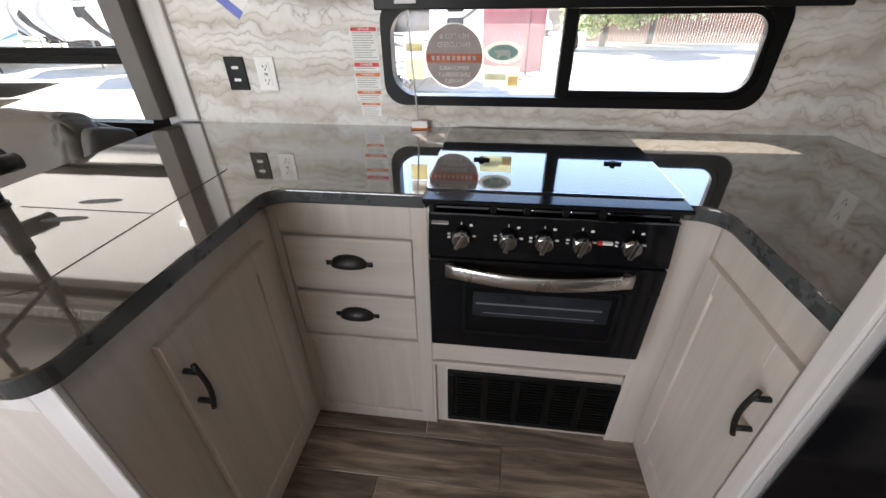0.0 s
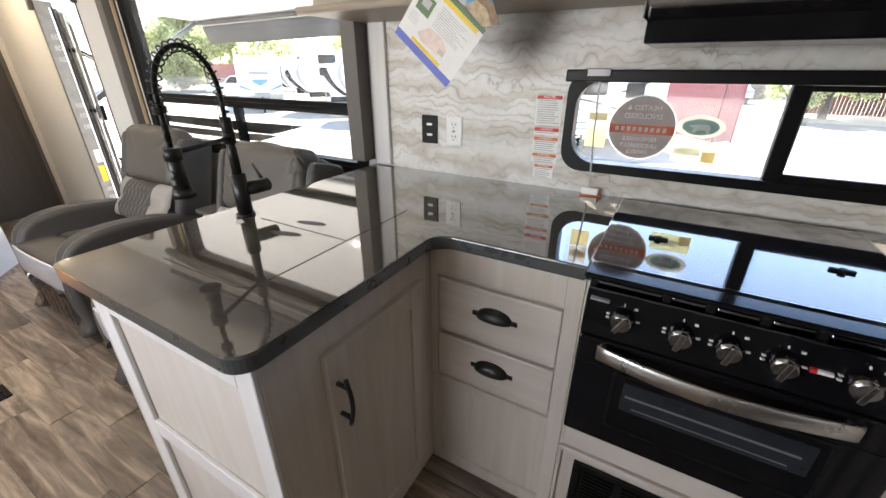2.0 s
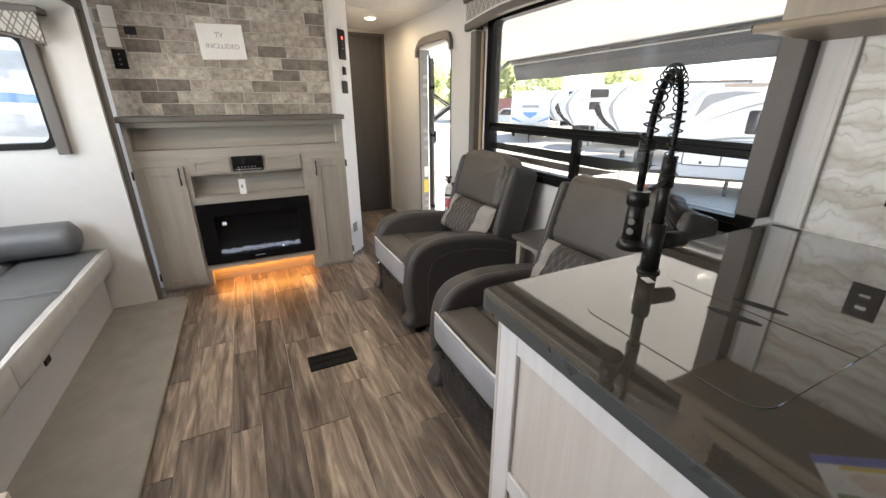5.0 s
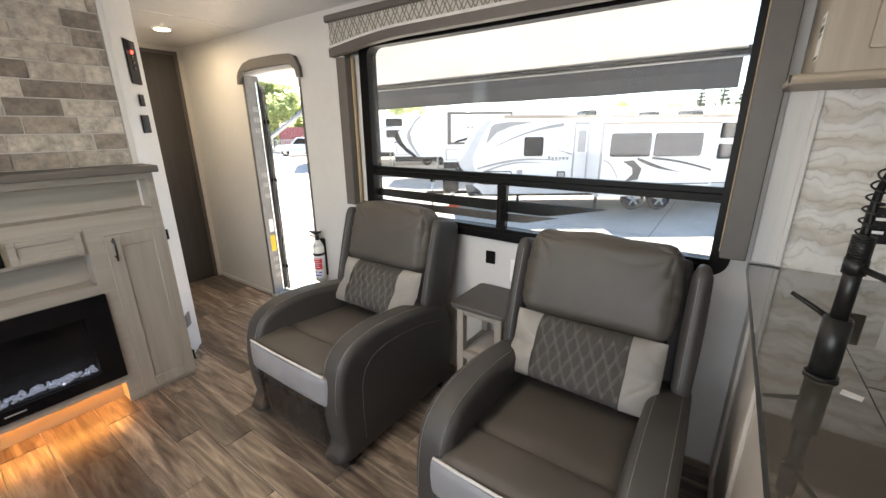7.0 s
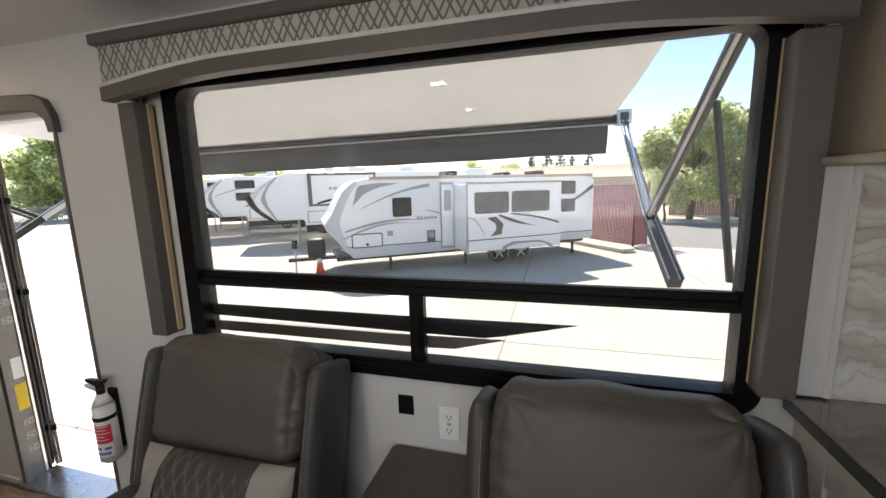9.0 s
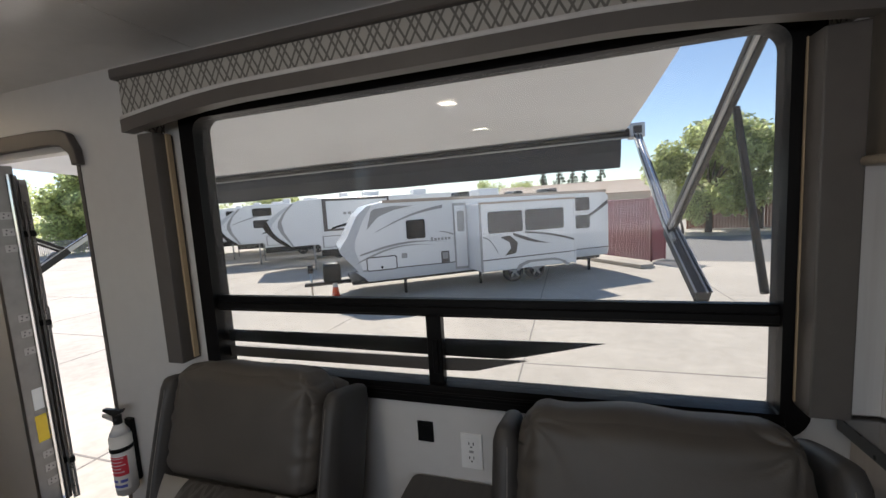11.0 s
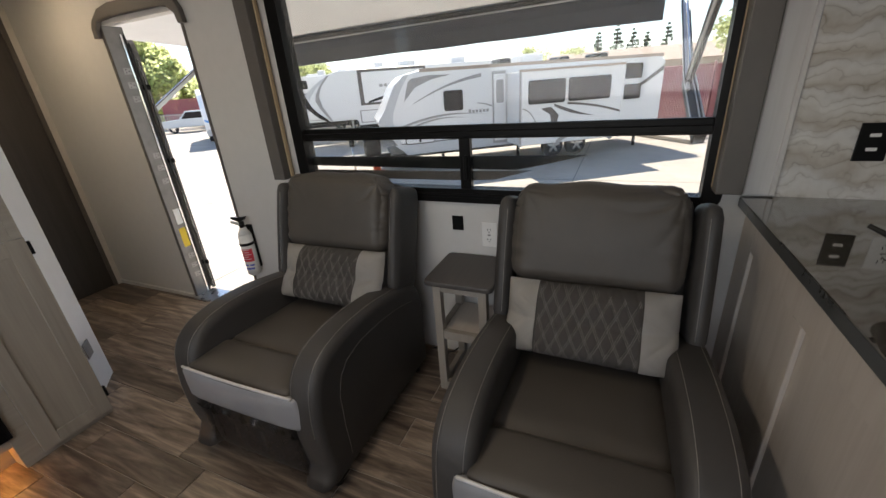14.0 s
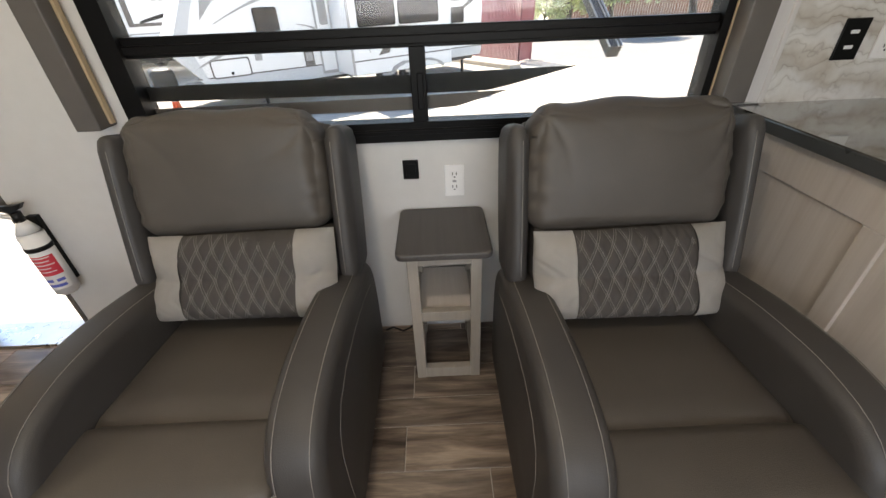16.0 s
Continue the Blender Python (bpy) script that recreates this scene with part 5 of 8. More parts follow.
sign = thing("tv_sign", (-3.83, -0.08, 1.6), "white paper sign taped to the brick wall", "sign")
box("paper", (-3.836, -0.215, 1.600), (-3.8345, 0.060, 1.815), M_PAPER, sign, 0, m=Matrix.Translation((0, -0.078, 1.7)) @ Matrix.Rotation(radians(2.0), 4, "X") @ Matrix.Translation((0, 0.078, -1.7)))
words("lettering", "TV", 0.042, (-3.834, -0.090, 1.748), (92, 0, 90), M_GREYPRINT, sign)
words("lettering", "INCLUDED", 0.042, (-3.834, -0.075, 1.680), (92, 0, 90), M_GREYPRINT, sign)


def wall_plate(name, label, category, axis, face, out, u, z, w=0.072, h=0.114, material=None, kind="usb"):
    p = thing(name, (face, u, z) if axis == 0 else (u, face, z), label, category)

    def b(nm, u0, u1, z0, z1, t0, t1, mat, bev=0.001):
        f0, f1 = sorted((face + out * t0, face + out * t1))
        lo, hi = ((f0, u0, z0), (f1, u1, z1)) if axis == 0 else ((u0, f0, z0), (u1, f1, z1))
        return box(nm, lo, hi, mat, p, bev)
    pl = b("plate", u - w / 2, u + w / 2, z - h / 2, z + h / 2, 0.0005, 0.006, material, 0.002)
    if kind == "usb":
        for dz in (0.021, -0.021):
            b("port", u - 0.013, u + 0.013, z + dz - 0.005, z + dz + 0.005, 0.0055, 0.0072, M_WHITEPL)
    elif kind == "duplex":
        for dz in (0.024, -0.024):
            b("socket", u - 0.017, u + 0.017, z + dz - 0.016, z + dz + 0.016, 0.0055, 0.0078, material, 0.003)
            for du in (-0.007, 0.007):
                b("slot", u + du - 0.0014, u + du + 0.0014, z + dz - 0.002, z + dz + 0.008, 0.0076, 0.0082, M_BLACK, 0)
            b("ground_hole", u - 0.0025, u + 0.0025, z + dz - 0.011, z + dz - 0.006, 0.0076, 0.0082, M_BLACK, 0)
        b("test_button", u - 0.007, u + 0.007, z - 0.004, z + 0.004, 0.0076, 0.0090, M_GREYPRINT if axis == 1 else material, 0.0005)
    elif kind == "switch":
        for k in (-1, 0, 1):
            b("rocker", u - 0.012, u + 0.012, z + k * 0.028 - 0.009, z + k * 0.028 + 0.009, 0.0055, 0.0095, M_BLACK, 0.002)
            b("lamp_dot", u - 0.003, u + 0.003, z + k * 0.028 - 0.003, z + k * 0.028 + 0.002, 0.0093, 0.0100, M_WHITEPL, 0)
    elif kind == "blank":
        b("inset", u - w * 0.3, u + w * 0.3, z - h * 0.3, z + h * 0.3, 0.0055, 0.0075, material, 0.002)
    return p


KF = WY0 - 0.006
wall_plate("usb_outlet", "black wall plate with two white charging ports above the worktop", "outlet", 1, KF, -1, -0.902, 1.103, 0.076, 0.114, M_BLACK, "usb")
wall_plate("wall_socket", "white double wall socket above the worktop", "outlet", 1, KF, -1, -0.785, 1.103, 0.072, 0.114, M_WHITEPL, "duplex")
wall_plate("wall_socket", "white double wall socket on the stone-print side wall", "outlet", 0, KX1 - 0.006, -1, 1.425, 1.108, 0.072, 0.114, M_WHITEPL, "duplex")
wall_plate("usb_outlet", "small black charging plate on the white wall between the chairs", "outlet", 1, WY0, -1, -2.267, 0.747, 0.055, 0.070, M_BLACK, "blank")
wall_plate("wall_socket", "white double wall socket between the chairs", "outlet", 1, WY0, -1, -2.114, 0.699, 0.070, 0.118, M_WHITEPL, "duplex")
wall_plate("thermostat", "white wall thermostat on the brick wall", "thermostat", 0, -3.845, 1, -0.677, 1.815, 0.075, 0.115, M_WHITEPL, "blank")
wall_plate("fan_control", "white fan control on the brick wall", "switch", 0, -3.845, 1, -0.677, 1.700, 0.075, 0.105, M_WHITEPL, "blank")
wall_plate("light_switch", "black triple light switch on the brick wall", "switch", 0, -3.845, 1, -0.665, 1.580, 0.072, 0.114, M_BLACK, "switch")
wall_plate("tv_socket", "small black cable socket on the brick wall", "outlet", 0, -3.845, 1, -0.577, 1.744, 0.062, 0.045, M_BLACK, "blank")
# plates on the partition's slanted end
SLANT = radians(49.6)
for nm, label, cat, dx, z, w, h, mat, kd in (
        ("control_panel", "tall black monitor panel on the slanted white wall end", "control panel", 0.0, 1.752, 0.115, 0.215, M_BLACK, "switch"),
        ("small_switch", "small dark switch on the slanted white wall end", "switch", -0.008, 1.564, 0.055, 0.060, M_BLACK, "blank"),
        ("stereo_remote_plate", "small dark control on the slanted white wall end", "switch", 0.0, 1.441, 0.090, 0.095, M_BLACK, "blank"),
        ("low_socket", "grey socket low on the slanted white wall end", "outlet", 0.012, 0.250, 0.070, 0.085, M_HINGE, "blank")):
    p = wall_plate(nm, label, cat, 0, -3.986 + dx, 1, 0.764 - dx * 0.852, z, w, h, mat, kd)
    p.rotation_euler[2] = SLANT
pd = thing("panel_display", (-3.986, 0.764, 1.77), "small red lit display on the monitor panel", "display")
words("digits", "88", 0.025, (-3.986 + 0.0095, 0.764, 1.800), (90, 0, 90), glow("red_display", (1.0, 0.06, 0.04), 1.6), pd)
pd.rotation_euler[2] = SLANT

# ---- recliners ----


def recliner(cx, dy, group, lx=0.0, hx=0.0):
    """A compact push-back recliner facing the aisle; its back stands along the window wall."""
    y0, y1 = 0.665, 1.545
    r = thing("recliner", (cx, 1.1, 0), "grey leather recliner with a quilted pale lumbar cushion and rounded arms", "recliner chair", group)
    ihalf, ohalf = 0.246, 0.352
    for sx in (-1, 1):
        a, b = sorted((cx + sx * (ihalf - 0.020), cx + sx * ohalf))
        prof = [(0.712, 0.035), (1.47, 0.035), (1.48, 0.30), (1.46, 0.440), (1.41, 0.505), (1.32, 0.542), (1.12, 0.580), (0.98, 0.592), (0.88, 0.590), (0.775, 0.566), (0.706, 0.505), (0.677, 0.390), (0.674, 0.250), (0.690, 0.130)]
        bm = bmesh.new()
        fine = []
        n = len(prof)
        for i in range(n):
            p0, p1, p2, p3 = (Vector(prof[(i + k) % n]) for k in (-1, 0, 1, 2))
            if i in (0, 1):
                fine += [tuple(p1)]
                continue
            for s in range(3):
                t = s / 3
                q = 0.5 * ((2 * p1) + (p2 - p0) * t + (2 * p0 - 5 * p1 + 4 * p2 - p3) * t * t + (3 * p1 - p0 - 3 * p2 + p3) * t ** 3)
                fine.append(tuple(q))
        add_prism(bm, fine, 0, a, b, 0.036, 5)
        arm = part("arm", bm, M_LEATHERD, r, smooth=True)
        arm.data.polygons.foreach_set("use_smooth", [True] * len(arm.data.polygons))
        # double stitch lines along the rounded top edges
        for off in (0.006, ohalf - ihalf - 0.026):
            pts = [(cx + sx * (ihalf + off), q[0], q[1] + 0.0005) for q in fine[8:-6]]
            tube("stitching", [(x, y, z - 0.0012) for x, y, z in pts], 0.0008, M_STITCH, arm, 4)
        # seam that outlines the side panel
        xs = cx + sx * (ohalf + 0.0003)
        tube("stitching", [(xs, 0.80, 0.10), (xs, 0.795, 0.26), (xs, 0.800, 0.38), (xs, 0.822, 0.442), (xs, 0.868, 0.482), (xs, 0.95, 0.502), (xs, 1.10, 0.497), (xs, 1.25, 0.472), (xs, 1.36, 0.44)], 0.0007, M_STITCH, arm, 4)
        for k, yy in ((0, 0.74), (1, 1.40)):
            cyl("foot", (cx + sx * (ohalf - 0.04), yy, 0.0), (cx + sx * (ohalf - 0.04), yy, 0.05), 0.018, M_BLACK, r, seg=12)
    # seat in two pads, and the padded footrest front
    cushion("seat_base", (cx - ihalf, 0.74, 0.10), (cx + ihalf, 1.42, 0.36), 0.02, M_LEATHERD, r, 4)
    cushion("seat_pad", (cx - ihalf + 0.003, 0.838, 0.32), (cx + ihalf - 0.003, 1.40, 0.466), 0.045, M_LEATHER, r, 12, 0.006, m=Matrix.Translation((0, 0.84, 0.46)) @ Matrix.Rotation(radians(-4.5), 4, "X") @ Matrix.Translation((0, -0.84, -0.46)))
    cushion("seat_front_pad", (cx - ihalf + 0.003, 0.672, 0.325), (cx + ihalf - 0.003, 0.856, 0.468), 0.026, M_LEATHER, r, 12, 0.010)
    cushion("footrest_front", (cx - ihalf - 0.026, 0.662, 0.305), (cx + ihalf + 0.026, 0.715, 0.446), 0.020, M_FOOTFRONT, r, 10, 0.012, label="silver-grey padded footrest front")
    tube("piping", [(cx - ihalf - 0.018 + (2 * ihalf + 0.036) * i / 16, 0.672 - 0.016 * math.sin(math.pi * i / 16), 0.449 + 0.014 * math.sin(math.pi * i / 16)) for i in range(17)], 0.005, M_PIPING, r, 8, "pale piping along the seat's front")
    cushion("lower_front", (cx - ihalf - 0.010, 0.690, 0.050), (cx + ihalf + 0.010, 0.765, 0.301), 0.016, M_LEATHERD, r, 8, 0.008)
    bm = bmesh.new()
    rnd = random.Random(int(cx * 100))
    nx, nz = 44, 12
    grid = [[bm.verts.new((cx - ihalf - 0.004 + (2 * ihalf + 0.008) * i / nx, 0.6815 - (0.030 if j >= nz - 1 else 0.008) * rnd.random() - 0.005 * math.sin(i * 0.9), 0.075 + 0.215 * j / nz)) for j in range(nz + 1)] for i in range(nx + 1)]
    for i in range(nx):
        for j in range(nz):
            bm.faces.new((grid[i][j], grid[i + 1][j], grid[i + 1][j + 1], grid[i][j + 1]))
    wrap = part("plastic_wrap", bm, M_WRAP, r, "crinkled clear plastic over the lower front")
    # back: shell with wings, head cushion, lumbar cushion, leaning back
    lean = Matrix.Translation((cx, 1.33, 0.44)) @ Matrix.Rotation(radians(-16), 4, "X") @ Matrix.Translation((-cx, -1.33, -0.44))
    cushion("back_shell", (cx - 0.290, 1.330, 0.30), (cx + 0.290, 1.428, 0.985), 0.045, M_LEATHERD, r, 10, 0.0, m=lean)
    for sx in (-1, 1):
        a, b = sorted((cx + sx * 0.285, cx + sx * 0.344))
        w = cushion("wing", (a, 1.232, 0.505), (b, 1.43, 0.965), 0.028, M_LEATHERD, r, 12, 0.006, m=lean)
        xm = (a + b) / 2 - sx * 0.008
        tube("stitching", [lean @ Vector((xm, 1.2324 - 0.006 * (1 - ((z - 0.735) / 0.23) ** 2), z)) for z in [0.545 + 0.038 * i for i in range(11)]], 0.0008, M_STITCH, w, 4)
    bm = bmesh.new()
    add_round(bm, (cx - 0.270, 1.216, 0.674), (cx + 0.270, 1.372, 1.012), 0.050, 64, 0.014, 0.0, None)
    rnd = random.Random(int(cx * 77) + 3)
    ph = [rnd.random() * 6 for _ in range(6)]
    for v in bm.verts:
        u, w = (v.co.x - cx) / 0.270, (v.co.z - 0.845) / 0.185
        edge = max(0.0, abs(u) - 0.62) / 0.38
        fold = math.sin(95 * v.co.z + 9 * u + ph[0]) * 0.5 + math.sin(150 * v.co.z - 6 * u + ph[1]) * 0.35
        v.co.y += edge * edge * fold * 0.0055
        for sx, amp in ((1, 0.017), (-1, 0.010)):
            dx, dz = (v.co.x - cx) - sx * 0.246, v.co.z - 0.982
            d = math.hypot(dx, dz)
            crease = (1 - abs(math.sin(math.atan2(dz, dx) * 3.5 + ph[4] + 9 * d))) ** 2 * math.exp(-d / 0.08) * amp * min(1.0, d / 0.015)
            v.co.y += crease
            v.co.z -= 0.4 * crease
        v.co.z += 0.004 * math.sin(7 * u + ph[2]) * max(0, w) + (0.006 * math.sin(15 * u + ph[3]) * edge if w > 0.5 else 0)
        v.co.x = cx + hx + (v.co.x - cx) * (1 - 0.035 * max(0.0, w))
        v.co = lean @ v.co
    part("head_cushion", bm, M_LEATHER, r, smooth=True)
    # lumbar cushion: pale ends, quilted middle
    def lum(x, w):
        k = abs(x) / 0.270
        return 0.072 * (1 - k ** 5) ** 0.6 * (1 - abs(w) ** 2.6) ** 0.55 + 0.058 * max(0.0, -w) ** 0.8
    nx, nz = 170, 52
    for nm, xa, xb, mat in (("pale_end", -0.268, -0.162, M_LEATHERL), ("quilted_middle", -0.162, 0.162, M_QUILT), ("pale_end", 0.162, 0.268, M_LEATHERL)):
        bm = bmesh.new()
        cols = max(8, int(nx * (xb - xa) / 0.55))
        g = []
        for i in range(cols + 1):
            x = xa + (xb - xa) * i / cols
            col = []
            for j in range(nz + 1):
                w = -1 + 2 * j / nz
                d = lum(x, w * 0.985)
                if nm == "quilted_middle":
                    du = 1 - abs(((x / 0.043 + w * 1.40) % 1.0) - 0.5) * 2
                    dv = 1 - abs(((x / 0.043 - w * 1.40) % 1.0) - 0.5) * 2
                    d += 0.0045 * min(1.0, (1 - du) * 2.2) * min(1.0, (1 - dv) * 2.2) * min(1.0, (0.162 - abs(x)) / 0.006)
                else:
                    d += 0.004 + 0.003 * math.sin(31 * x + 4 * w) - 0.0035 * max(0.0, math.sin(70 * x + 2.5 * w + 3 * math.sin(5 * w + cx))) ** 3 * (1 - w * w)
                col.append(bm.verts.new(lean @ Vector((cx + lx + x, 1.228 - d, 0.564 + 0.122 * w * (1 + 0.02 * math.sin(9 * x))))))
            g.append(col)
        for i in range(cols):
            for j in range(nz):
                bm.faces.new((g[i][j], g[i + 1][j], g[i + 1][j + 1], g[i][j + 1]))
        sol = bmesh.ops.solidify(bm, geom=list(bm.faces), thickness=0.012)
        bmesh.ops.recalc_face_normals(bm, faces=bm.faces)
        q = part(nm, bm, mat, r, "pale grey leather" if nm == "pale_end" else "diamond-quilted grey fabric", smooth=True)
        if nm == "quilted_middle":
            sb = bmesh.new()
            for sgn in (1, -1):
                for k in range(-8, 9):
                    for sep in (-0.0032, 0.0032):
                        pts = []
                        for s in range(25):
                            w = -0.98 + 1.96 * s / 24
                            x = (k + 0.5 + sgn * w * 1.40) * 0.043 + sep
                            if abs(x) < 0.160:
                                pts.append(lean @ Vector((cx + lx + x, 1.228 - lum(x, w * 0.985) - 0.0016, 0.564 + 0.122 * w)))
                        if len(pts) > 2:
                            add_tube(sb, pts, 0.0006, 4)
            part("stitching", sb, M_STITCH, q, "pale double stitching")
    cushion("lumbar_core", (cx + lx - 0.262, 1.234, 0.455), (cx + lx + 0.262, 1.345, 0.69), 0.02, M_LEATHERD, r, 4, m=lean)
    r.location.y += dy
    return r


M_WRAP = pane("clear_plastic_wrap", (0.80, 0.80, 0.82), 1.75)
recliner(-2.772, 0.0, "recliners under the wide window", 0.022)
recliner(-1.640, -0.068, "recliners under the wide window", -0.009, -0.012)

# ---- side table ----


def side_table():
    t = thing("side_table", (-2.165, 1.45, 0), "narrow side table with dark top and pale open base", "side table")
    prism("tabletop", rounded(-2.318, -2.012, 1.292, 1.608, 0.025), 2, 0.572, 0.596, M_TABLETOP, t, 0.006, 2, "dark grey-brown top")
    x0, x1, y0, y1 = -2.286, -2.044, 1.318, 1.60
    for x in (x0, x1 - 0.036):
        for y in (y0, y1 - 0.036):
            box("leg", (x, y, 0.0), (x + 0.036, y + 0.036, 0.572), M_GREYCAB, t, 0.002)
    for z in (0.535, 0.295, 0.0):
        h = 0.037 if z > 0.5 else (0.042 if z > 0.1 else 0.05)
        box("front_rail", (x0 + 0.036, y0 + 0.002, z), (x1 - 0.036, y0 + 0.030, z + h), M_GREYCAB, t, 0.002)
        for x in (x0 + 0.003, x1 - 0.031):
            box("side_rail", (x, y0 + 0.036, z), (x + 0.028, y1 - 0.036, z + h), M_GREYCAB, t, 0.002)
    box("shelf", (x0 + 0.005, y0 + 0.03, 0.312), (x1 - 0.005, y1 - 0.004, 0.330), M_CABY, t, 0.001)
    cb = thing("power_cable", (-2.4, 1.59, 0.02), "thin black cable on the floor by the wall", "cable")
    tube("cord", [(-2.43, 1.56, 0.03), (-2.40, 1.585, 0.022), (-2.36, 1.575, 0.006), (-2.33, 1.59, 0.006), (-2.30, 1.60, 0.03)], 0.004, M_BLACK, cb)
    return t


M_TABLETOP = wood("dark_grey_tabletop", (0.055, 0.049, 0.046), (0.085, 0.077, 0.072), 1, 0.5)
side_table()

# ---- sofa and dinette in the slide-out ----


def slide_sofa():
    s = thing("jackknife_sofa", (-2.6, -1.4, 0.024), "blue-grey leather sofa bed with a pale front border", "sofa")
    x0, x1 = -3.565, -1.60
    box("base", (x0 + 0.005, -1.86, 0.025), (x1, -1.005, 0.345), M_SOFABASE, s, 0.006, "pale grey base panel")
    box("outlet", (-2.66, -1.006, 0.215), (-2.605, -0.998, 0.265), M_BLACK, s, 0.002)
    n = 3
    w = (x1 - x0) / n
    for k in range(n):
        a, b = x0 + k * w, x0 + (k + 1) * w
        cushion("seat_pad", (a + 0.002, -1.34, 0.335), (b - 0.002, -0.955, 0.462), 0.03, M_SOFA, s, 8, 0.008)
        cushion("rear_pad", (a + 0.002, -1.68, 0.335), (b - 0.002, -1.345, 0.468), 0.03, M_SOFA, s, 8, 0.008)
        cushion("front_border", (a + 0.001, -0.985, 0.318), (b - 0.001, -0.925, 0.452), 0.022, M_SOFAPALE, s, 6, 0.004, label="pale leather border")
    tube("piping", [(x0 + (x1 - x0) * i / 20, -0.938, 0.452) for i in range(21)], 0.005, M_PIPING, s, 8)
    cushion("back_pad", (x0 + 0.01, -1.865, 0.40), (x1, -1.68, 0.92), 0.06, M_SOFA, s, 10, 0.02)
    for x in (x0 + 0.3, x1 - 0.3):
        bo = thing("round_bolster", (x, -1.6, 0.47), "round grey leather bolster cushion on the sofa", "cushion", "bolsters")
        if x < -3:
            bm = bmesh.new()
            add_tube(bm, [(-3.465, -1.70 + 0.68 * i / 20, 0.575) for i in range(21)], lambda k: 0.098 * min(1.0, (0.55 + min(k, 1 - k) * 9)), 20)
        else:
            bm = bmesh.new()
            add_tube(bm, [(-2.0 - 1.2 * i / 20, -1.60, 0.575) for i in range(21)], lambda k: 0.098 * min(1.0, (0.55 + min(k, 1 - k) * 9)), 20)
        bmesh.ops.recalc_face_normals(bm, faces=bm.faces)
        part("roll", bm, M_SOFA, bo, smooth=True)


M_SOFABASE = plain("pale_grey_laminate", (0.52, 0.52, 0.52), 0.45, vary=0.02)
slide_sofa()


def dinette_bench():
    b = thing("dinette_bench", (-1.25, -1.2, 0.024), "whitewashed dinette bench with dark grey cushions", "bench")
    box("base", (-1.565, -1.87, 0.025), (-0.95, -0.680, 0.462), M_CAB, b, 0.004)
    shaker("end_door", 1, -0.680, 1, -1.535, -0.98, 0.05, 0.42, M_CAB, b, rail=0.06)
    cushion("backrest", (-1.565, -1.86, 0.465), (-1.500, -0.690, 0.905), 0.02, M_LEATHERD, b, 8, 0.002)
    cushion("seat_cushion", (-1.495, -1.86, 0.463), (-0.95, -0.72, 0.565), 0.03, M_SOFA, b, 8, 0.01)
    cushion("back_cushion", (-1.495, -1.86, 0.57), (-1.40, -0.76, 0.86), 0.03, M_SOFA, b, 8, 0.01)
    for zz in (0.56, 0.80):
        cyl("snap", (-1.535, -0.692, zz), (-1.535, -0.687, zz), 0.009, M_BLACK, b, seg=12)


dinette_bench()

# small valance and boards round the end window
ev = thing("end_window_valance", (-3.56, -1.245, 1.62), "small cream hexagon-fabric valance with dark trim", "valance")
bm = bmesh.new()
low = []
for i in range(17):
    k = i / 16
    s = min(1.0, min(k, 1 - k) / 0.3)
    low.append((-1.60 + 0.70 * k, 1.605 + 0.055 * math.sin(s * math.pi / 2)))
add_prism(bm, low + [(-0.90, 1.755), (-1.60, 1.755)], 0, -3.50, -3.47)
part("fabric_face", bm, M_HEX, ev)
box("top_board", (SX0 + 0.001, -1.62, 1.756), (-3.46, -0.885, 1.785), M_TRIM, ev, 0.004)
tube("bottom_moulding", [(-3.466, y, z) for y, z in low], 0.008, M_TRIM, ev, 6)
for y in (-0.985, -1.525):
    sb = thing("end_window_board", (-3.56, y, 1.05), "grey-brown upright board beside the small window", "window trim")
    box("board", (SX0 + 0.001, y - 0.028, 1.045), (-3.535, y + 0.028, 1.64), M_TRIM, sb, 0.004)

# ---- floor register, fire extinguisher ----
rg = thing("floor_register", (-2.40, 0.21, 0), "black louvred floor register", "floor vent")
ring("rim", rounded(-2.468, -2.336, 0.083, 0.330, 0.006, 3), rounded(-2.452, -2.352, 0.099, 0.314, 0.004, 3), 2, 0.0005, 0.007, M_BLACK, rg)
box("pan", (-2.455, 0.096, 0.0004), (-2.349, 0.317, 0.0016), M_BLACK, rg, 0)
for k in range(11):
    y = 0.104 + k * 0.0192
    box("louvre", (-2.452, y, 0.001), (-2.352, y + 0.008, 0.0055), M_BLACK, rg, 0.001)
box("divider", (-2.405, 0.099, 0.001), (-2.399, 0.314, 0.0062), M_BLACK, rg, 0)

fe = thing("fire_extinguisher", (-3.66, 1.56, 0.30), "small white and red fire extinguisher hung on the wall", "fire extinguisher")
ex, ey = -3.655, 1.560
cyl("bottle", (ex, ey, 0.325), (ex, ey, 0.60), 0.040, M_WHITEPL, fe, seg=24, bevel=0.012)
cyl("shoulder", (ex, ey, 0.598), (ex, ey, 0.640), 0.036, M_WHITEPL, fe, r2=0.016, seg=24)
arc = [radians(195 + 8 * k) for k in range(20)]


def bottle_label(name, z0, z1, mat, label=""):
    ring_o = [(ex + 0.0408 * math.cos(a), ey + 0.0408 * math.sin(a)) for a in arc]
    ring_i = [(ex + 0.0396 * math.cos(a), ey + 0.0396 * math.sin(a)) for a in reversed(arc)]
    return prism(name, ring_o + ring_i, 2, z0, z1, mat, fe, label=label)


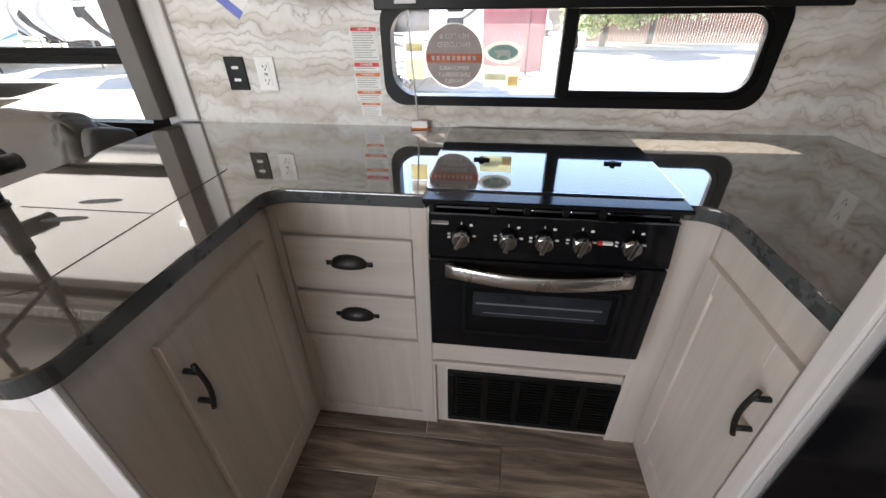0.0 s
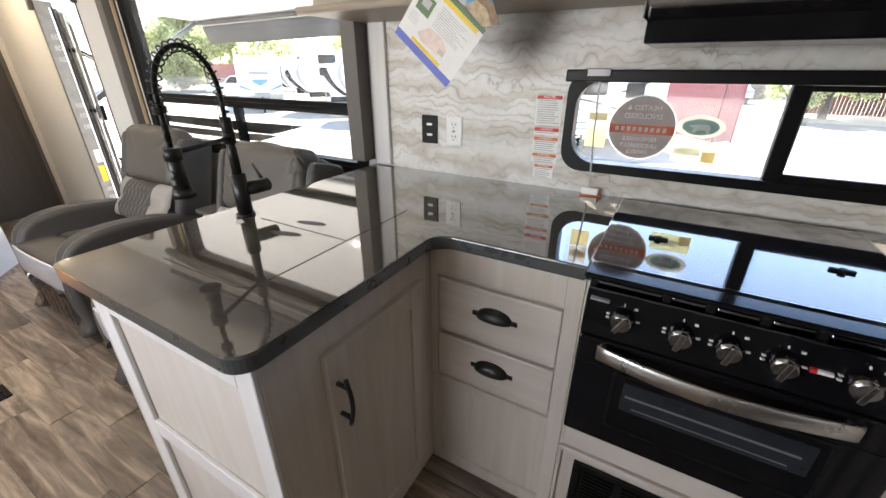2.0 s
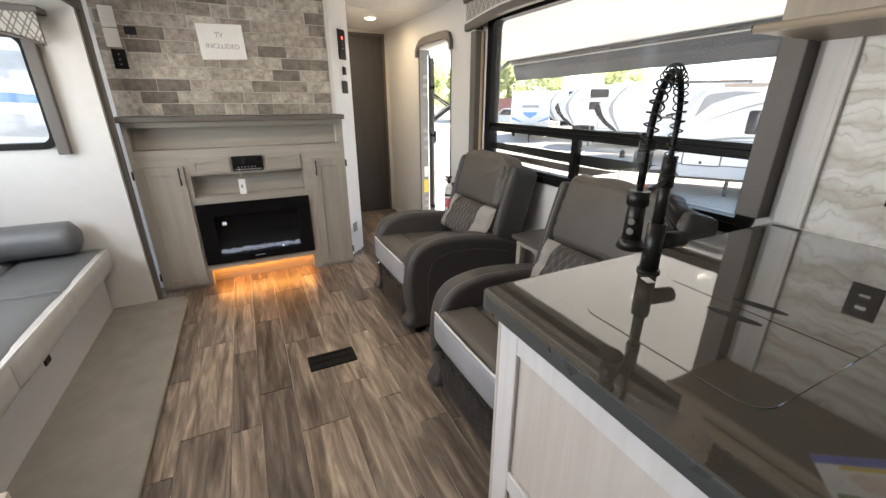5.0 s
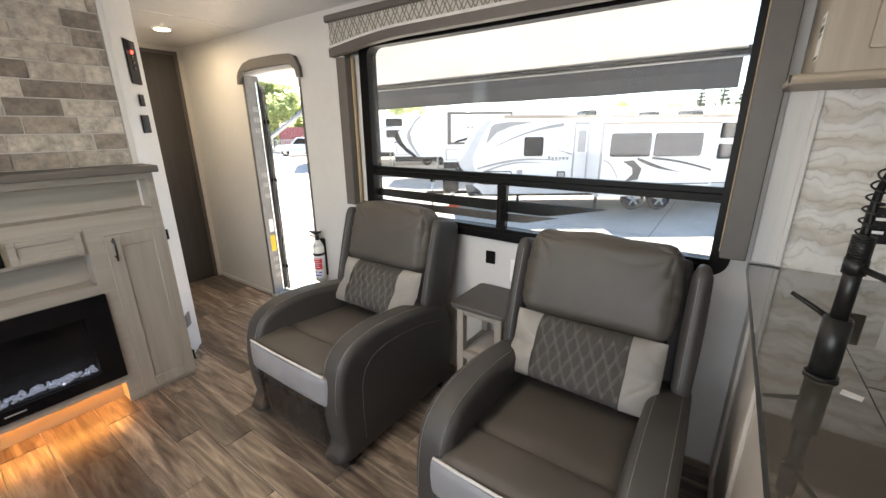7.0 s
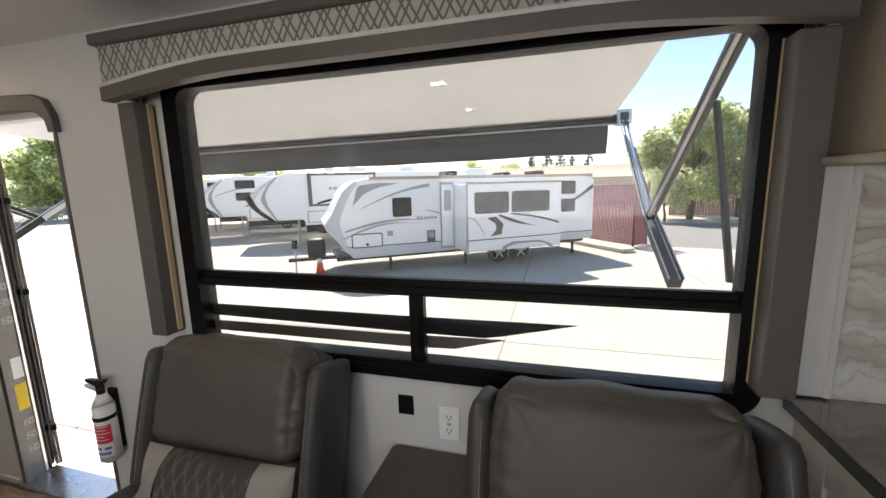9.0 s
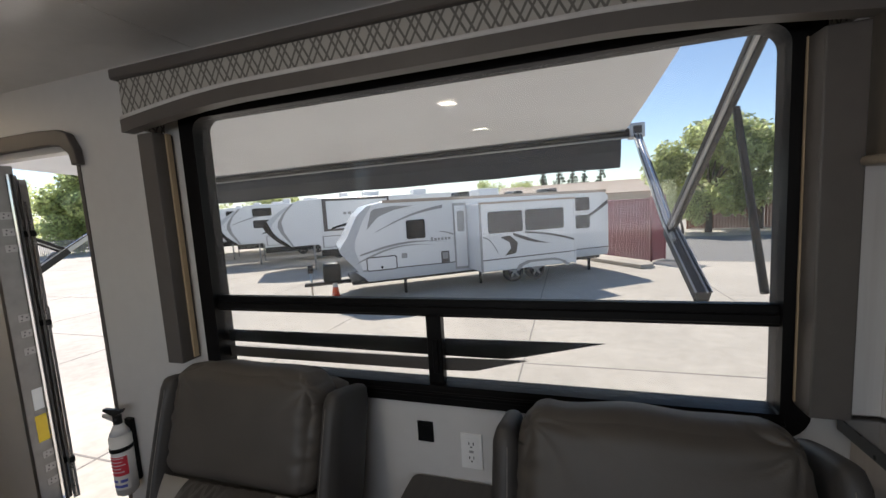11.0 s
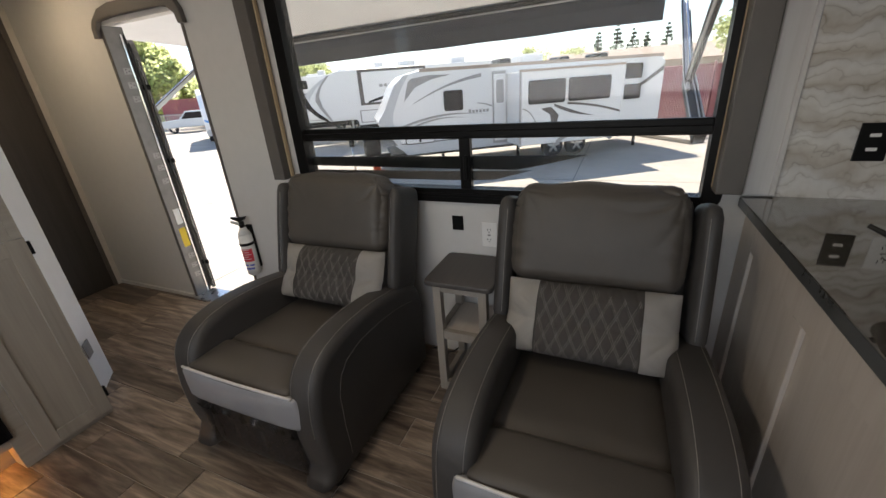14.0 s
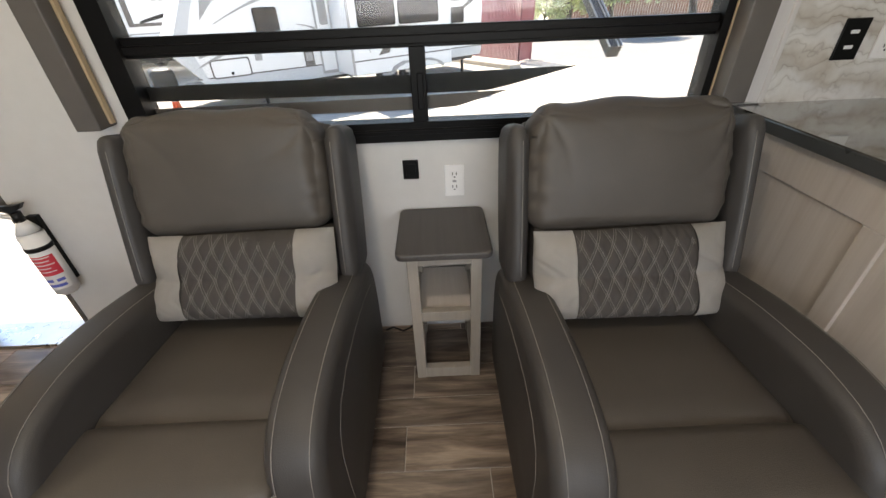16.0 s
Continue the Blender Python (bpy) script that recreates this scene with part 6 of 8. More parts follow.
red = bottle_label("label_band", 0.425, 0.508, M_LABELRED, "red instruction label")
low = bottle_label("lower_label", 0.362, 0.4245, M_PAPER, "white lower label with blue symbols")
for z, a0, a1, mat, own in ((0.500, 200, 330, M_PAPER, red), (0.485, 240, 320, M_PAPER, red), (0.470, 235, 335, M_PAPER, red), (0.455, 240, 310, M_PAPER, red), (0.440, 235, 325, M_PAPER, red), (0.395, 250, 285, M_BLUEPRINT, low), (0.395, 300, 335, M_BLUEPRINT, low), (0.372, 250, 330, M_BLUEPRINT, low)):
    ts = [radians(a0 + (a1 - a0) * k / 8) for k in range(9)]
    prism("print", [(ex + 0.0412 * math.cos(a), ey + 0.0412 * math.sin(a)) for a in ts] + [(ex + 0.0404 * math.cos(a), ey + 0.0404 * math.sin(a)) for a in reversed(ts)], 2, z, z + (0.0035 if own is red else 0.012), mat, own)
cyl("strap", (ex, ey, 0.528), (ex, ey, 0.545), 0.0425, M_BLACK, fe, seg=24)
cyl("valve", (ex, ey, 0.640), (ex, ey, 0.675), 0.016, M_BLACKMETAL, fe, seg=14)
prism("lever", [(ex - 0.075, 0.690), (ex - 0.01, 0.672), (ex + 0.03, 0.690), (ex + 0.05, 0.712), (ex + 0.02, 0.704), (ex - 0.07, 0.700)], 1, ey - 0.009, ey + 0.009, M_BLACKMETAL, fe, 0.002)
prism("nozzle", [(ex - 0.085, 0.660), (ex - 0.01, 0.646), (ex - 0.01, 0.662), (ex - 0.085, 0.674)], 1, ey - 0.007, ey + 0.007, M_PIPING, fe, 0.002)
box("bracket", (ex - 0.02, ey + 0.036, 0.36), (ex + 0.02, WY0 - 0.001, 0.64), M_BLACK, fe, 0.002)

# ---- outside ----
GZ = -1.10


def concrete(name, c, scale=0.35):
    k = N(name)
    v = k.coords()
    f = k.noise(v, scale, 6.0, 0.6)
    g = k.noise(v, 6.0, 5.0, 0.6)
    a = k.ramp(f, ((0.3, shade(c, 0.84)), (0.7, shade(c, 1.08))))
    b = k.ramp(g, ((0.35, (0.9, 0.9, 0.9)), (0.65, (1.05, 1.05, 1.05))))
    k.base(k.mix(1.0, a, b, "MULTIPLY"))
    k.rough(0.9)
    k.bump(k.noise(v, 90.0, 3.0), 0.2, 0.004)
    return k.m



def awning_cloth(name, c):
    """Coated fabric that lets a little sun through."""
    k = N(name)
    f = k.noise(k.coords(), 1.2, 4.0)
    col = k.ramp(f, ((0.3, shade(c, 0.96)), (0.7, shade(c, 1.03))))
    k.base(col)
    k.rough(0.8)
    tl = k.n("BsdfTranslucent")
    mx = k.n("MixShader")
    mx.inputs[0].default_value = 0.155
    k.l(col, tl.inputs[0])
    k.l(k.b.outputs[0], mx.inputs[1])
    k.l(tl.outputs[0], mx.inputs[2])
    k.l(mx.outputs[0], k.t.nodes["Material Output"].inputs["Surface"])
    return k.m


M_CONCRETE = concrete("pale_concrete", (0.44, 0.40, 0.34))
M_ASPHALT = concrete("grey_road", (0.20, 0.195, 0.185), 0.2)
M_JOINT = plain("concrete_joint", (0.20, 0.18, 0.16), 0.9)
M_GELCOAT = plain("white_gelcoat", (0.84, 0.84, 0.83), 0.25, vary=0.02, bump=0, coat=0.3)
M_GREYGEL = plain("darker_grey_gelcoat", (0.36, 0.35, 0.34), 0.3, vary=0.03, bump=0)
M_BROWNDECAL = plain("brown_vinyl_stripe", (0.10, 0.085, 0.075), 0.4)
M_GREYDECAL = plain("grey_vinyl_stripe", (0.33, 0.32, 0.31), 0.4)
M_RVGLASS = plain("dark_coach_window", (0.010, 0.010, 0.012), 0.05, bump=0, spec=0.2)
M_PALEGREY = plain("pale_grey_vinyl", (0.55, 0.56, 0.57), 0.4)
M_TYRE = plain("tyre_rubber", (0.02, 0.02, 0.02), 0.8)
M_AWNING = awning_cloth("grey_awning_fabric", (0.78, 0.755, 0.715))
M_AWNDARK = plain("charcoal_awning_valance", (0.034, 0.040, 0.050), 0.38, spec=0.6)
M_REDFENCE = plain("maroon_slat_fence", (0.30, 0.080, 0.090), 0.6, vary=0.12)
M_WOODFENCE = wood("redwood_fence", (0.16, 0.06, 0.035), (0.26, 0.11, 0.06), 2, 0.8)
M_ROOF = plain("tan_shingle_roof", (0.36, 0.29, 0.23), 0.9, vary=0.15, scale=6)
M_STUCCO = plain("tan_stucco", (0.42, 0.33, 0.26), 0.9, vary=0.06, scale=4)
M_BARK = plain("tree_bark", (0.10, 0.075, 0.055), 0.9, vary=0.2)
M_CARPAINT = plain("silver_blue_car_paint", (0.50, 0.53, 0.55), 0.3, coat=0.5)


def leaf_mat(name, c):
    """Leaves that let some light through, each its own shade."""
    k = N(name)
    g = k.n("NewGeometry")
    k.base(k.ramp(g.outputs["Random Per Island"], ((0.0, shade(c, 0.55)), (0.5, c), (1.0, shade(c, 1.6)))))
    k.rough(0.6)
    tl = k.n("BsdfTranslucent")
    mx = k.n("MixShader")
    mx.inputs[0].default_value = 0.68
    out = k.t.nodes["Material Output"]
    k.l(k.ramp(g.outputs["Random Per Island"], ((0.0, shade(c, 0.7)), (1.0, shade(c, 1.7)))), tl.inputs[0])
    k.l(k.b.outputs[0], mx.inputs[1])
    k.l(tl.outputs[0], mx.inputs[2])
    k.l(mx.outputs[0], out.inputs["Surface"])
    return k.m


# leaf colour lifted past natural green to carry sun and haze
M_LEAF = leaf_mat("sunlit_leaves", (0.46, 0.50, 0.25))
M_ARMMETAL = plain("brushed_arm_metal", (0.42, 0.43, 0.44), 0.32, metal=0.75, vary=0.08)
# needle colour paled a little for distance haze
M_LEAFD = leaf_mat("hazed_conifer_needles", (0.060, 0.085, 0.055))

ground = tagged(box("ground", (-900, 1.0, GZ - 0.3), (900, 1500, GZ), M_CONCRETE, None, 0), "pale concrete lot that reaches the horizon", "ground", "", "structure")
tagged(box("ground_behind", (-900, -900, GZ - 0.3), (900, 0.999, GZ), M_CONCRETE, None, 0), "pale concrete behind the trailer", "ground", "", "structure")
tagged(prism("road", [(1.2, 17.3), (60, 6.0), (60, 24.0), (1.4, 26.2)], 2, GZ + 0.002, GZ + 0.006, M_ASPHALT), "grey street beyond the lot", "road", "", "structure")
jb = []
for x in (-20, -15.6, -11.2, -6.9, -2.55, 1.8):
    jb.append(((x - 0.012, 2.0, GZ), (x + 0.012, 40, GZ + 0.003)))
for y in (3.2, 6.62, 10.1, 16.5, 21):
    jb.append(((-40, y - 0.012, GZ), (1.8, y + 0.012, GZ + 0.003)))
tagged(boxes("pavement_joint", jb, M_JOINT, None, 0), "thin dark joints between the concrete slabs", "pavement", "", "structure")

# outside face of the trailer: skirt below the floor
tagged(box("wall_trailer_skirt", (-6.8, 1.0, -0.55), (3.0, WY1 + 0.004, -0.065), M_GELCOAT, None, 0), "white outer skirt of the trailer below its floor", "wall", "", "structure")
tagged(box("roof", (-6.8, -2.0, CZ + 0.052), (3.0, WY1 + 0.01, CZ + 0.16), M_GELCOAT, None, 0), "flat white roof of the trailer", "roof", "", "structure")


def awning():
    a = thing("patio_awning", (-4.0, 1.70, 2.16), "extended pale grey patio awning with a dark roller and folding arms", "awning")
    x0, x1 = -6.62, -1.33
    ya, za, yb, zb = WY1 + 0.02, 2.15, 4.24, 2.015
    bm = bmesh.new()
    n = 14
    rows = [[bm.verts.new((x, ya + (yb - ya) * i / n, za + (zb - za) * i / n - 0.02 * math.sin(math.pi * i / n))) for x in (x0, x1)] for i in range(n + 1)]
    for i, row in enumerate(rows):
        row[0].co.z -= 0.05 * i / n
    for p, q in zip(rows, rows[1:]):
        bm.faces.new((p[0], p[1], q[1], q[0]))
    bmesh.ops.solidify(bm, geom=list(bm.faces), thickness=0.004)
    part("fabric", bm, M_AWNING, a, smooth=True)
    cyl("roller", (x0, yb + 0.03, zb - 0.06), (x1 + 0.06, yb + 0.03, zb - 0.01), 0.045, M_BLACKMETAL, a, seg=20)
    strip_a, strip_b = Vector((x0, yb - 0.012, zb - 0.112)), Vector((x1 + 0.05, yb - 0.012, zb - 0.052))
    tube("roller_rail", [strip_a, strip_b], 0.009, M_ARMMETAL, a)
    bm = bmesh.new()
    cols = []
    for i in range(41):
        u = i / 40
        x, top, low = x0 + (x1 - 0.02 - x0) * u, zb - 0.05 + 0.05 * u, 1.665 + 0.06 * u
        sag = 0.006 * math.sin(9 * u) * math.sin(23 * u)
        cols.append([bm.verts.new((x, yb + 0.055 + dy, top + (low - top) * f + sag * f)) for f, dy in ((0, 0.0), (0.30, -0.004), (0.52, 0.010), (0.60, 0.022), (0.97, 0.075), (1.0, 0.070))])
    for p, q in zip(cols, cols[1:]):
        for k in range(5):
            bm.faces.new((p[k], p[k + 1], q[k + 1], q[k]))
    bmesh.ops.solidify(bm, geom=list(bm.faces), thickness=0.003)
    part("valance", bm, M_AWNDARK, a, "dark hanging valance")
    for ax in (-6.64, -1.235):
        def strut(nm, p, q, w, mat):
            p, q = Vector(p), Vector(q)
            d = (q - p)
            m = Matrix.Translation((p + q) / 2) @ d.to_track_quat("Z", "X").to_matrix().to_4x4()
            return box(nm, (-w / 2, -w / 2, -d.length / 2), (w / 2, w / 2, d.length / 2), mat, a, 0.006, m=m)
        def flange(p, q, dx, up, w, mat, nm="channel_edge"):
            # lies proud of the face that looks back to the trailer
            d = (Vector(q) - Vector(p)).normalized()
            n = Vector((0, -abs(d.z), -abs(d.y) if d.y * d.z < 0 else abs(d.y))) * up
            p, q = Vector(p) + n + Vector((dx, 0, 0)), Vector(q) + n + Vector((dx, 0, 0))
            strut(nm, p, q, w, mat)
        oa, ob = (ax, 4.27, 1.99), (ax, 3.10, 1.262)
        strut("outer_arm", oa, ob, 0.050, M_ARMMETAL)
        for dx in (-0.024, 0.024):
            flange(oa, ob, dx, 0.024, 0.010, M_BLACKMETAL)
        flange(oa, ob, 0.004, 0.024, 0.016, M_CHROME, "gas_cylinder")
        la, lb = (ax, 3.10, 1.262), (ax + 0.04, 2.62, 0.965)
        strut("lower_arm", la, lb, 0.066, M_BLACKMETAL)
        for dx in (-0.034, 0.034, 0.014):
            flange(la, lb, dx, 0.034, 0.009, M_ARMMETAL)
        strut("latch", (ax - 0.012, 3.00, 1.250), (ax - 0.012, 2.94, 1.213), 0.022, M_ARMMETAL)
        strut("inner_arm", (ax, 3.08, 1.26), (ax - 0.02, 1.72, 2.05), 0.036, M_ARMMETAL)
        flange((ax, 3.06, 1.255), (ax - 0.02, 1.72, 2.045), 0.006, 0.010, 0.022, M_BLACKMETAL, "channel")
        face = 0.005 if ax < -4 else -0.005
        strut("arm_face", (ax + face, 3.08, 1.270), (ax - 0.02 + face, 1.72, 2.060), 0.034, M_BLACKMETAL)
        strut("gas_strut", (ax, 2.15, 1.76), (ax, 1.90, 1.15), 0.022, M_BLACKMETAL)
        box("arm_head", (ax - 0.06, 4.20, 1.955), (ax + 0.06, 4.36, 2.075), M_ARMMETAL, a, 0.012)
        box("cap", (ax - 0.034, 4.196, 1.985), (ax + 0.034, 4.202, 2.050), M_BLACKMETAL, a, 0.002)
    return a


awning()


def frame_at(x, y, deg):
    return Matrix.Translation((x, y, GZ)) @ Matrix.Rotation(radians(deg), 4, "Z")


def wheel(parent, m, s, w=0.0):
    """A trailer wheel at s metres along the side, tyre and spoked rim."""
    c = m @ Vector((s, 0.10, 0.345))
    ax = (m.to_3x3() @ Vector((0, 1, 0))).normalized()
    t = cyl("wheel", c - ax * 0.0, c + ax * 0.20, 0.345, M_TYRE, parent, seg=28, bevel=0.03)
    rim = cyl("rim", c - ax * 0.012, c + ax * 0.02, 0.235, M_BLACKGLOSS, t, seg=24)
    bm = bmesh.new()
    for k in range(5):
        a = 2 * math.pi * k / 5
        mm = Matrix.Translation(c - ax * 0.022) @ m.to_3x3().to_4x4() @ Matrix.Rotation(a, 4, "Y")
        add_box(bm, (-0.035, -0.006, 0.02), (0.035, 0.006, 0.215), 0.004, 1, m=mm)
    add_cyl(bm, c - ax * 0.03, c - ax * 0.01, 0.055, None, 14)
    part("spokes", bm, M_CHROME, t)
    return t


def coach(name, m, length, profile, top, bottom, label, depth=2.45):
    """A trailer: side outline extruded across its width. m places the near side's foot; s runs from nose to tail."""
    c = thing(name, (m @ Vector((length / 2, depth / 2, 0))), label, "trailer", "parked trailers")
    bm = bmesh.new()
    add_prism(bm, profile, 1, 0.0, depth, 0.05, 2)
    bmesh.ops.transform(bm, matrix=m, verts=bm.verts)
    part("body", bm, M_GELCOAT, c)
    return c


def flat(name, outline, m, off, material, parent, thick=0.008, label=""):
    """A plate on a coach's near side."""
    bm = bmesh.new()
    add_prism(bm, outline, 1, -off - thick, -off)
    bmesh.ops.transform(bm, matrix=m, verts=bm.verts)
    return part(name, bm, material, parent, label)


def swoosh(a, b, bend, w0, w1, n=12):
    """A tapering curved stripe from a to b."""
    up, lo = [], []
    for i in range(n + 1):
        k = i / n
        x = a[0] + (b[0] - a[0]) * k
        z = a[1] + (b[1] - a[1]) * k + bend * math.sin(math.pi * k)
        w = (w0 + (w1 - w0) * k) * (0.15 + 0.85 * math.sin(math.pi * (0.12 + 0.88 * k)) if w1 < w0 else 1)
        up.append((x, z + w / 2))
        lo.append((x, z - w / 2))
    return lo + up[::-1]


def near_trailer():
    ANG = 35.0
    m = frame_at(-7.96, 10.07, ANG)
    L, T, B, SD = 9.15, 2.83, 0.52, 1.02
    prof = [(0.75, B), (L - 0.05, B + 0.04), (L, B + 0.2), (L, T - 0.22), (L - 0.2, T - 0.03), (1.9, T), (1.25, T - 0.02), (0.85, T - 0.12), (0.55, T - 0.38), (0.22, T - 1.0), (0.0, T - 1.30), (0.02, T - 1.42)]
    c = coach("travel_trailer", m, L, prof, T, B, "white travel trailer with brown swoosh stripes and an open slide-out")
    flat("roof_rail", [(1.3, T - 0.07), (L - 0.1, T - 0.10), (L - 0.1, T - 0.01), (1.3, T + 0.02)], m, 0.002, M_STUCCO, c)
    flat("lower_band", [(0.78, B + 0.02), (L - 0.08, B + 0.06), (L - 0.08, B + 0.30), (0.40, B + 0.32)], m, 0.002, M_PALEGREY, c)
    flat("belt_line", [(0.40, B + 0.325), (L - 0.02, B + 0.30), (L - 0.02, B + 0.33), (0.38, B + 0.355)], m, 0.003, M_BROWNDECAL, c)
    flat("front_cap", [(0.75, B + 0.01), (0.02, T - 1.42), (0.0, T - 1.30), (0.22, T - 1.0), (0.55, T - 0.38), (0.85, T - 0.12), (1.0, T - 0.10), (0.72, T - 0.5), (0.45, T - 1.1), (0.42, T - 1.32), (0.62, B + 0.32)], m, 0.004, M_PALEGREY, c)
    flat("stripe", [(0.95, T - 0.30), (1.05, T - 0.22), (1.55, T - 0.16), (2.2, T - 0.18), (1.6, T - 0.28), (1.15, T - 0.45), (0.80, T - 0.80)], m, 0.004, M_GREYDECAL, c)
    flat("stripe", swoosh((1.05, T - 0.88), (3.1, T - 0.25), 0.10, 0.02, 0.10), m, 0.004, M_GREYDECAL, c)
    flat("stripe", swoosh((0.55, T - 1.52), (3.2, T - 1.32), 0.16, 0.10, 0.02), m, 0.004, M_GREYDECAL, c)
    flat("stripe", swoosh((0.50, T - 1.72), (2.8, T - 1.40), 0.20, 0.08, 0.015), m, 0.004, M_GREYDECAL, c)
    flat("stripe", swoosh((2.95, T - 1.0), (3.4, T - 1.12), 0.02, 0.02, 0.05), m, 0.004, M_GREYDECAL, c)

    def win(u0, u1, z0, z1, r=0.06, off=0.004, parent=c):
        w = flat("window", rounded(u0, u1, z0, z1, r), m, off, M_FRAME, parent, 0.02)
        flat("pane", rounded(u0 + 0.035, u1 - 0.035, z0 + 0.035, z1 - 0.035, r * 0.8), m, off + 0.02, M_RVGLASS, w, 0.004)
        return w
    win(1.95, 2.52, T - 1.16, T - 0.60)
    win(7.75, 8.35, T - 0.68, T - 0.24)
    win(7.75, 8.35, T - 1.28, T - 0.84)
    flat("rear_stripe", swoosh((7.3, T - 1.15), (9.1, T - 0.42), -0.14, 0.04, 0.14), m, 0.006, M_BROWNDECAL, c)
    # flat plate: the recess's shade is only its grey colour
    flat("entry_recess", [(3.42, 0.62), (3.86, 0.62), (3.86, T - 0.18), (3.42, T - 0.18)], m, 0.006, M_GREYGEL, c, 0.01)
    dd = flat("entry_door", [(3.47, 0.70), (3.83, 0.70), (3.83, T - 0.26), (3.47, T - 0.26)], m, 0.016, M_GELCOAT, c, 0.02)
    flat("door_glass", rounded(3.54, 3.77, T - 1.05, T - 0.42, 0.05), m, 0.036, M_GREYDECAL, dd, 0.004)
    bm = bmesh.new()
    add_box(bm, (3.88, -SD, 0.60), (7.03, 0.02, T - 0.26), 0.03, 2, m)
    so = part("slide_room", bm, M_GELCOAT, c)
    # nose-side edge is darker than the tail-side edge by colour alone
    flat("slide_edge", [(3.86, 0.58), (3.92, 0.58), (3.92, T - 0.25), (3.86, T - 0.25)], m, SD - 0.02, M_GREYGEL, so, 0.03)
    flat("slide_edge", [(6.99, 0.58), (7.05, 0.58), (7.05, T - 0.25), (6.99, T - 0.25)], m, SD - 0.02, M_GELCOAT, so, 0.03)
    flat("slide_top_rail", [(3.86, T - 0.27), (7.06, T - 0.27), (7.06, T - 0.21), (3.86, T - 0.21)], m, SD - 0.02, M_STUCCO, so, 0.03)
    f = SD + 0.002
    for u0, u1 in ((4.12, 5.22), (5.32, 6.62)):
        win(u0, u1, T - 1.12, T - 0.50, 0.07, f, so)
    flat("stripe", [(4.50, T - 1.25), (4.80, T - 1.22), (5.05, T - 1.45), (4.98, T - 1.75), (4.62, T - 1.80), (4.82, T - 1.60), (4.78, T - 1.42)], m, f, M_BROWNDECAL, so)
    flat("stripe", swoosh((4.90, T - 1.18), (6.2, T - 1.56), -0.05, 0.14, 0.02), m, f, M_BROWNDECAL, so)
    flat("stripe", swoosh((5.3, T - 1.16), (6.98, T - 1.50), 0.05, 0.06, 0.06), m, f, M_BROWNDECAL, so)
    flat("stripe", swoosh((3.95, T - 1.22), (4.40, T - 1.70), 0.12, 0.03, 0.06), m, f, M_GREYDECAL, so)
    flat("slide_belt", [(3.92, 0.93), (7.0, 0.95), (7.0, 0.98), (3.92, 0.96)], m, f, M_BROWNDECAL, so)
    h = flat("storage_hatch", rounded(0.72, 1.62, 0.82, 1.24, 0.07), m, 0.006, M_BROWNDECAL, c, 0.006)
    flat("hatch_panel", rounded(0.755, 1.585, 0.855, 1.205, 0.05), m, 0.012, M_GELCOAT, h, 0.005)
    flat("hatch_latch", rounded(1.13, 1.20, 0.88, 0.95, 0.02), m, 0.017, M_BLACK, h, 0.006)
    flat("inlet_cover", rounded(1.76, 1.93, 1.12, 1.27, 0.02), m, 0.006, M_GREYDECAL, c, 0.012)
    v = flat("vent_hatch", rounded(2.98, 3.24, 0.86, 1.22, 0.03), m, 0.006, M_BROWNDECAL, c, 0.012)
    flat("vent_louvre", rounded(3.02, 3.20, 0.98, 1.18, 0.02), m, 0.018, M_GREYDECAL, v, 0.004)
    for k in range(6):
        u = 2.68 + k * 0.11
        flat("name_mark", [(u, 1.56), (u + 0.075, 1.56), (u + 0.075, 1.64 + (0.03 if k == 0 else 0)), (u, 1.64 + (0.03 if k == 0 else 0))], m, 0.004, M_GREYDECAL, c, 0.004)
    for u in (5.42, 6.22):
        wheel(c, frame_at(*(m @ Vector((u, -0.12, 0))).to_2d(), ANG), 0.0)
    flat("wheel_arch", [(4.95, 0.58), (5.05, 0.72), (5.35, 0.83), (6.3, 0.82), (6.65, 0.70), (6.8, 0.58), (6.7, 0.54), (6.5, 0.70), (6.2, 0.76), (5.45, 0.76), (5.2, 0.68), (5.05, 0.54)], m, f, M_GREYDECAL, c, 0.02)
    bm = bmesh.new()
    add_box(bm, (0.3, 0.30, 0.42), (9.0, 2.15, 0.54), 0.02, 1, m)
    part("chassis", bm, M_BLACKMETAL, c)
    bm = bmesh.new()
    add_box(bm, (-1.05, 0.95, 0.40), (0.8, 1.15, 0.50), 0.01, 1, m)
    part("tongue", bm, M_BLACKMETAL, c)
    bm = bmesh.new()
    add_box(bm, (-0.50, 0.55, 0.50), (0.02, 1.35, 1.10), 0.12, 3, m)
    part("bottle_cover", bm, M_BLACK, c, "black gas bottle cover", smooth=True)
    cyl("tongue_jack", m @ Vector((-0.85, 1.05, 0.0)), m @ Vector((-0.85, 1.05, 0.95)), 0.035, M_STEEL, c)
    cyl("jack_head", m @ Vector((-0.85, 1.05, 0.80)), m @ Vector((-0.85, 1.05, 1.05)), 0.08, M_BLACK, c)
    for u in (1.9, 4.4, 8.6):
        cyl("stabiliser", m @ Vector((u, 0.4, 0.0)), m @ Vector((u, 0.4, 0.5)), 0.05, M_BLACKMETAL, c)
    for u, w, hgt in ((4.6, 0.75, 0.25), (7.2, 0.4, 0.15), (3.9, 0.4, 0.18), (5.9, 0.35, 0.12)):
        bm = bmesh.new()
        add_box(bm, (u, 0.7, T - 0.02), (u + w, 1.5, T + hgt), 0.06, 2, m)
        part("roof_unit", bm, M_WHITEPL if w > 0.5 else M_BLACK, c, smooth=False)
    return c


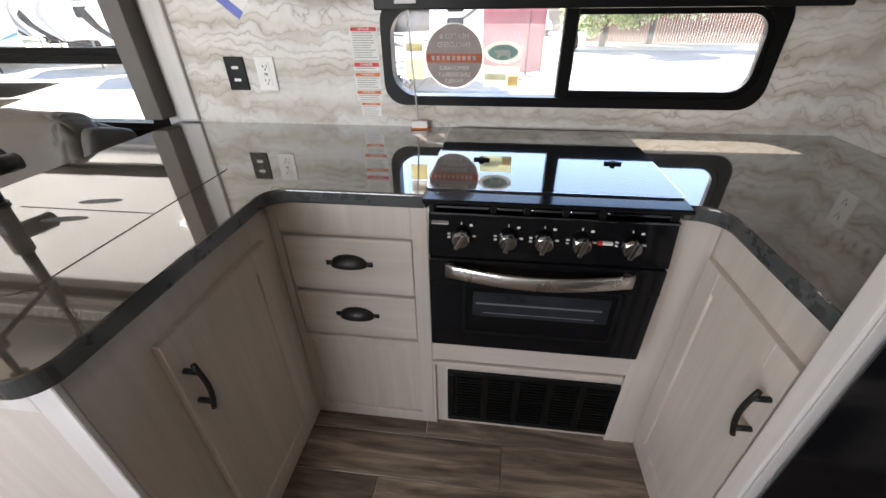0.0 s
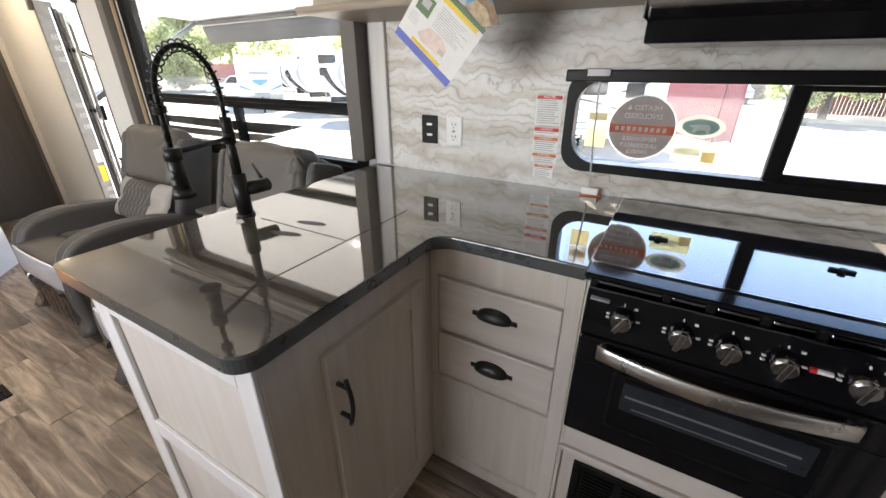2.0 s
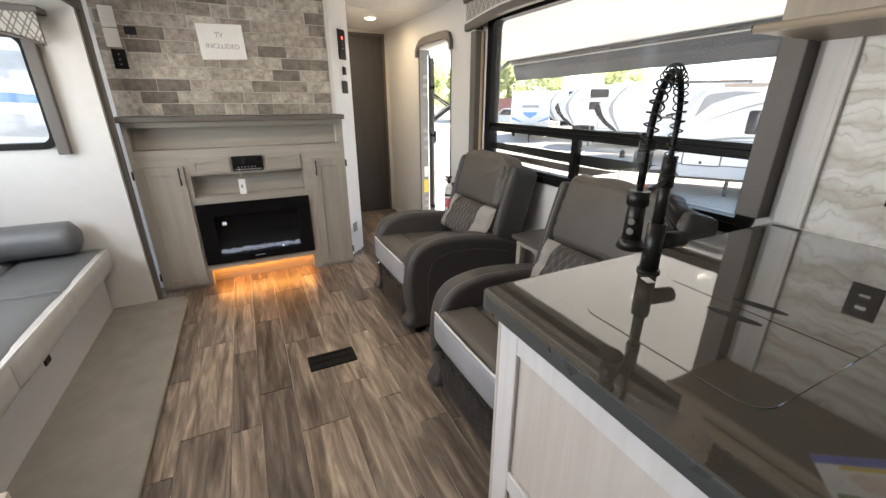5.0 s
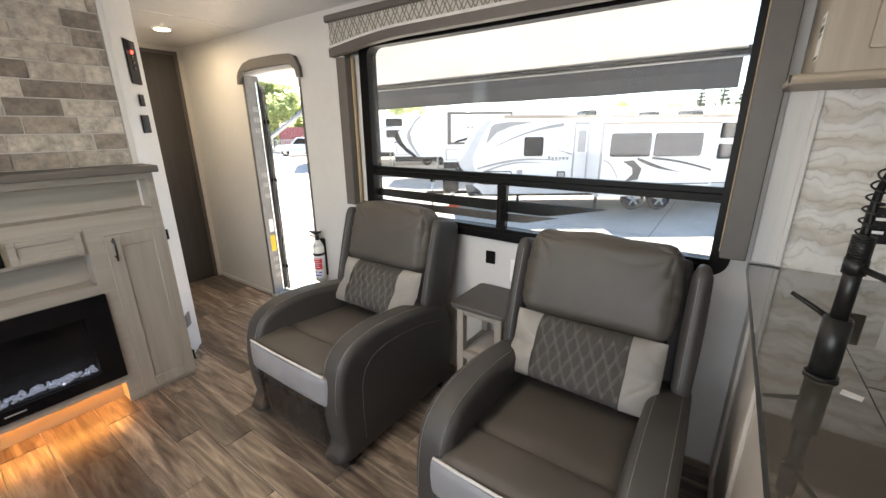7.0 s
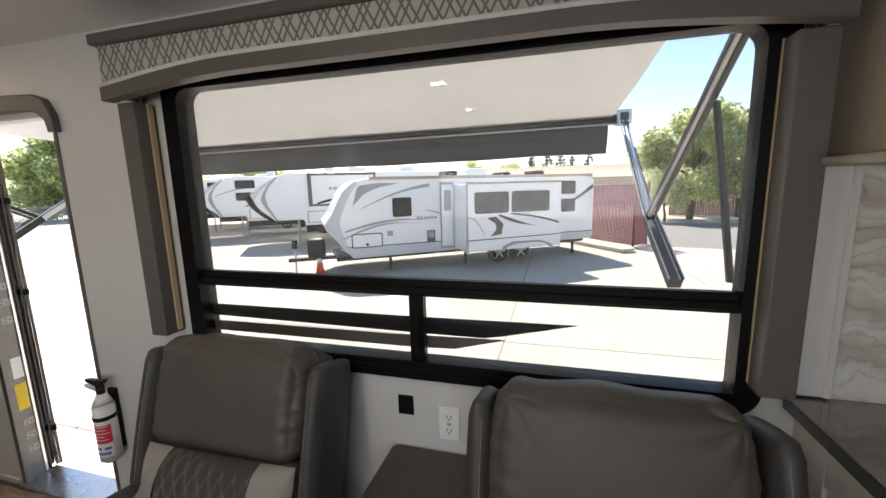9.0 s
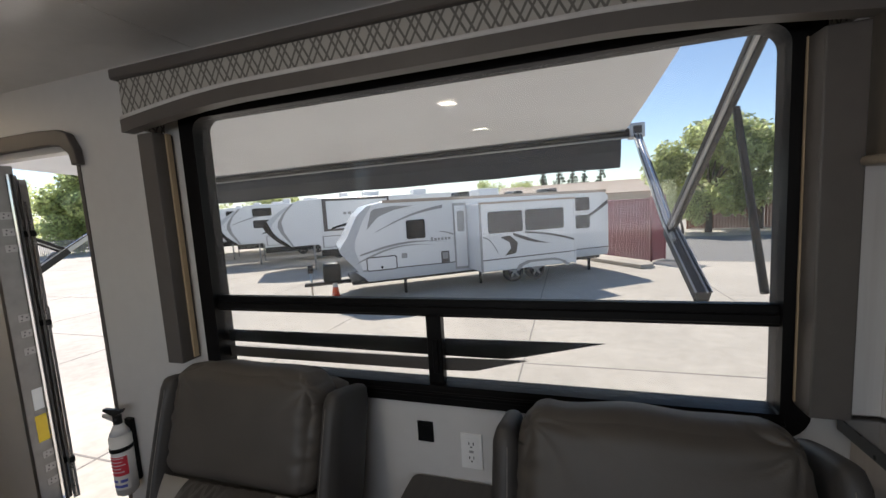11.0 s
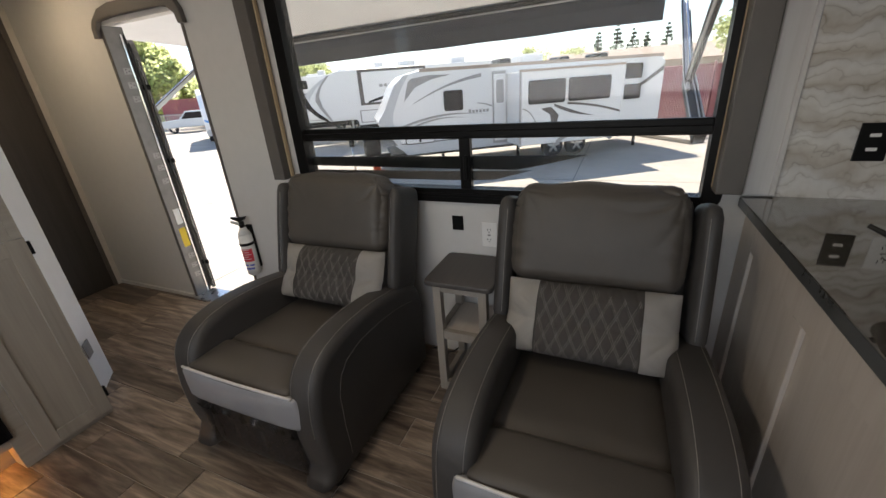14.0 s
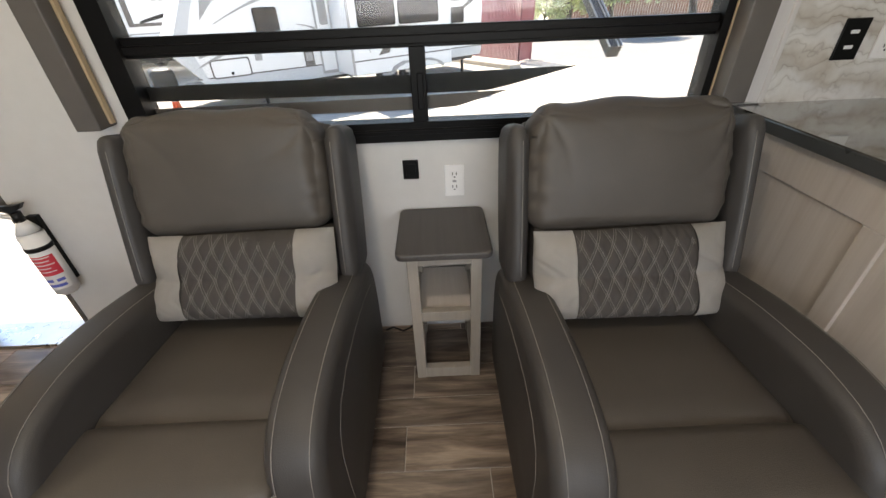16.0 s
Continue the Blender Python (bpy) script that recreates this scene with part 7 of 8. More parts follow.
def fifth_wheel(nose, deg, L, variant):
    m = frame_at(nose[0], nose[1], deg)
    T, B = 3.25, 0.62
    prof = [(2.35, B), (L, B), (L, T - 0.15), (L - 0.2, T), (2.1, T), (1.6, T - 0.04), (1.2, T - 0.17), (0.62, T - 0.56), (0.18, T - 0.90), (0.03, T - 1.06), (0.03, T - 1.22), (0.20, T - 1.48), (0.55, T - 1.83), (0.85, T - 2.03), (1.1, T - 2.08), (2.25, T - 2.08), (2.35, T - 2.18)]
    c = coach("fifth_wheel_trailer", m, L, prof, T, B, "white fifth-wheel trailer with a dark nose parked in a row")
    flat("nose_cap", [(0.18, T - 0.90), (0.03, T - 1.06), (0.03, T - 1.22), (0.20, T - 1.48), (0.55, T - 1.83), (0.85, T - 2.03), (1.1, T - 2.08), (0.96, T - 1.93), (0.62, T - 1.66), (0.40, T - 1.40), (0.32, T - 1.20), (0.26, T - 1.06)], m, 0.004, M_BLACKGLOSS, c)
    flat("nose_panel", [(0.62, T - 0.56), (0.18, T - 0.90), (0.28, T - 1.06), (0.34, T - 1.18), (0.42, T - 1.00), (0.72, T - 0.66), (1.22, T - 0.30), (1.02, T - 0.30)], m, 0.004, M_PALEGREY, c)
    flat("nose_stripe", [(1.22, T - 0.19), (1.36, T - 0.17), (0.96, T - 0.58), (0.78, T - 0.98), (0.86, T - 1.42), (1.22, T - 2.06), (1.14, T - 2.07), (0.74, T - 1.50), (0.60, T - 1.18), (0.66, T - 0.90), (0.86, T - 0.60)], m, 0.005, M_GREYDECAL, c)
    if variant == 0:
        fr = flat("slide_room", [(2.55, T - 1.50), (5.6, T - 1.50), (5.6, T - 0.02), (2.55, T - 0.02)], m, 0.004, M_BROWNDECAL, c, 0.05)
        flat("slide_panel", [(2.72, T - 1.40), (5.5, T - 1.40), (5.5, T - 0.14), (2.72, T - 0.14)], m, 0.054, M_GELCOAT, fr, 0.01)
        for u in (3.45, 3.66, 3.87, 4.08, 4.29, 4.5):
            flat("name_mark", [(u, T - 0.78), (u + 0.15, T - 0.78), (u + 0.15, T - 0.66), (u, T - 0.66)], m, 0.064, M_GREYDECAL, fr, 0.004)
        flat("stripe", swoosh((2.9, T - 1.38), (5.0, T - 1.05), 0.06, 0.16, 0.05), m, 0.064, M_BLACK, fr)
    else:
        for z in (T - 0.62, T - 1.25):
            w = flat("window", rounded(1.9, 2.85, z, z + 0.42, 0.08), m, 0.004, M_FRAME, c, 0.02)
            flat("pane", rounded(1.95, 2.8, z + 0.05, z + 0.37, 0.06), m, 0.024, M_RVGLASS, w, 0.004)
        flat("stripe", swoosh((0.9, T - 1.0), (2.6, T - 0.55), 0.06, 0.03, 0.10), m, 0.005, M_GREYDECAL, c)
        flat("stripe", swoosh((2.3, T - 1.55), (5.0, T - 1.30), 0.05, 0.12, 0.05), m, 0.005, M_BLACK, c)
    flat("lower_band", [(2.36, B), (L - 0.02, B), (L - 0.02, B + 0.30), (2.36, B + 0.30)], m, 0.004, M_BLACK, c)
    hb = flat("front_bay", rounded(2.45, 3.9, B + 0.38, T - 1.70, 0.04), m, 0.006, M_GREYDECAL, c, 0.004)
    flat("bay_door", rounded(2.51, 3.84, B + 0.42, T - 1.74, 0.03), m, 0.010, M_GELCOAT, hb, 0.004)
    for s in (0.25, 1.9):
        cyl("landing_leg", m @ Vector((2.05, s, 0)), m @ Vector((2.05, s, T - 1.95)), 0.04, M_GREYDECAL, c, seg=10)
    bm = bmesh.new()
    add_box(bm, (1.3, 0.9, T - 2.22), (1.75, 1.5, T - 1.95), 0.02, 1, m)
    part("hitch_box", bm, M_BLACKMETAL, c)
    for u in (L * 0.62, L * 0.62 + 0.95):
        wheel(c, frame_at(*(m @ Vector((u, -0.02, 0))).to_2d(), deg), 0.0)
    for u, w in ((L * 0.45, 0.8), (L * 0.7, 0.7), (3.4, 0.4)):
        bm = bmesh.new()
        add_box(bm, (u, 0.8, T - 0.02), (u + w, 1.5, T + 0.28), 0.06, 2, m)
        part("roof_unit", bm, M_WHITEPL, c)
    return c


near_trailer()
for k, spot in enumerate(((-14.5, 14.45), (-19.35, 16.35), (-23.6, 18.7), (-27.6, 21.2))):
    fifth_wheel(spot, 35.0, 10.0, 0 if k in (0, 3) else 1)


def neighbour():
    """The trailer on the far side, seen through the small end window."""
    m = Matrix.Translation((-8.2, 2.0, GZ)) @ Matrix.Rotation(radians(-90), 4, "Z") @ Matrix.Diagonal((1, -1, 1, 1))
    c = thing("neighbour_trailer", (-9.4, -2.5, GZ), "white trailer with blue stripes parked on the next pitch", "trailer")
    bm = bmesh.new()
    add_box(bm, (-10.6, -8.0, GZ + 0.6), (-8.2, 1.2, GZ + 3.4), 0.06, 2)
    part("body", bm, M_GELCOAT, c)
    for z0, z1, mat in ((1.42, 1.50, M_BLUEVINYL), (2.20, 2.27, M_BLUEVINYL), (1.75, 2.0, M_PALEGREY), (2.5, 2.8, M_PALEGREY)):
        prism("stripe", [(-8.0, GZ + z0 + 0.5), (1.2, GZ + z0), (1.2, GZ + z1), (-8.0, GZ + z1 + 0.62)], 0, -8.199, -8.19, mat, c)
    for y in (-4.6,):
        w = prism("window", rounded(y, y + 0.9, GZ + 1.9, GZ + 2.5, 0.08), 0, -8.199, -8.17, M_FRAME, c)
        prism("pane", rounded(y + 0.05, y + 0.85, GZ + 1.95, GZ + 2.45, 0.06), 0, -8.17, -8.165, M_RVGLASS, w)
    for y in (-2.6, -3.5):
        cyl("wheel", (-8.45, y, GZ + 0.345), (-8.22, y, GZ + 0.345), 0.345, M_TYRE, c, seg=24)


M_BLUEVINYL = plain("blue_vinyl_stripe", (0.10, 0.30, 0.62), 0.4)
neighbour()


def facing_trailer():
    """A travel trailer parked nose towards the lot, with its front badge."""
    m = Matrix.Translation((-22.0, 16.7, GZ)) @ Matrix.Rotation(radians(53.0), 4, "Z")
    c = thing("facing_trailer", (-22.0, 16.7, GZ), "white travel trailer parked nose-on with a blue front badge", "trailer")
    bm = bmesh.new()
    prof = [(0.55, 0.55), (0.12, 0.95), (0.0, 1.5), (0.10, 2.1), (0.42, 2.75), (0.95, 3.05), (7.0, 3.05), (7.0, 0.55)]
    add_prism(bm, prof, 0, -1.22, 1.22, 0.05, 2)
    bmesh.ops.transform(bm, matrix=m, verts=bm.verts)
    part("body", bm, M_GELCOAT, c)

    def panel(name, outline, y, mat):
        b = bmesh.new()
        add_prism(b, outline, 1, y - 0.02, y + 0.16)
        bmesh.ops.transform(b, matrix=m, verts=b.verts)
        part(name, b, mat, c)
    panel("badge", [(-0.45, 1.78), (0.45, 1.78), (0.38, 1.62), (0.0, 1.42), (-0.38, 1.62)], 0.0, M_BLUEVINYL)
    panel("front_band", [(-0.55, 2.05), (0.55, 2.05), (0.5, 2.2), (-0.5, 2.2)], 0.08, M_GREYDECAL)
    panel("lower_stripe", [(0.45, 1.15), (1.15, 1.35), (1.18, 1.5), (0.6, 1.25)], 0.02, M_BLUEVINYL)
    panel("lower_stripe", [(-0.45, 1.15), (-1.15, 1.35), (-1.18, 1.5), (-0.6, 1.25)], 0.02, M_BLUEVINYL)
    for nm, lo, hi, mat in (("gas_cover", (-0.4, -0.75, 0.55), (0.4, -0.2, 1.05), M_GREYDECAL), ("tongue", (-0.08, -1.5, 0.42), (0.08, 0.6, 0.54), M_BLACKMETAL), ("jack_post", (-0.05, -1.2, 0.0), (0.05, -1.1, 0.9), M_BLACKMETAL)):
        b = bmesh.new()
        add_box(b, lo, hi, 0.03, 1, m)
        part(nm, b, mat, c)
    for s in (-1.16, 0.96):
        for u in (3.9, 4.75):
            b = bmesh.new()
            add_cyl(b, m @ Vector((s, u, 0.34)), m @ Vector((s + 0.2, u, 0.34)), 0.34, seg=24)
            part("wheel", b, M_TYRE, c)


facing_trailer()

# ---- trees, houses, fences, cars ----


def tree(x, y, h, spread, leaves, seed, mat=None, conifer=False, group="yard trees", label=""):
    rnd = random.Random(seed)
    mat = mat or M_LEAF
    t = thing("tree", (x, y, GZ), label or ("dark pointed conifer behind the roofs" if conifer else "broad green tree with a full sunlit crown"), "tree", group)
    bm = bmesh.new()
    th = h * (0.95 if conifer else 0.45)
    add_tube(bm, [(x + 0.05 * math.sin(i), y, GZ + th * i / 6) for i in range(7)], lambda k: h * 0.028 * (1 - 0.75 * k) + 0.02, 8)
    clumps = []
    if conifer:
        for i in range(14):
            k = i / 13
            for j in range(5):
                a = rnd.random() * 6.28
                r = spread * (1 - k) * rnd.uniform(0.3, 0.9) + 0.1
                clumps.append((x + r * math.cos(a), y + r * math.sin(a), GZ + h * (0.15 + 0.85 * k), (0.24 * spread + 0.1) * (1 - 0.82 * k)))
    else:
        for i in range(34):
            a, e = rnd.random() * 6.28, rnd.uniform(-1.1, 1.45)
            r = spread * rnd.uniform(0.45, 1.0)
            c = (x + r * math.cos(a) * math.cos(e), y + r * math.sin(a) * math.cos(e), GZ + h * 0.56 + r * 0.80 * math.sin(e))
            clumps.append((*c, spread * rnd.uniform(0.2, 0.38)))
            if i % 4 == 0:
                add_tube(bm, [(x, y, GZ + th * 0.8), (x + (c[0] - x) * 0.5, y + (c[1] - y) * 0.5, GZ + th + (c[2] - GZ - th) * 0.4), c], lambda k: h * 0.010 * (1 - 0.8 * k) + 0.01, 6)
    part("trunk", bm, M_BARK, t, smooth=True)
    verts, faces = [], []
    per = max(6, leaves // len(clumps))
    size = max(0.05, spread * 0.042)
    for cx, cy, cz, r in clumps:
        for _ in range(per):
            d = Vector((rnd.gauss(0, 1), rnd.gauss(0, 1), rnd.gauss(0, 0.8)))
            d = d.normalized() * r * rnd.random() ** 0.45
            p = Vector((cx, cy, cz)) + d
            u = Vector((rnd.uniform(-1, 1), rnd.uniform(-1, 1), rnd.uniform(-1, 1))).normalized() * size * rnd.uniform(0.6, 1.4)
            w = u.orthogonal().normalized() * size * rnd.uniform(0.4, 0.8)
            b = len(verts)
            verts += [p - u, p + w, p + u, p - w]
            faces.append((b, b + 1, b + 2, b + 3))
    me = bpy.data.meshes.new("crown")
    me.from_pydata([tuple(v) for v in verts], [], faces)
    me.materials.append(mat)
    o = new("crown", me)
    o.parent = t
    o.matrix_parent_inverse = Matrix.Translation(t.location).inverted()
    return t


tree(6.4, 28.5, 6.9, 3.3, 24000, 1, label="broad yellow-green tree across the street")
tree(9.6, 30.0, 6.8, 3.4, 8000, 2)
tree(4.6, 27.0, 2.6, 1.5, 3500, 8, label="low bushy shrub beside the street")
tree(-49, 30, 8.0, 5.2, 22000, 3, label="broad green tree seen through the doorway")
tree(-41, 33, 6.6, 3.8, 7000, 4)
tree(-57, 26, 7.0, 4.2, 7000, 5)
tree(-36, 40, 6.5, 3.6, 6000, 6)
tree(-12, 52, 5.2, 3.0, 5000, 7)
tree(-6.5, 50, 5.0, 2.6, 4000, 17)
for k, (x, y, h) in enumerate(((-5.2, 62, 8.0), (-3.0, 64, 9.0), (-1.0, 66, 8.4), (0.6, 62, 7.4), (3.4, 70, 9.0))):
    tree(x, y, 0.86 * h, 2.1, 3600, 20 + k, M_LEAFD, True, "far conifers")


def house(name, x0, x1, y0, y1, eave, ridge, label):
    h = thing(name, ((x0 + x1) / 2, (y0 + y1) / 2, GZ), label, "house")
    box("wall", (x0, y0, GZ), (x1, y1, GZ + eave), M_STUCCO, h, 0)
    ym = (y0 + y1) / 2
    prism("roof", [(y0 - 0.5, GZ + eave), (y1 + 0.5, GZ + eave), (ym, GZ + ridge)], 0, x0 - 0.5, x1 + 0.5, M_ROOF, h)
    for k in range(int((x1 - x0) / 3.2)):
        xx = x0 + 1.0 + k * 3.2
        w = box("window", (xx, y0 - 0.03, GZ + 1.0), (xx + 1.3, y0, GZ + 2.1), M_WHITEPL, h, 0.01)
        box("pane", (xx + 0.08, y0 - 0.04, GZ + 1.08), (xx + 1.22, y0 - 0.025, GZ + 2.02), M_RVGLASS, w, 0)


house("house", -9, 6, 44, 54, 2.9, 4.3, "low tan stucco house with a shingle roof behind the lot")
house("house", -75, -52, 40, 50, 2.9, 4.2, "long low tan house beyond the doorway")

rf = thing("slat_fence", (0.5, 17.5, GZ), "maroon slatted chain-link screen fence behind the trailer", "fence")
n = 0
for (xa, ya), (xb, yb) in (((-0.9, 19.6), (1.15, 16.9)), ((1.15, 16.9), (1.75, 17.6))):
    L = math.hypot(xb - xa, yb - ya)
    cnt = int(L / 0.075)
    for k in range(cnt):
        u = (k + 0.5) / cnt
        x, y = xa + (xb - xa) * u, ya + (yb - ya) * u
        m = Matrix.Translation((x, y, GZ)) @ Matrix.Rotation(math.atan2(yb - ya, xb - xa), 4, "Z")
        box("slat", (-0.026, -0.008, 0.05), (0.026, 0.008, 2.35), M_REDFENCE, rf, 0, m=m)
    for p in ((xa, ya), (xb, yb)):
        cyl("post", (p[0], p[1], GZ), (p[0], p[1], GZ + 2.5), 0.04, M_REDFENCE, rf, seg=10)
    tube("top_rail", [(xa, ya, GZ + 2.38), (xb, yb, GZ + 2.38)], 0.025, M_REDFENCE, rf)
ff = thing("slat_fence", (-41.5, 25.6, GZ), "maroon slatted screen fence behind the parked pickup", "fence")
m = Matrix.Translation((-42.2, 26.4, GZ)) @ Matrix.Rotation(radians(58), 4, "Z")
for k in range(38):
    box("slat", (k * 0.16, 0.0, 0.3), (k * 0.16 + 0.14, 0.03, 2.75), M_REDFENCE, ff, 0, m=m)
for k in range(3):
    box("post", (k * 3.0 - 0.04, 0.035, 0.0), (k * 3.0 + 0.04, 0.10, 2.85), M_REDFENCE, ff, 0, m=m)
kerb = tagged(prism("kerb", [(-1.6, 18.2), (0.55, 15.35), (0.95, 15.55), (1.05, 15.95), (-1.3, 19.0)], 2, GZ + 0.001, GZ + 0.15, M_CONCRETE, None, 0.03), "pale concrete kerb round the fence", "kerb", "", "structure")

wf = thing("plank_fence", (16, 30, GZ), "weathered redwood plank fence across the street", "fence")
for k in range(190):
    x = 5.9 + k * 0.16
    y = 31.2 - (x - 6) * 0.18
    box("plank", (x, y, GZ + 0.02), (x + 0.148, y + 0.02, GZ + 1.75 + 0.03 * math.sin(k * 2.3)), M_WOODFENCE, wf, 0)
tf = thing("railing_fence", (-45, 24.5, GZ), "grey metal railing fence beyond the doorway", "fence")
bm = bmesh.new()
for k in range(90):
    x = -62 + k * 0.3
    add_box(bm, (x, 25.5, GZ), (x + 0.05, 25.55, GZ + 1.5))
add_box(bm, (-62, 25.5, GZ + 1.4), (-35, 25.55, GZ + 1.46))
tagged(part("railing", bm, M_GREYDECAL, tf), kind="stuff")


def pickup(x, y, deg, label):
    m = frame_at(x, y, deg)
    c = thing("pickup_truck", (x, y, GZ), label, "car")
    prof = [(0.0, 0.45), (5.3, 0.45), (5.35, 0.95), (5.25, 1.05), (3.6, 1.05), (3.5, 1.72), (2.2, 1.75), (1.55, 1.12), (0.15, 1.0), (0.0, 0.8)]
    bm = bmesh.new()
    add_prism(bm, prof, 1, 0.0, 1.85, 0.06, 2)
    bmesh.ops.transform(bm, matrix=m, verts=bm.verts)
    part("body", bm, M_CARPAINT, c)
    flat("side_window", [(1.75, 1.14), (2.25, 1.66), (3.42, 1.64), (3.48, 1.14)], m, 0.002, M_RVGLASS, c, 0.01)
    for u in (0.95, 4.3):
        wheel(c, frame_at(*(m @ Vector((u, -0.02, 0))).to_2d(), deg), 0.0)


pickup(-37.5, 22.6, 40, "silver-blue pickup parked beyond the doorway")
pickup(4.2, 36.5, 95, "pale pickup parked across the street")

cone = thing("traffic_cone", (-8.55, 10.6, GZ), "orange traffic cone with a white collar by the trailer's tongue", "traffic cone")
M_CONE = plain("orange_rubber", (0.75, 0.10, 0.03), 0.6)
box("base", (-8.72, 10.43, GZ), (-8.38, 10.77, GZ + 0.03), M_CONE, cone, 0.008)
cyl("cone", (-8.55, 10.6, GZ + 0.03), (-8.55, 10.6, GZ + 0.70), 0.13, M_CONE, cone, r2=0.025, seg=20)
cyl("collar", (-8.55, 10.6, GZ + 0.36), (-8.55, 10.6, GZ + 0.50), 0.0835, M_PAPER, cone, r2=0.0605, seg=20)

# ---- stickers, papers and small wall things ----


def film(name, c, through_share=0.5):
    """Printed vinyl on glass that glows a little with the daylight behind it."""
    k = N(name)
    f = k.noise(k.coords(), 40.0, 3.0)
    col = k.ramp(f, ((0.3, shade(c, 0.94)), (0.7, shade(c, 1.06))))
    k.base(col)
    k.rough(0.5)
    tl = k.n("BsdfTranslucent")
    mx = k.n("MixShader")
    mx.inputs[0].default_value = through_share
    k.l(col, tl.inputs[0])
    k.l(k.b.outputs[0], mx.inputs[1])
    k.l(tl.outputs[0], mx.inputs[2])
    k.l(mx.outputs[0], k.t.nodes["Material Output"].inputs["Surface"])
    return k.m


# film colours are mixed paler to carry the wash-out of daylight behind
M_STICKERGREY = film("grey_sticker_print", (0.27, 0.245, 0.24), 0.4)
M_PALEYELLOW = film("washed_yellow_print", (0.76, 0.71, 0.48))
M_WASHEDRED = film("washed_red_print", (0.70, 0.17, 0.09), 0.4)
M_STICKERTEAL = film("pale_teal_print", (0.36, 0.52, 0.50))
M_STICKERRIM = film("pale_grey_print", (0.58, 0.57, 0.53))
M_STICKERWHITE = film("white_sticker_film", (0.80, 0.79, 0.77))
M_NOTICE = film("pale_green_film", (0.77, 0.79, 0.62))
M_NOTICEORANGE = film("pale_orange_film", (0.82, 0.68, 0.45))
M_PALEPRINT = plain("pale_grey_print", (0.52, 0.51, 0.51), 0.6)
M_SALMON = plain("faded_salmon_print", (0.72, 0.58, 0.52), 0.6, vary=0.12, scale=40)
M_PINKPRINT = plain("faded_photo_print", (0.55, 0.50, 0.46), 0.6, vary=0.2, scale=60)
M_ROCKPRINT = plain("canyon_photo_print", (0.26, 0.17, 0.10), 0.6, vary=0.35, scale=50)
M_SANDPRINT = plain("sandstone_photo_print", (0.50, 0.38, 0.24), 0.6, vary=0.35, scale=50)
M_CLEARPL = plain("clear_plastic_rod", (0.60, 0.60, 0.60), 0.15, bump=0)


def text_lines(parent, x0, x1, z_top, n, step, y, rnd, thick=0.0022):
    for k in range(n):
        w = (x1 - x0) * (0.75 + 0.25 * rnd.random())
        z = z_top - k * step
        box("text_line", (x0, y - 0.0004, z - thick), (x0 + w, y, z), M_GREYPRINT, parent, 0)


st = thing("danger_labels", (-0.405, KF, 0.957), "column of white safety labels with red and orange headings", "label")
rnd = random.Random(3)
for z1, z0, head, mat, word in ((1.252, 1.150, 0.013, M_RED, "DANGER"), (1.143, 1.116, 0.014, M_RED, "DANGER"), (1.110, 1.056, 0.013, M_ORANGE, "WARNING"), (1.050, 1.014, 0.012, M_ORANGE, "WARNING"), (1.008, 0.960, 0.010, M_ORANGE, "WARNING")):
    xl, xr = -0.452 + (0.012 if z1 < 1.01 else 0), -0.358 - (0.008 if z1 < 1.01 else 0)
    box("paper", (xl, KF - 0.0012, z0), (xr, KF - 0.0004, z1), M_PAPER, st, 0)
    box("heading", (xl + 0.002, KF - 0.0018, z1 - head), (xr - 0.002, KF - 0.0011, z1 - 0.001), mat, st, 0)
    words("heading_word", word, head * 0.8, ((xl + xr) / 2, KF - 0.0020, z1 - head * 0.52), (90, 0, 0), M_PAPER, st, depth=0.0001)
    n = int((z1 - head - z0) / 0.0075)
    text_lines(st, xl + 0.006, xr - 0.006, z1 - head - 0.004, n, 0.0075, KF - 0.0012, rnd)

GY = 1.640
rs = thing("round_window_sticker", (-0.10, GY, 1.06), "round grey window sticker with a red band", "sticker")
disc = [(-0.099 + 0.099 * math.cos(a), 1.158 + 0.099 * math.sin(a)) for a in [2 * math.pi * i / 40 for i in range(40)]]
prism("disc", disc, 1, GY - 0.001, GY - 0.0002, M_STICKERGREY, rs)
ring("rim", [(-0.099 + 0.103 * math.cos(a), 1.158 + 0.103 * math.sin(a)) for a in [2 * math.pi * i / 40 for i in range(40)]], disc, 1, GY - 0.0012, GY - 0.0002, M_STICKERWHITE, rs)
box("red_band", (-0.196, GY - 0.0016, 1.140), (-0.002, GY - 0.0009, 1.168), M_WASHEDRED, rs, 0)
for word, z, s in (("HEATED &", 1.221, 0.022), ("ENCLOSED", 1.195, 0.023), ("REMOVABLE", 1.122, 0.019), ("UNDERBELLY", 1.101, 0.019), ("PANELS", 1.080, 0.019)):
    words("lettering", word, s, (-0.099, GY - 0.0012, z), (90, 0, 180), M_STICKERWHITE, rs, depth=0.0003)
for k in range(9):
    box("band_mark", (-0.178 + k * 0.018, GY - 0.0020, 1.147), (-0.178 + k * 0.018 + 0.011, GY - 0.0015, 1.161), M_STICKERWHITE, rs, 0)
ov = thing("oval_window_sticker", (0.068, GY, 1.13), "pale green oval window sticker", "sticker")
prism("oval", [(0.068 + 0.066 * math.cos(a), 1.172 + 0.034 * math.sin(a)) for a in [2 * math.pi * i / 32 for i in range(32)]], 1, GY - 0.001, GY - 0.0002, M_STICKERRIM, ov)
prism("centre", [(0.068 + 0.050 * math.cos(a), 1.172 + 0.024 * math.sin(a)) for a in [2 * math.pi * i / 32 for i in range(32)]], 1, GY - 0.0014, GY - 0.0009, M_STICKERTEAL, ov)
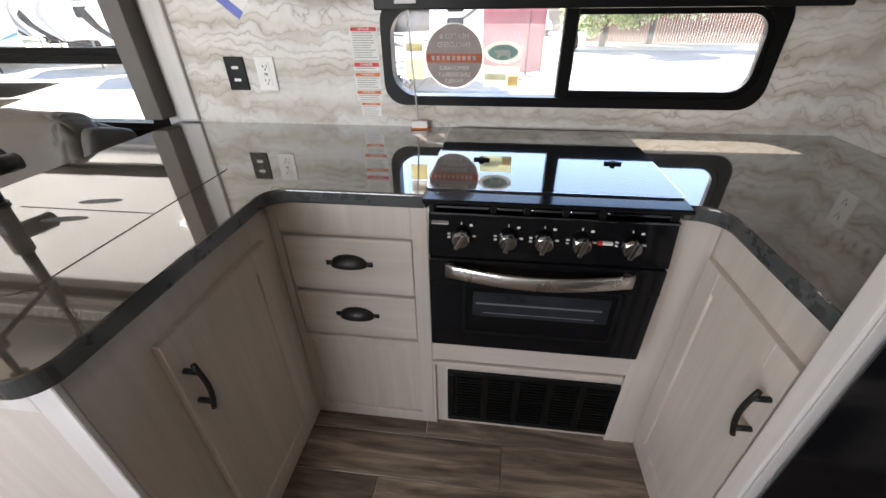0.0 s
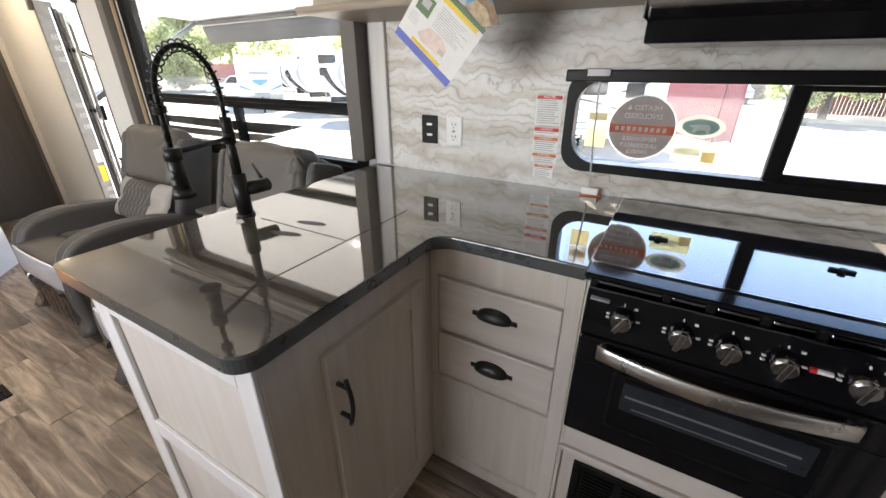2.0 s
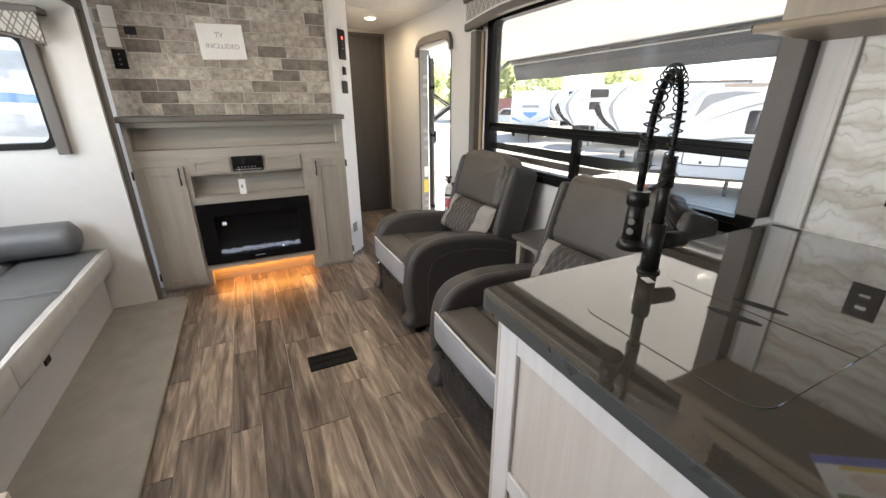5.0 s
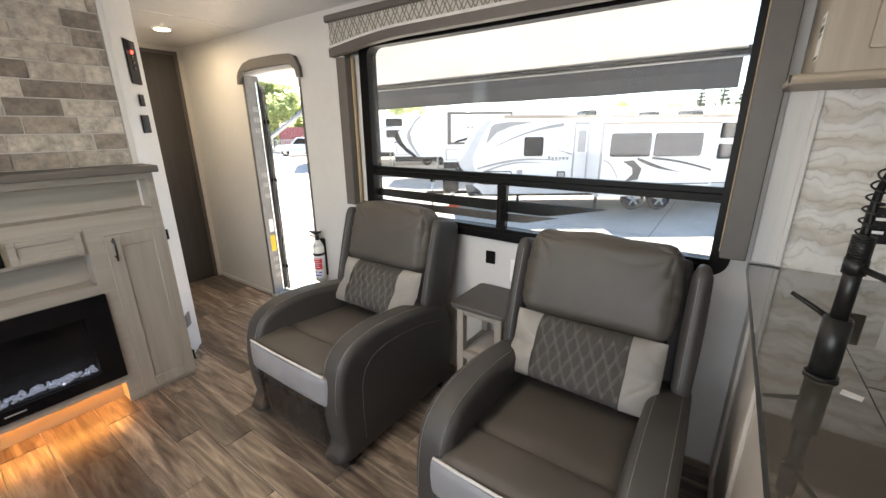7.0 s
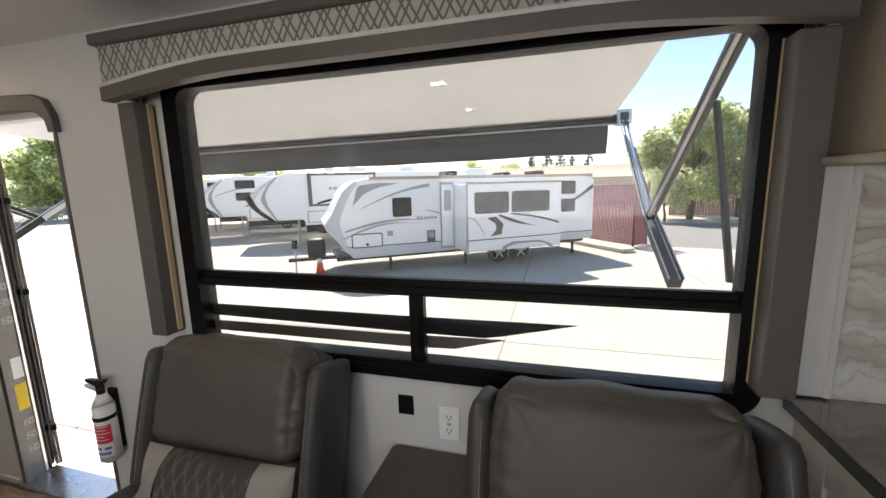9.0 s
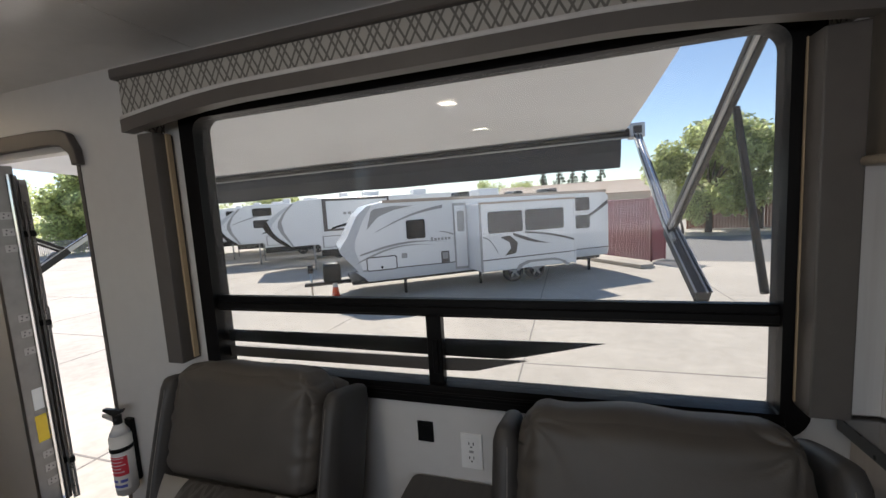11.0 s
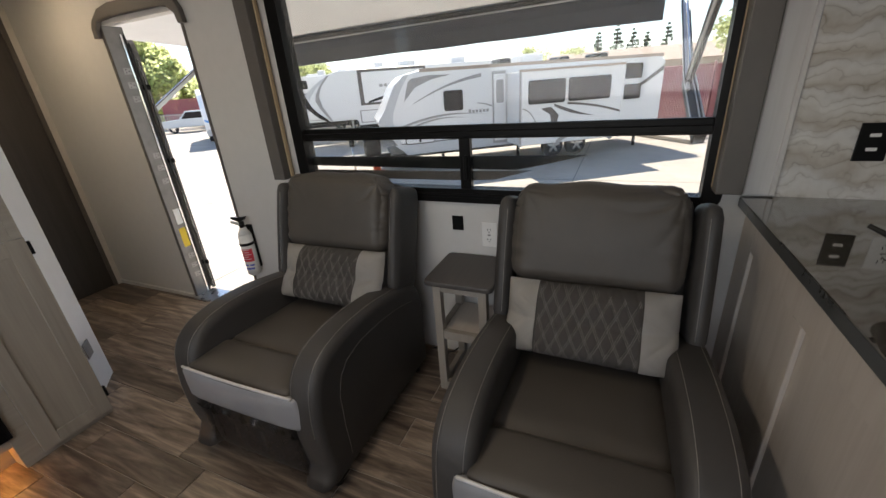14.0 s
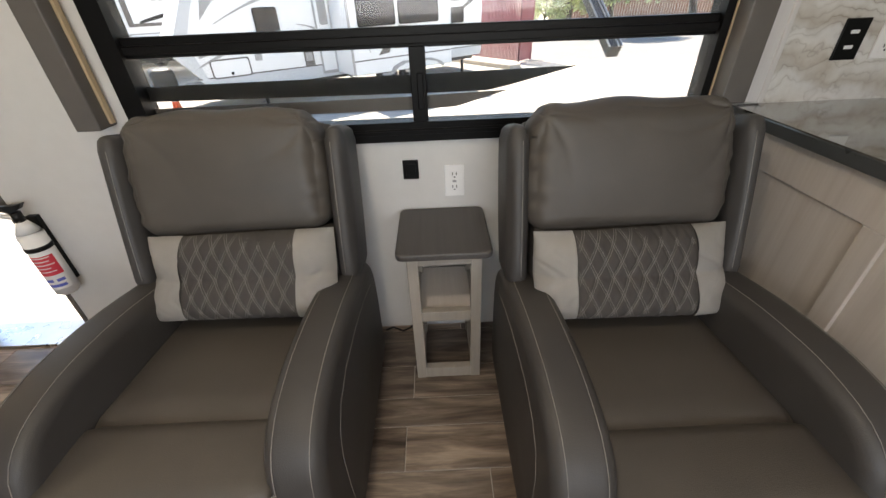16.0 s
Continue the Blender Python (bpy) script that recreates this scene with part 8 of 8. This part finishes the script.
prism("pale_emblem", [(0.036, 1.176), (0.050, 1.168), (0.046, 1.154), (0.056, 1.154), (0.062, 1.162), (0.082, 1.162), (0.086, 1.154), (0.094, 1.154), (0.096, 1.170), (0.088, 1.180), (0.060, 1.180)], 1, GY - 0.0018, GY - 0.0013, M_STICKERWHITE, ov)
ns = thing("notice_sticker", (0.065, GY, 1.06), "pale green notice with an orange corner stuck to the window", "sticker")
box("paper", (0.005, GY - 0.001, 1.062), (0.128, GY - 0.0002, 1.128), M_NOTICE, ns, 0)
box("white_strip", (0.010, GY - 0.0014, 1.084), (0.084, GY - 0.0009, 1.106), M_STICKERWHITE, ns, 0)
box("orange_patch", (0.090, GY - 0.0014, 1.066), (0.125, GY - 0.0009, 1.098), M_NOTICEORANGE, ns, 0)
ys = thing("yellow_window_sticker", (-0.24, GY, 1.10), "yellow and white window sticker", "sticker")
box("upper", (-0.272, GY - 0.001, 1.155), (-0.205, GY - 0.0002, 1.225), M_STICKERWHITE, ys, 0)
box("lower", (-0.272, GY - 0.001, 1.085), (-0.205, GY - 0.0002, 1.150), M_PALEYELLOW, ys, 0)
box("band", (-0.268, GY - 0.0014, 1.175), (-0.209, GY - 0.0009, 1.200), M_PALEYELLOW, ys, 0)
wd = thing("blind_wand", (-0.225, 1.56, 0.94), "clear plastic blind wand with an orange warning tag", "blind wand")
tube("wand", [(-0.232, 1.520, 1.318), (-0.229, 1.545, 1.13), (-0.222, 1.575, 0.955)], 0.0032, M_CLEARPL, wd, 8)
box("warning_tag", (-0.250, 1.560, 0.9262), (-0.178, 1.594, 0.9285), M_ORANGE, wd, 0, m=Matrix.Translation((-0.21, 1.577, 0)) @ Matrix.Rotation(radians(12), 4, "Z") @ Matrix.Translation((0.21, -1.577, 0)))
box("tag_paper", (-0.248, 1.574, 0.928), (-0.190, 1.592, 0.952), M_PAPER, wd, 0.002)


def brochure():
    """A folded leaflet hung by its hook-hole on the cabinet handle, leaning."""
    y = 1.236
    b = thing("hanging_brochure", (-0.64, y, 1.28), "folded printed leaflet hanging from the cabinet handle", "brochure")
    o = Vector((-0.792, 0, 1.436))
    e1 = Vector((0.177, 0, -0.149)).normalized()
    e2 = Vector((0.149, 0, 0.177)).normalized()

    def piece(nm, pts, off, mat, par=b, thick=0.0008):
        bm = bmesh.new()
        add_prism(bm, [((o + e1 * p[0] + e2 * p[1]).x, (o + e1 * p[0] + e2 * p[1]).z) for p in pts], 1, y - off - thick, y - off)
        return part(nm, bm, mat, par)

    def rect(u0, u1, v0, v1):
        return [(u0, v0), (u1, v0), (u1, v1), (u0, v1)]
    page = piece("page", rect(0, 0.232, 0, 0.186), 0.0, M_PAPER)
    piece("blue_edge", rect(0.0, 0.232, 0.0, 0.022), 0.0008, M_BLUEPRINT, page)
    piece("yellow_edge", rect(0.055, 0.175, 0.024, 0.034), 0.0008, M_YELLOW, page)
    piece("green_edge", rect(0.0, 0.232, 0.176, 0.188), 0.0008, M_GREENPRINT, page)
    piece("yellow_rule", rect(0.012, 0.215, 0.163, 0.175), 0.0008, M_YELLOW, page)
    piece("photo", rect(0.018, 0.070, 0.098, 0.146), 0.0008, M_GREENPRINT, page)
    piece("photo_sky", rect(0.030, 0.060, 0.116, 0.138), 0.0012, M_PALEPRINT, page)
    piece("map_patch", [(0.062, 0.052), (0.088, 0.040), (0.150, 0.046), (0.172, 0.072), (0.140, 0.090), (0.090, 0.086)], 0.0008, M_SALMON, page)
    piece("map_mark", rect(0.148, 0.170, 0.052, 0.066), 0.0012, M_PINKPRINT, page)
    r2 = random.Random(9)
    for k in range(10):
        v = 0.152 - k * 0.0062
        piece("text_line", rect(0.092, 0.168 + 0.045 * r2.random(), v - 0.0016, v), 0.0008, M_PALEPRINT, page)
    for k in range(5):
        v = 0.088 - k * 0.0062
        piece("text_line", rect(0.012, 0.040 + 0.014 * r2.random(), v - 0.0016, v), 0.0008, M_PALEPRINT, page)
    top = piece("cover", [(-0.004, 0.189), (0.222, 0.189), (0.252, 0.222), (0.150, 0.276), (0.050, 0.285), (0.0, 0.250)], -0.004, M_SKYPRINT)
    piece("cover_road", [(0.04, 0.190), (0.15, 0.190), (0.13, 0.214), (0.085, 0.222), (0.05, 0.212)], -0.0030, M_PALEPRINT, top)
    piece("cover_rock", [(0.14, 0.190), (0.222, 0.190), (0.236, 0.205), (0.21, 0.226), (0.16, 0.222)], -0.0030, M_SANDPRINT, top)
    piece("cover_ridge", [(0.15, 0.222), (0.20, 0.226), (0.236, 0.206), (0.251, 0.222), (0.205, 0.247), (0.17, 0.238)], -0.0026, M_ROCKPRINT, top)
    piece("cover_slope", [(0.0, 0.190), (0.05, 0.190), (0.06, 0.212), (0.03, 0.226), (0.0, 0.232)], -0.0030, M_SANDPRINT, top)
    piece("cover_lake", [(-0.002, 0.232), (0.03, 0.227), (0.05, 0.236), (0.02, 0.250), (0.0, 0.248)], -0.0026, M_BLUEPRINT, top)
    tri = piece("sign", [(0.070, 0.192), (0.158, 0.222), (0.096, 0.274)], 0.0010, M_YELLOW)
    piece("sign_face", [(0.077, 0.200), (0.131, 0.219), (0.091, 0.244)], 0.0018, M_PAPER, tri)
    tilt = math.degrees(math.atan2(e1.z, e1.x))
    for word, u, v, size in (("BUY", 0.098, 0.226, 0.013), ("LOCAL", 0.101, 0.214, 0.012)):
        p = o + e1 * u + e2 * v
        words("lettering", word, size, (p.x, y - 0.0021, p.z), (90, -tilt - 4, 0), M_BLACK, tri, depth=0.0001)
    p = o + e1 * 0.113 + e2 * 0.169
    words("lettering", "CUSTOMER SATISFACTION IS OUR #1", 0.0092, (p.x, y - 0.0012, p.z), (90, -tilt, 0), M_GREENPRINT, page, depth=0.0001)
    return b


brochure()

ql = thing("cabinet_info_label", (-1.178, 1.33, 1.57), "white information label with black bars on the cabinet side", "label")
XQ = -1.178
box("paper", (XQ - 0.0012, 1.300, 1.565), (XQ - 0.0003, 1.358, 1.675), M_PAPER, ql, 0)
for z0, z1 in ((1.632, 1.646), (1.567, 1.575)):
    box("bar", (XQ - 0.0017, 1.301, z0), (XQ - 0.0011, 1.357, z1), M_BLACK, ql, 0)
words("lettering", "SCAN ME", 0.012, (XQ - 0.0016, 1.329, 1.623), (90, 0, -90), M_BLACK, ql, depth=0.0001)
box("heading_bar", (XQ - 0.0017, 1.312, 1.655), (XQ - 0.0011, 1.346, 1.664), M_GREYPRINT, ql, 0)

# ---- floor planks and bricks, piece by piece ----


def plank_floor():
    gap = 0.003
    meshes = {}

    def mesh(w, l):
        key = (round(w, 3), round(l, 3))
        if key not in meshes:
            bm = bmesh.new()
            add_box(bm, (-l / 2, -w / 2, -0.004), (l / 2, w / 2, 0.0), 0.0012, 1)
            me = bpy.data.meshes.new("plank")
            bm.to_mesh(me)
            bm.free()
            me.materials.append(M_PLANK)
            meshes[key] = me
        return meshes[key]
    # mixed board widths; for each row its lower edge, board length and one end joint
    rows = ((-0.80, 0.73, -2.20), (-0.63, 0.62, -2.55), (-0.482, 0.73, -2.842), (-0.286, 0.62, -2.683), (-0.166, 0.73, -2.267), (-0.013, 0.73, -2.673), (0.193, 0.73, -2.175),
            (0.342, 0.62, -2.61), (0.461, 0.62, -1.768), (0.597, 0.73, -2.45), (0.802, 0.73, -2.05), (0.958, 0.73, -2.32), (1.113, 0.62, -1.95), (1.229, 0.73, -2.30), (1.379, 0.73, -2.62), (1.58, 0.73, -2.1))
    for k, (ya, long, joint) in enumerate(rows):
        yb = rows[k + 1][0] if k + 1 < len(rows) else WY0
        x = joint - long * math.ceil((joint - FLOOR_X0) / long)
        while x < FLOOR_X1:
            xa, xb = max(x, FLOOR_X0), min(x + long, FLOOR_X1)
            if xb - xa > 0.03:
                o = new("plank", mesh(yb - ya - gap, xb - xa - gap))
                o.location = ((xa + xb) / 2, (ya + yb) / 2, 0.0)
                o.parent = floor
            x += long


def brick_panel():
    rnd = random.Random(4)
    y0, y1, z0, z1 = -0.760, 0.620, 1.241, CZ - 0.001
    wallp = tagged(box("brick_wall_panel", (-3.8615, y0, z0), (-3.850, y1, z1), M_MORTAR, None, 0), "whitewashed grey brick panel above the mantel", "wall", "", "structure")
    tagged(box("trim_brick_edge", (-3.8615, y1 + 0.001, 1.0), (-3.846, y1 + 0.028, z1), M_WALL, None, 0.003), "white strip at the edge of the brick panel", "trim", "", "structure")
    rows = 11
    h = (z1 - z0) / rows
    meshes = {}
    for r in range(rows):
        y = y0 - rnd.random() * 0.18
        while y < y1:
            w = rnd.choice((0.105, 0.19, 0.19, 0.19, 0.21))
            ya, yb = max(y, y0), min(y + w, y1)
            if yb - ya > 0.015:
                key = round(yb - ya, 2)
                if key not in meshes:
                    bm = bmesh.new()
                    add_box(bm, (0, -key / 2 + 0.003, -h / 2 + 0.003), (0.0055, key / 2 - 0.003, h / 2 - 0.003), 0.0015, 1)
                    me = bpy.data.meshes.new("brick")
                    bm.to_mesh(me)
                    bm.free()
                    me.materials.append(M_BRICK)
                    meshes[key] = me
                o = new("brick", meshes[key])
                o.location = (-3.8505, (ya + yb) / 2, z0 + (r + 0.5) * h)
                o.parent = wallp
            y += w


plank_floor()
brick_panel()
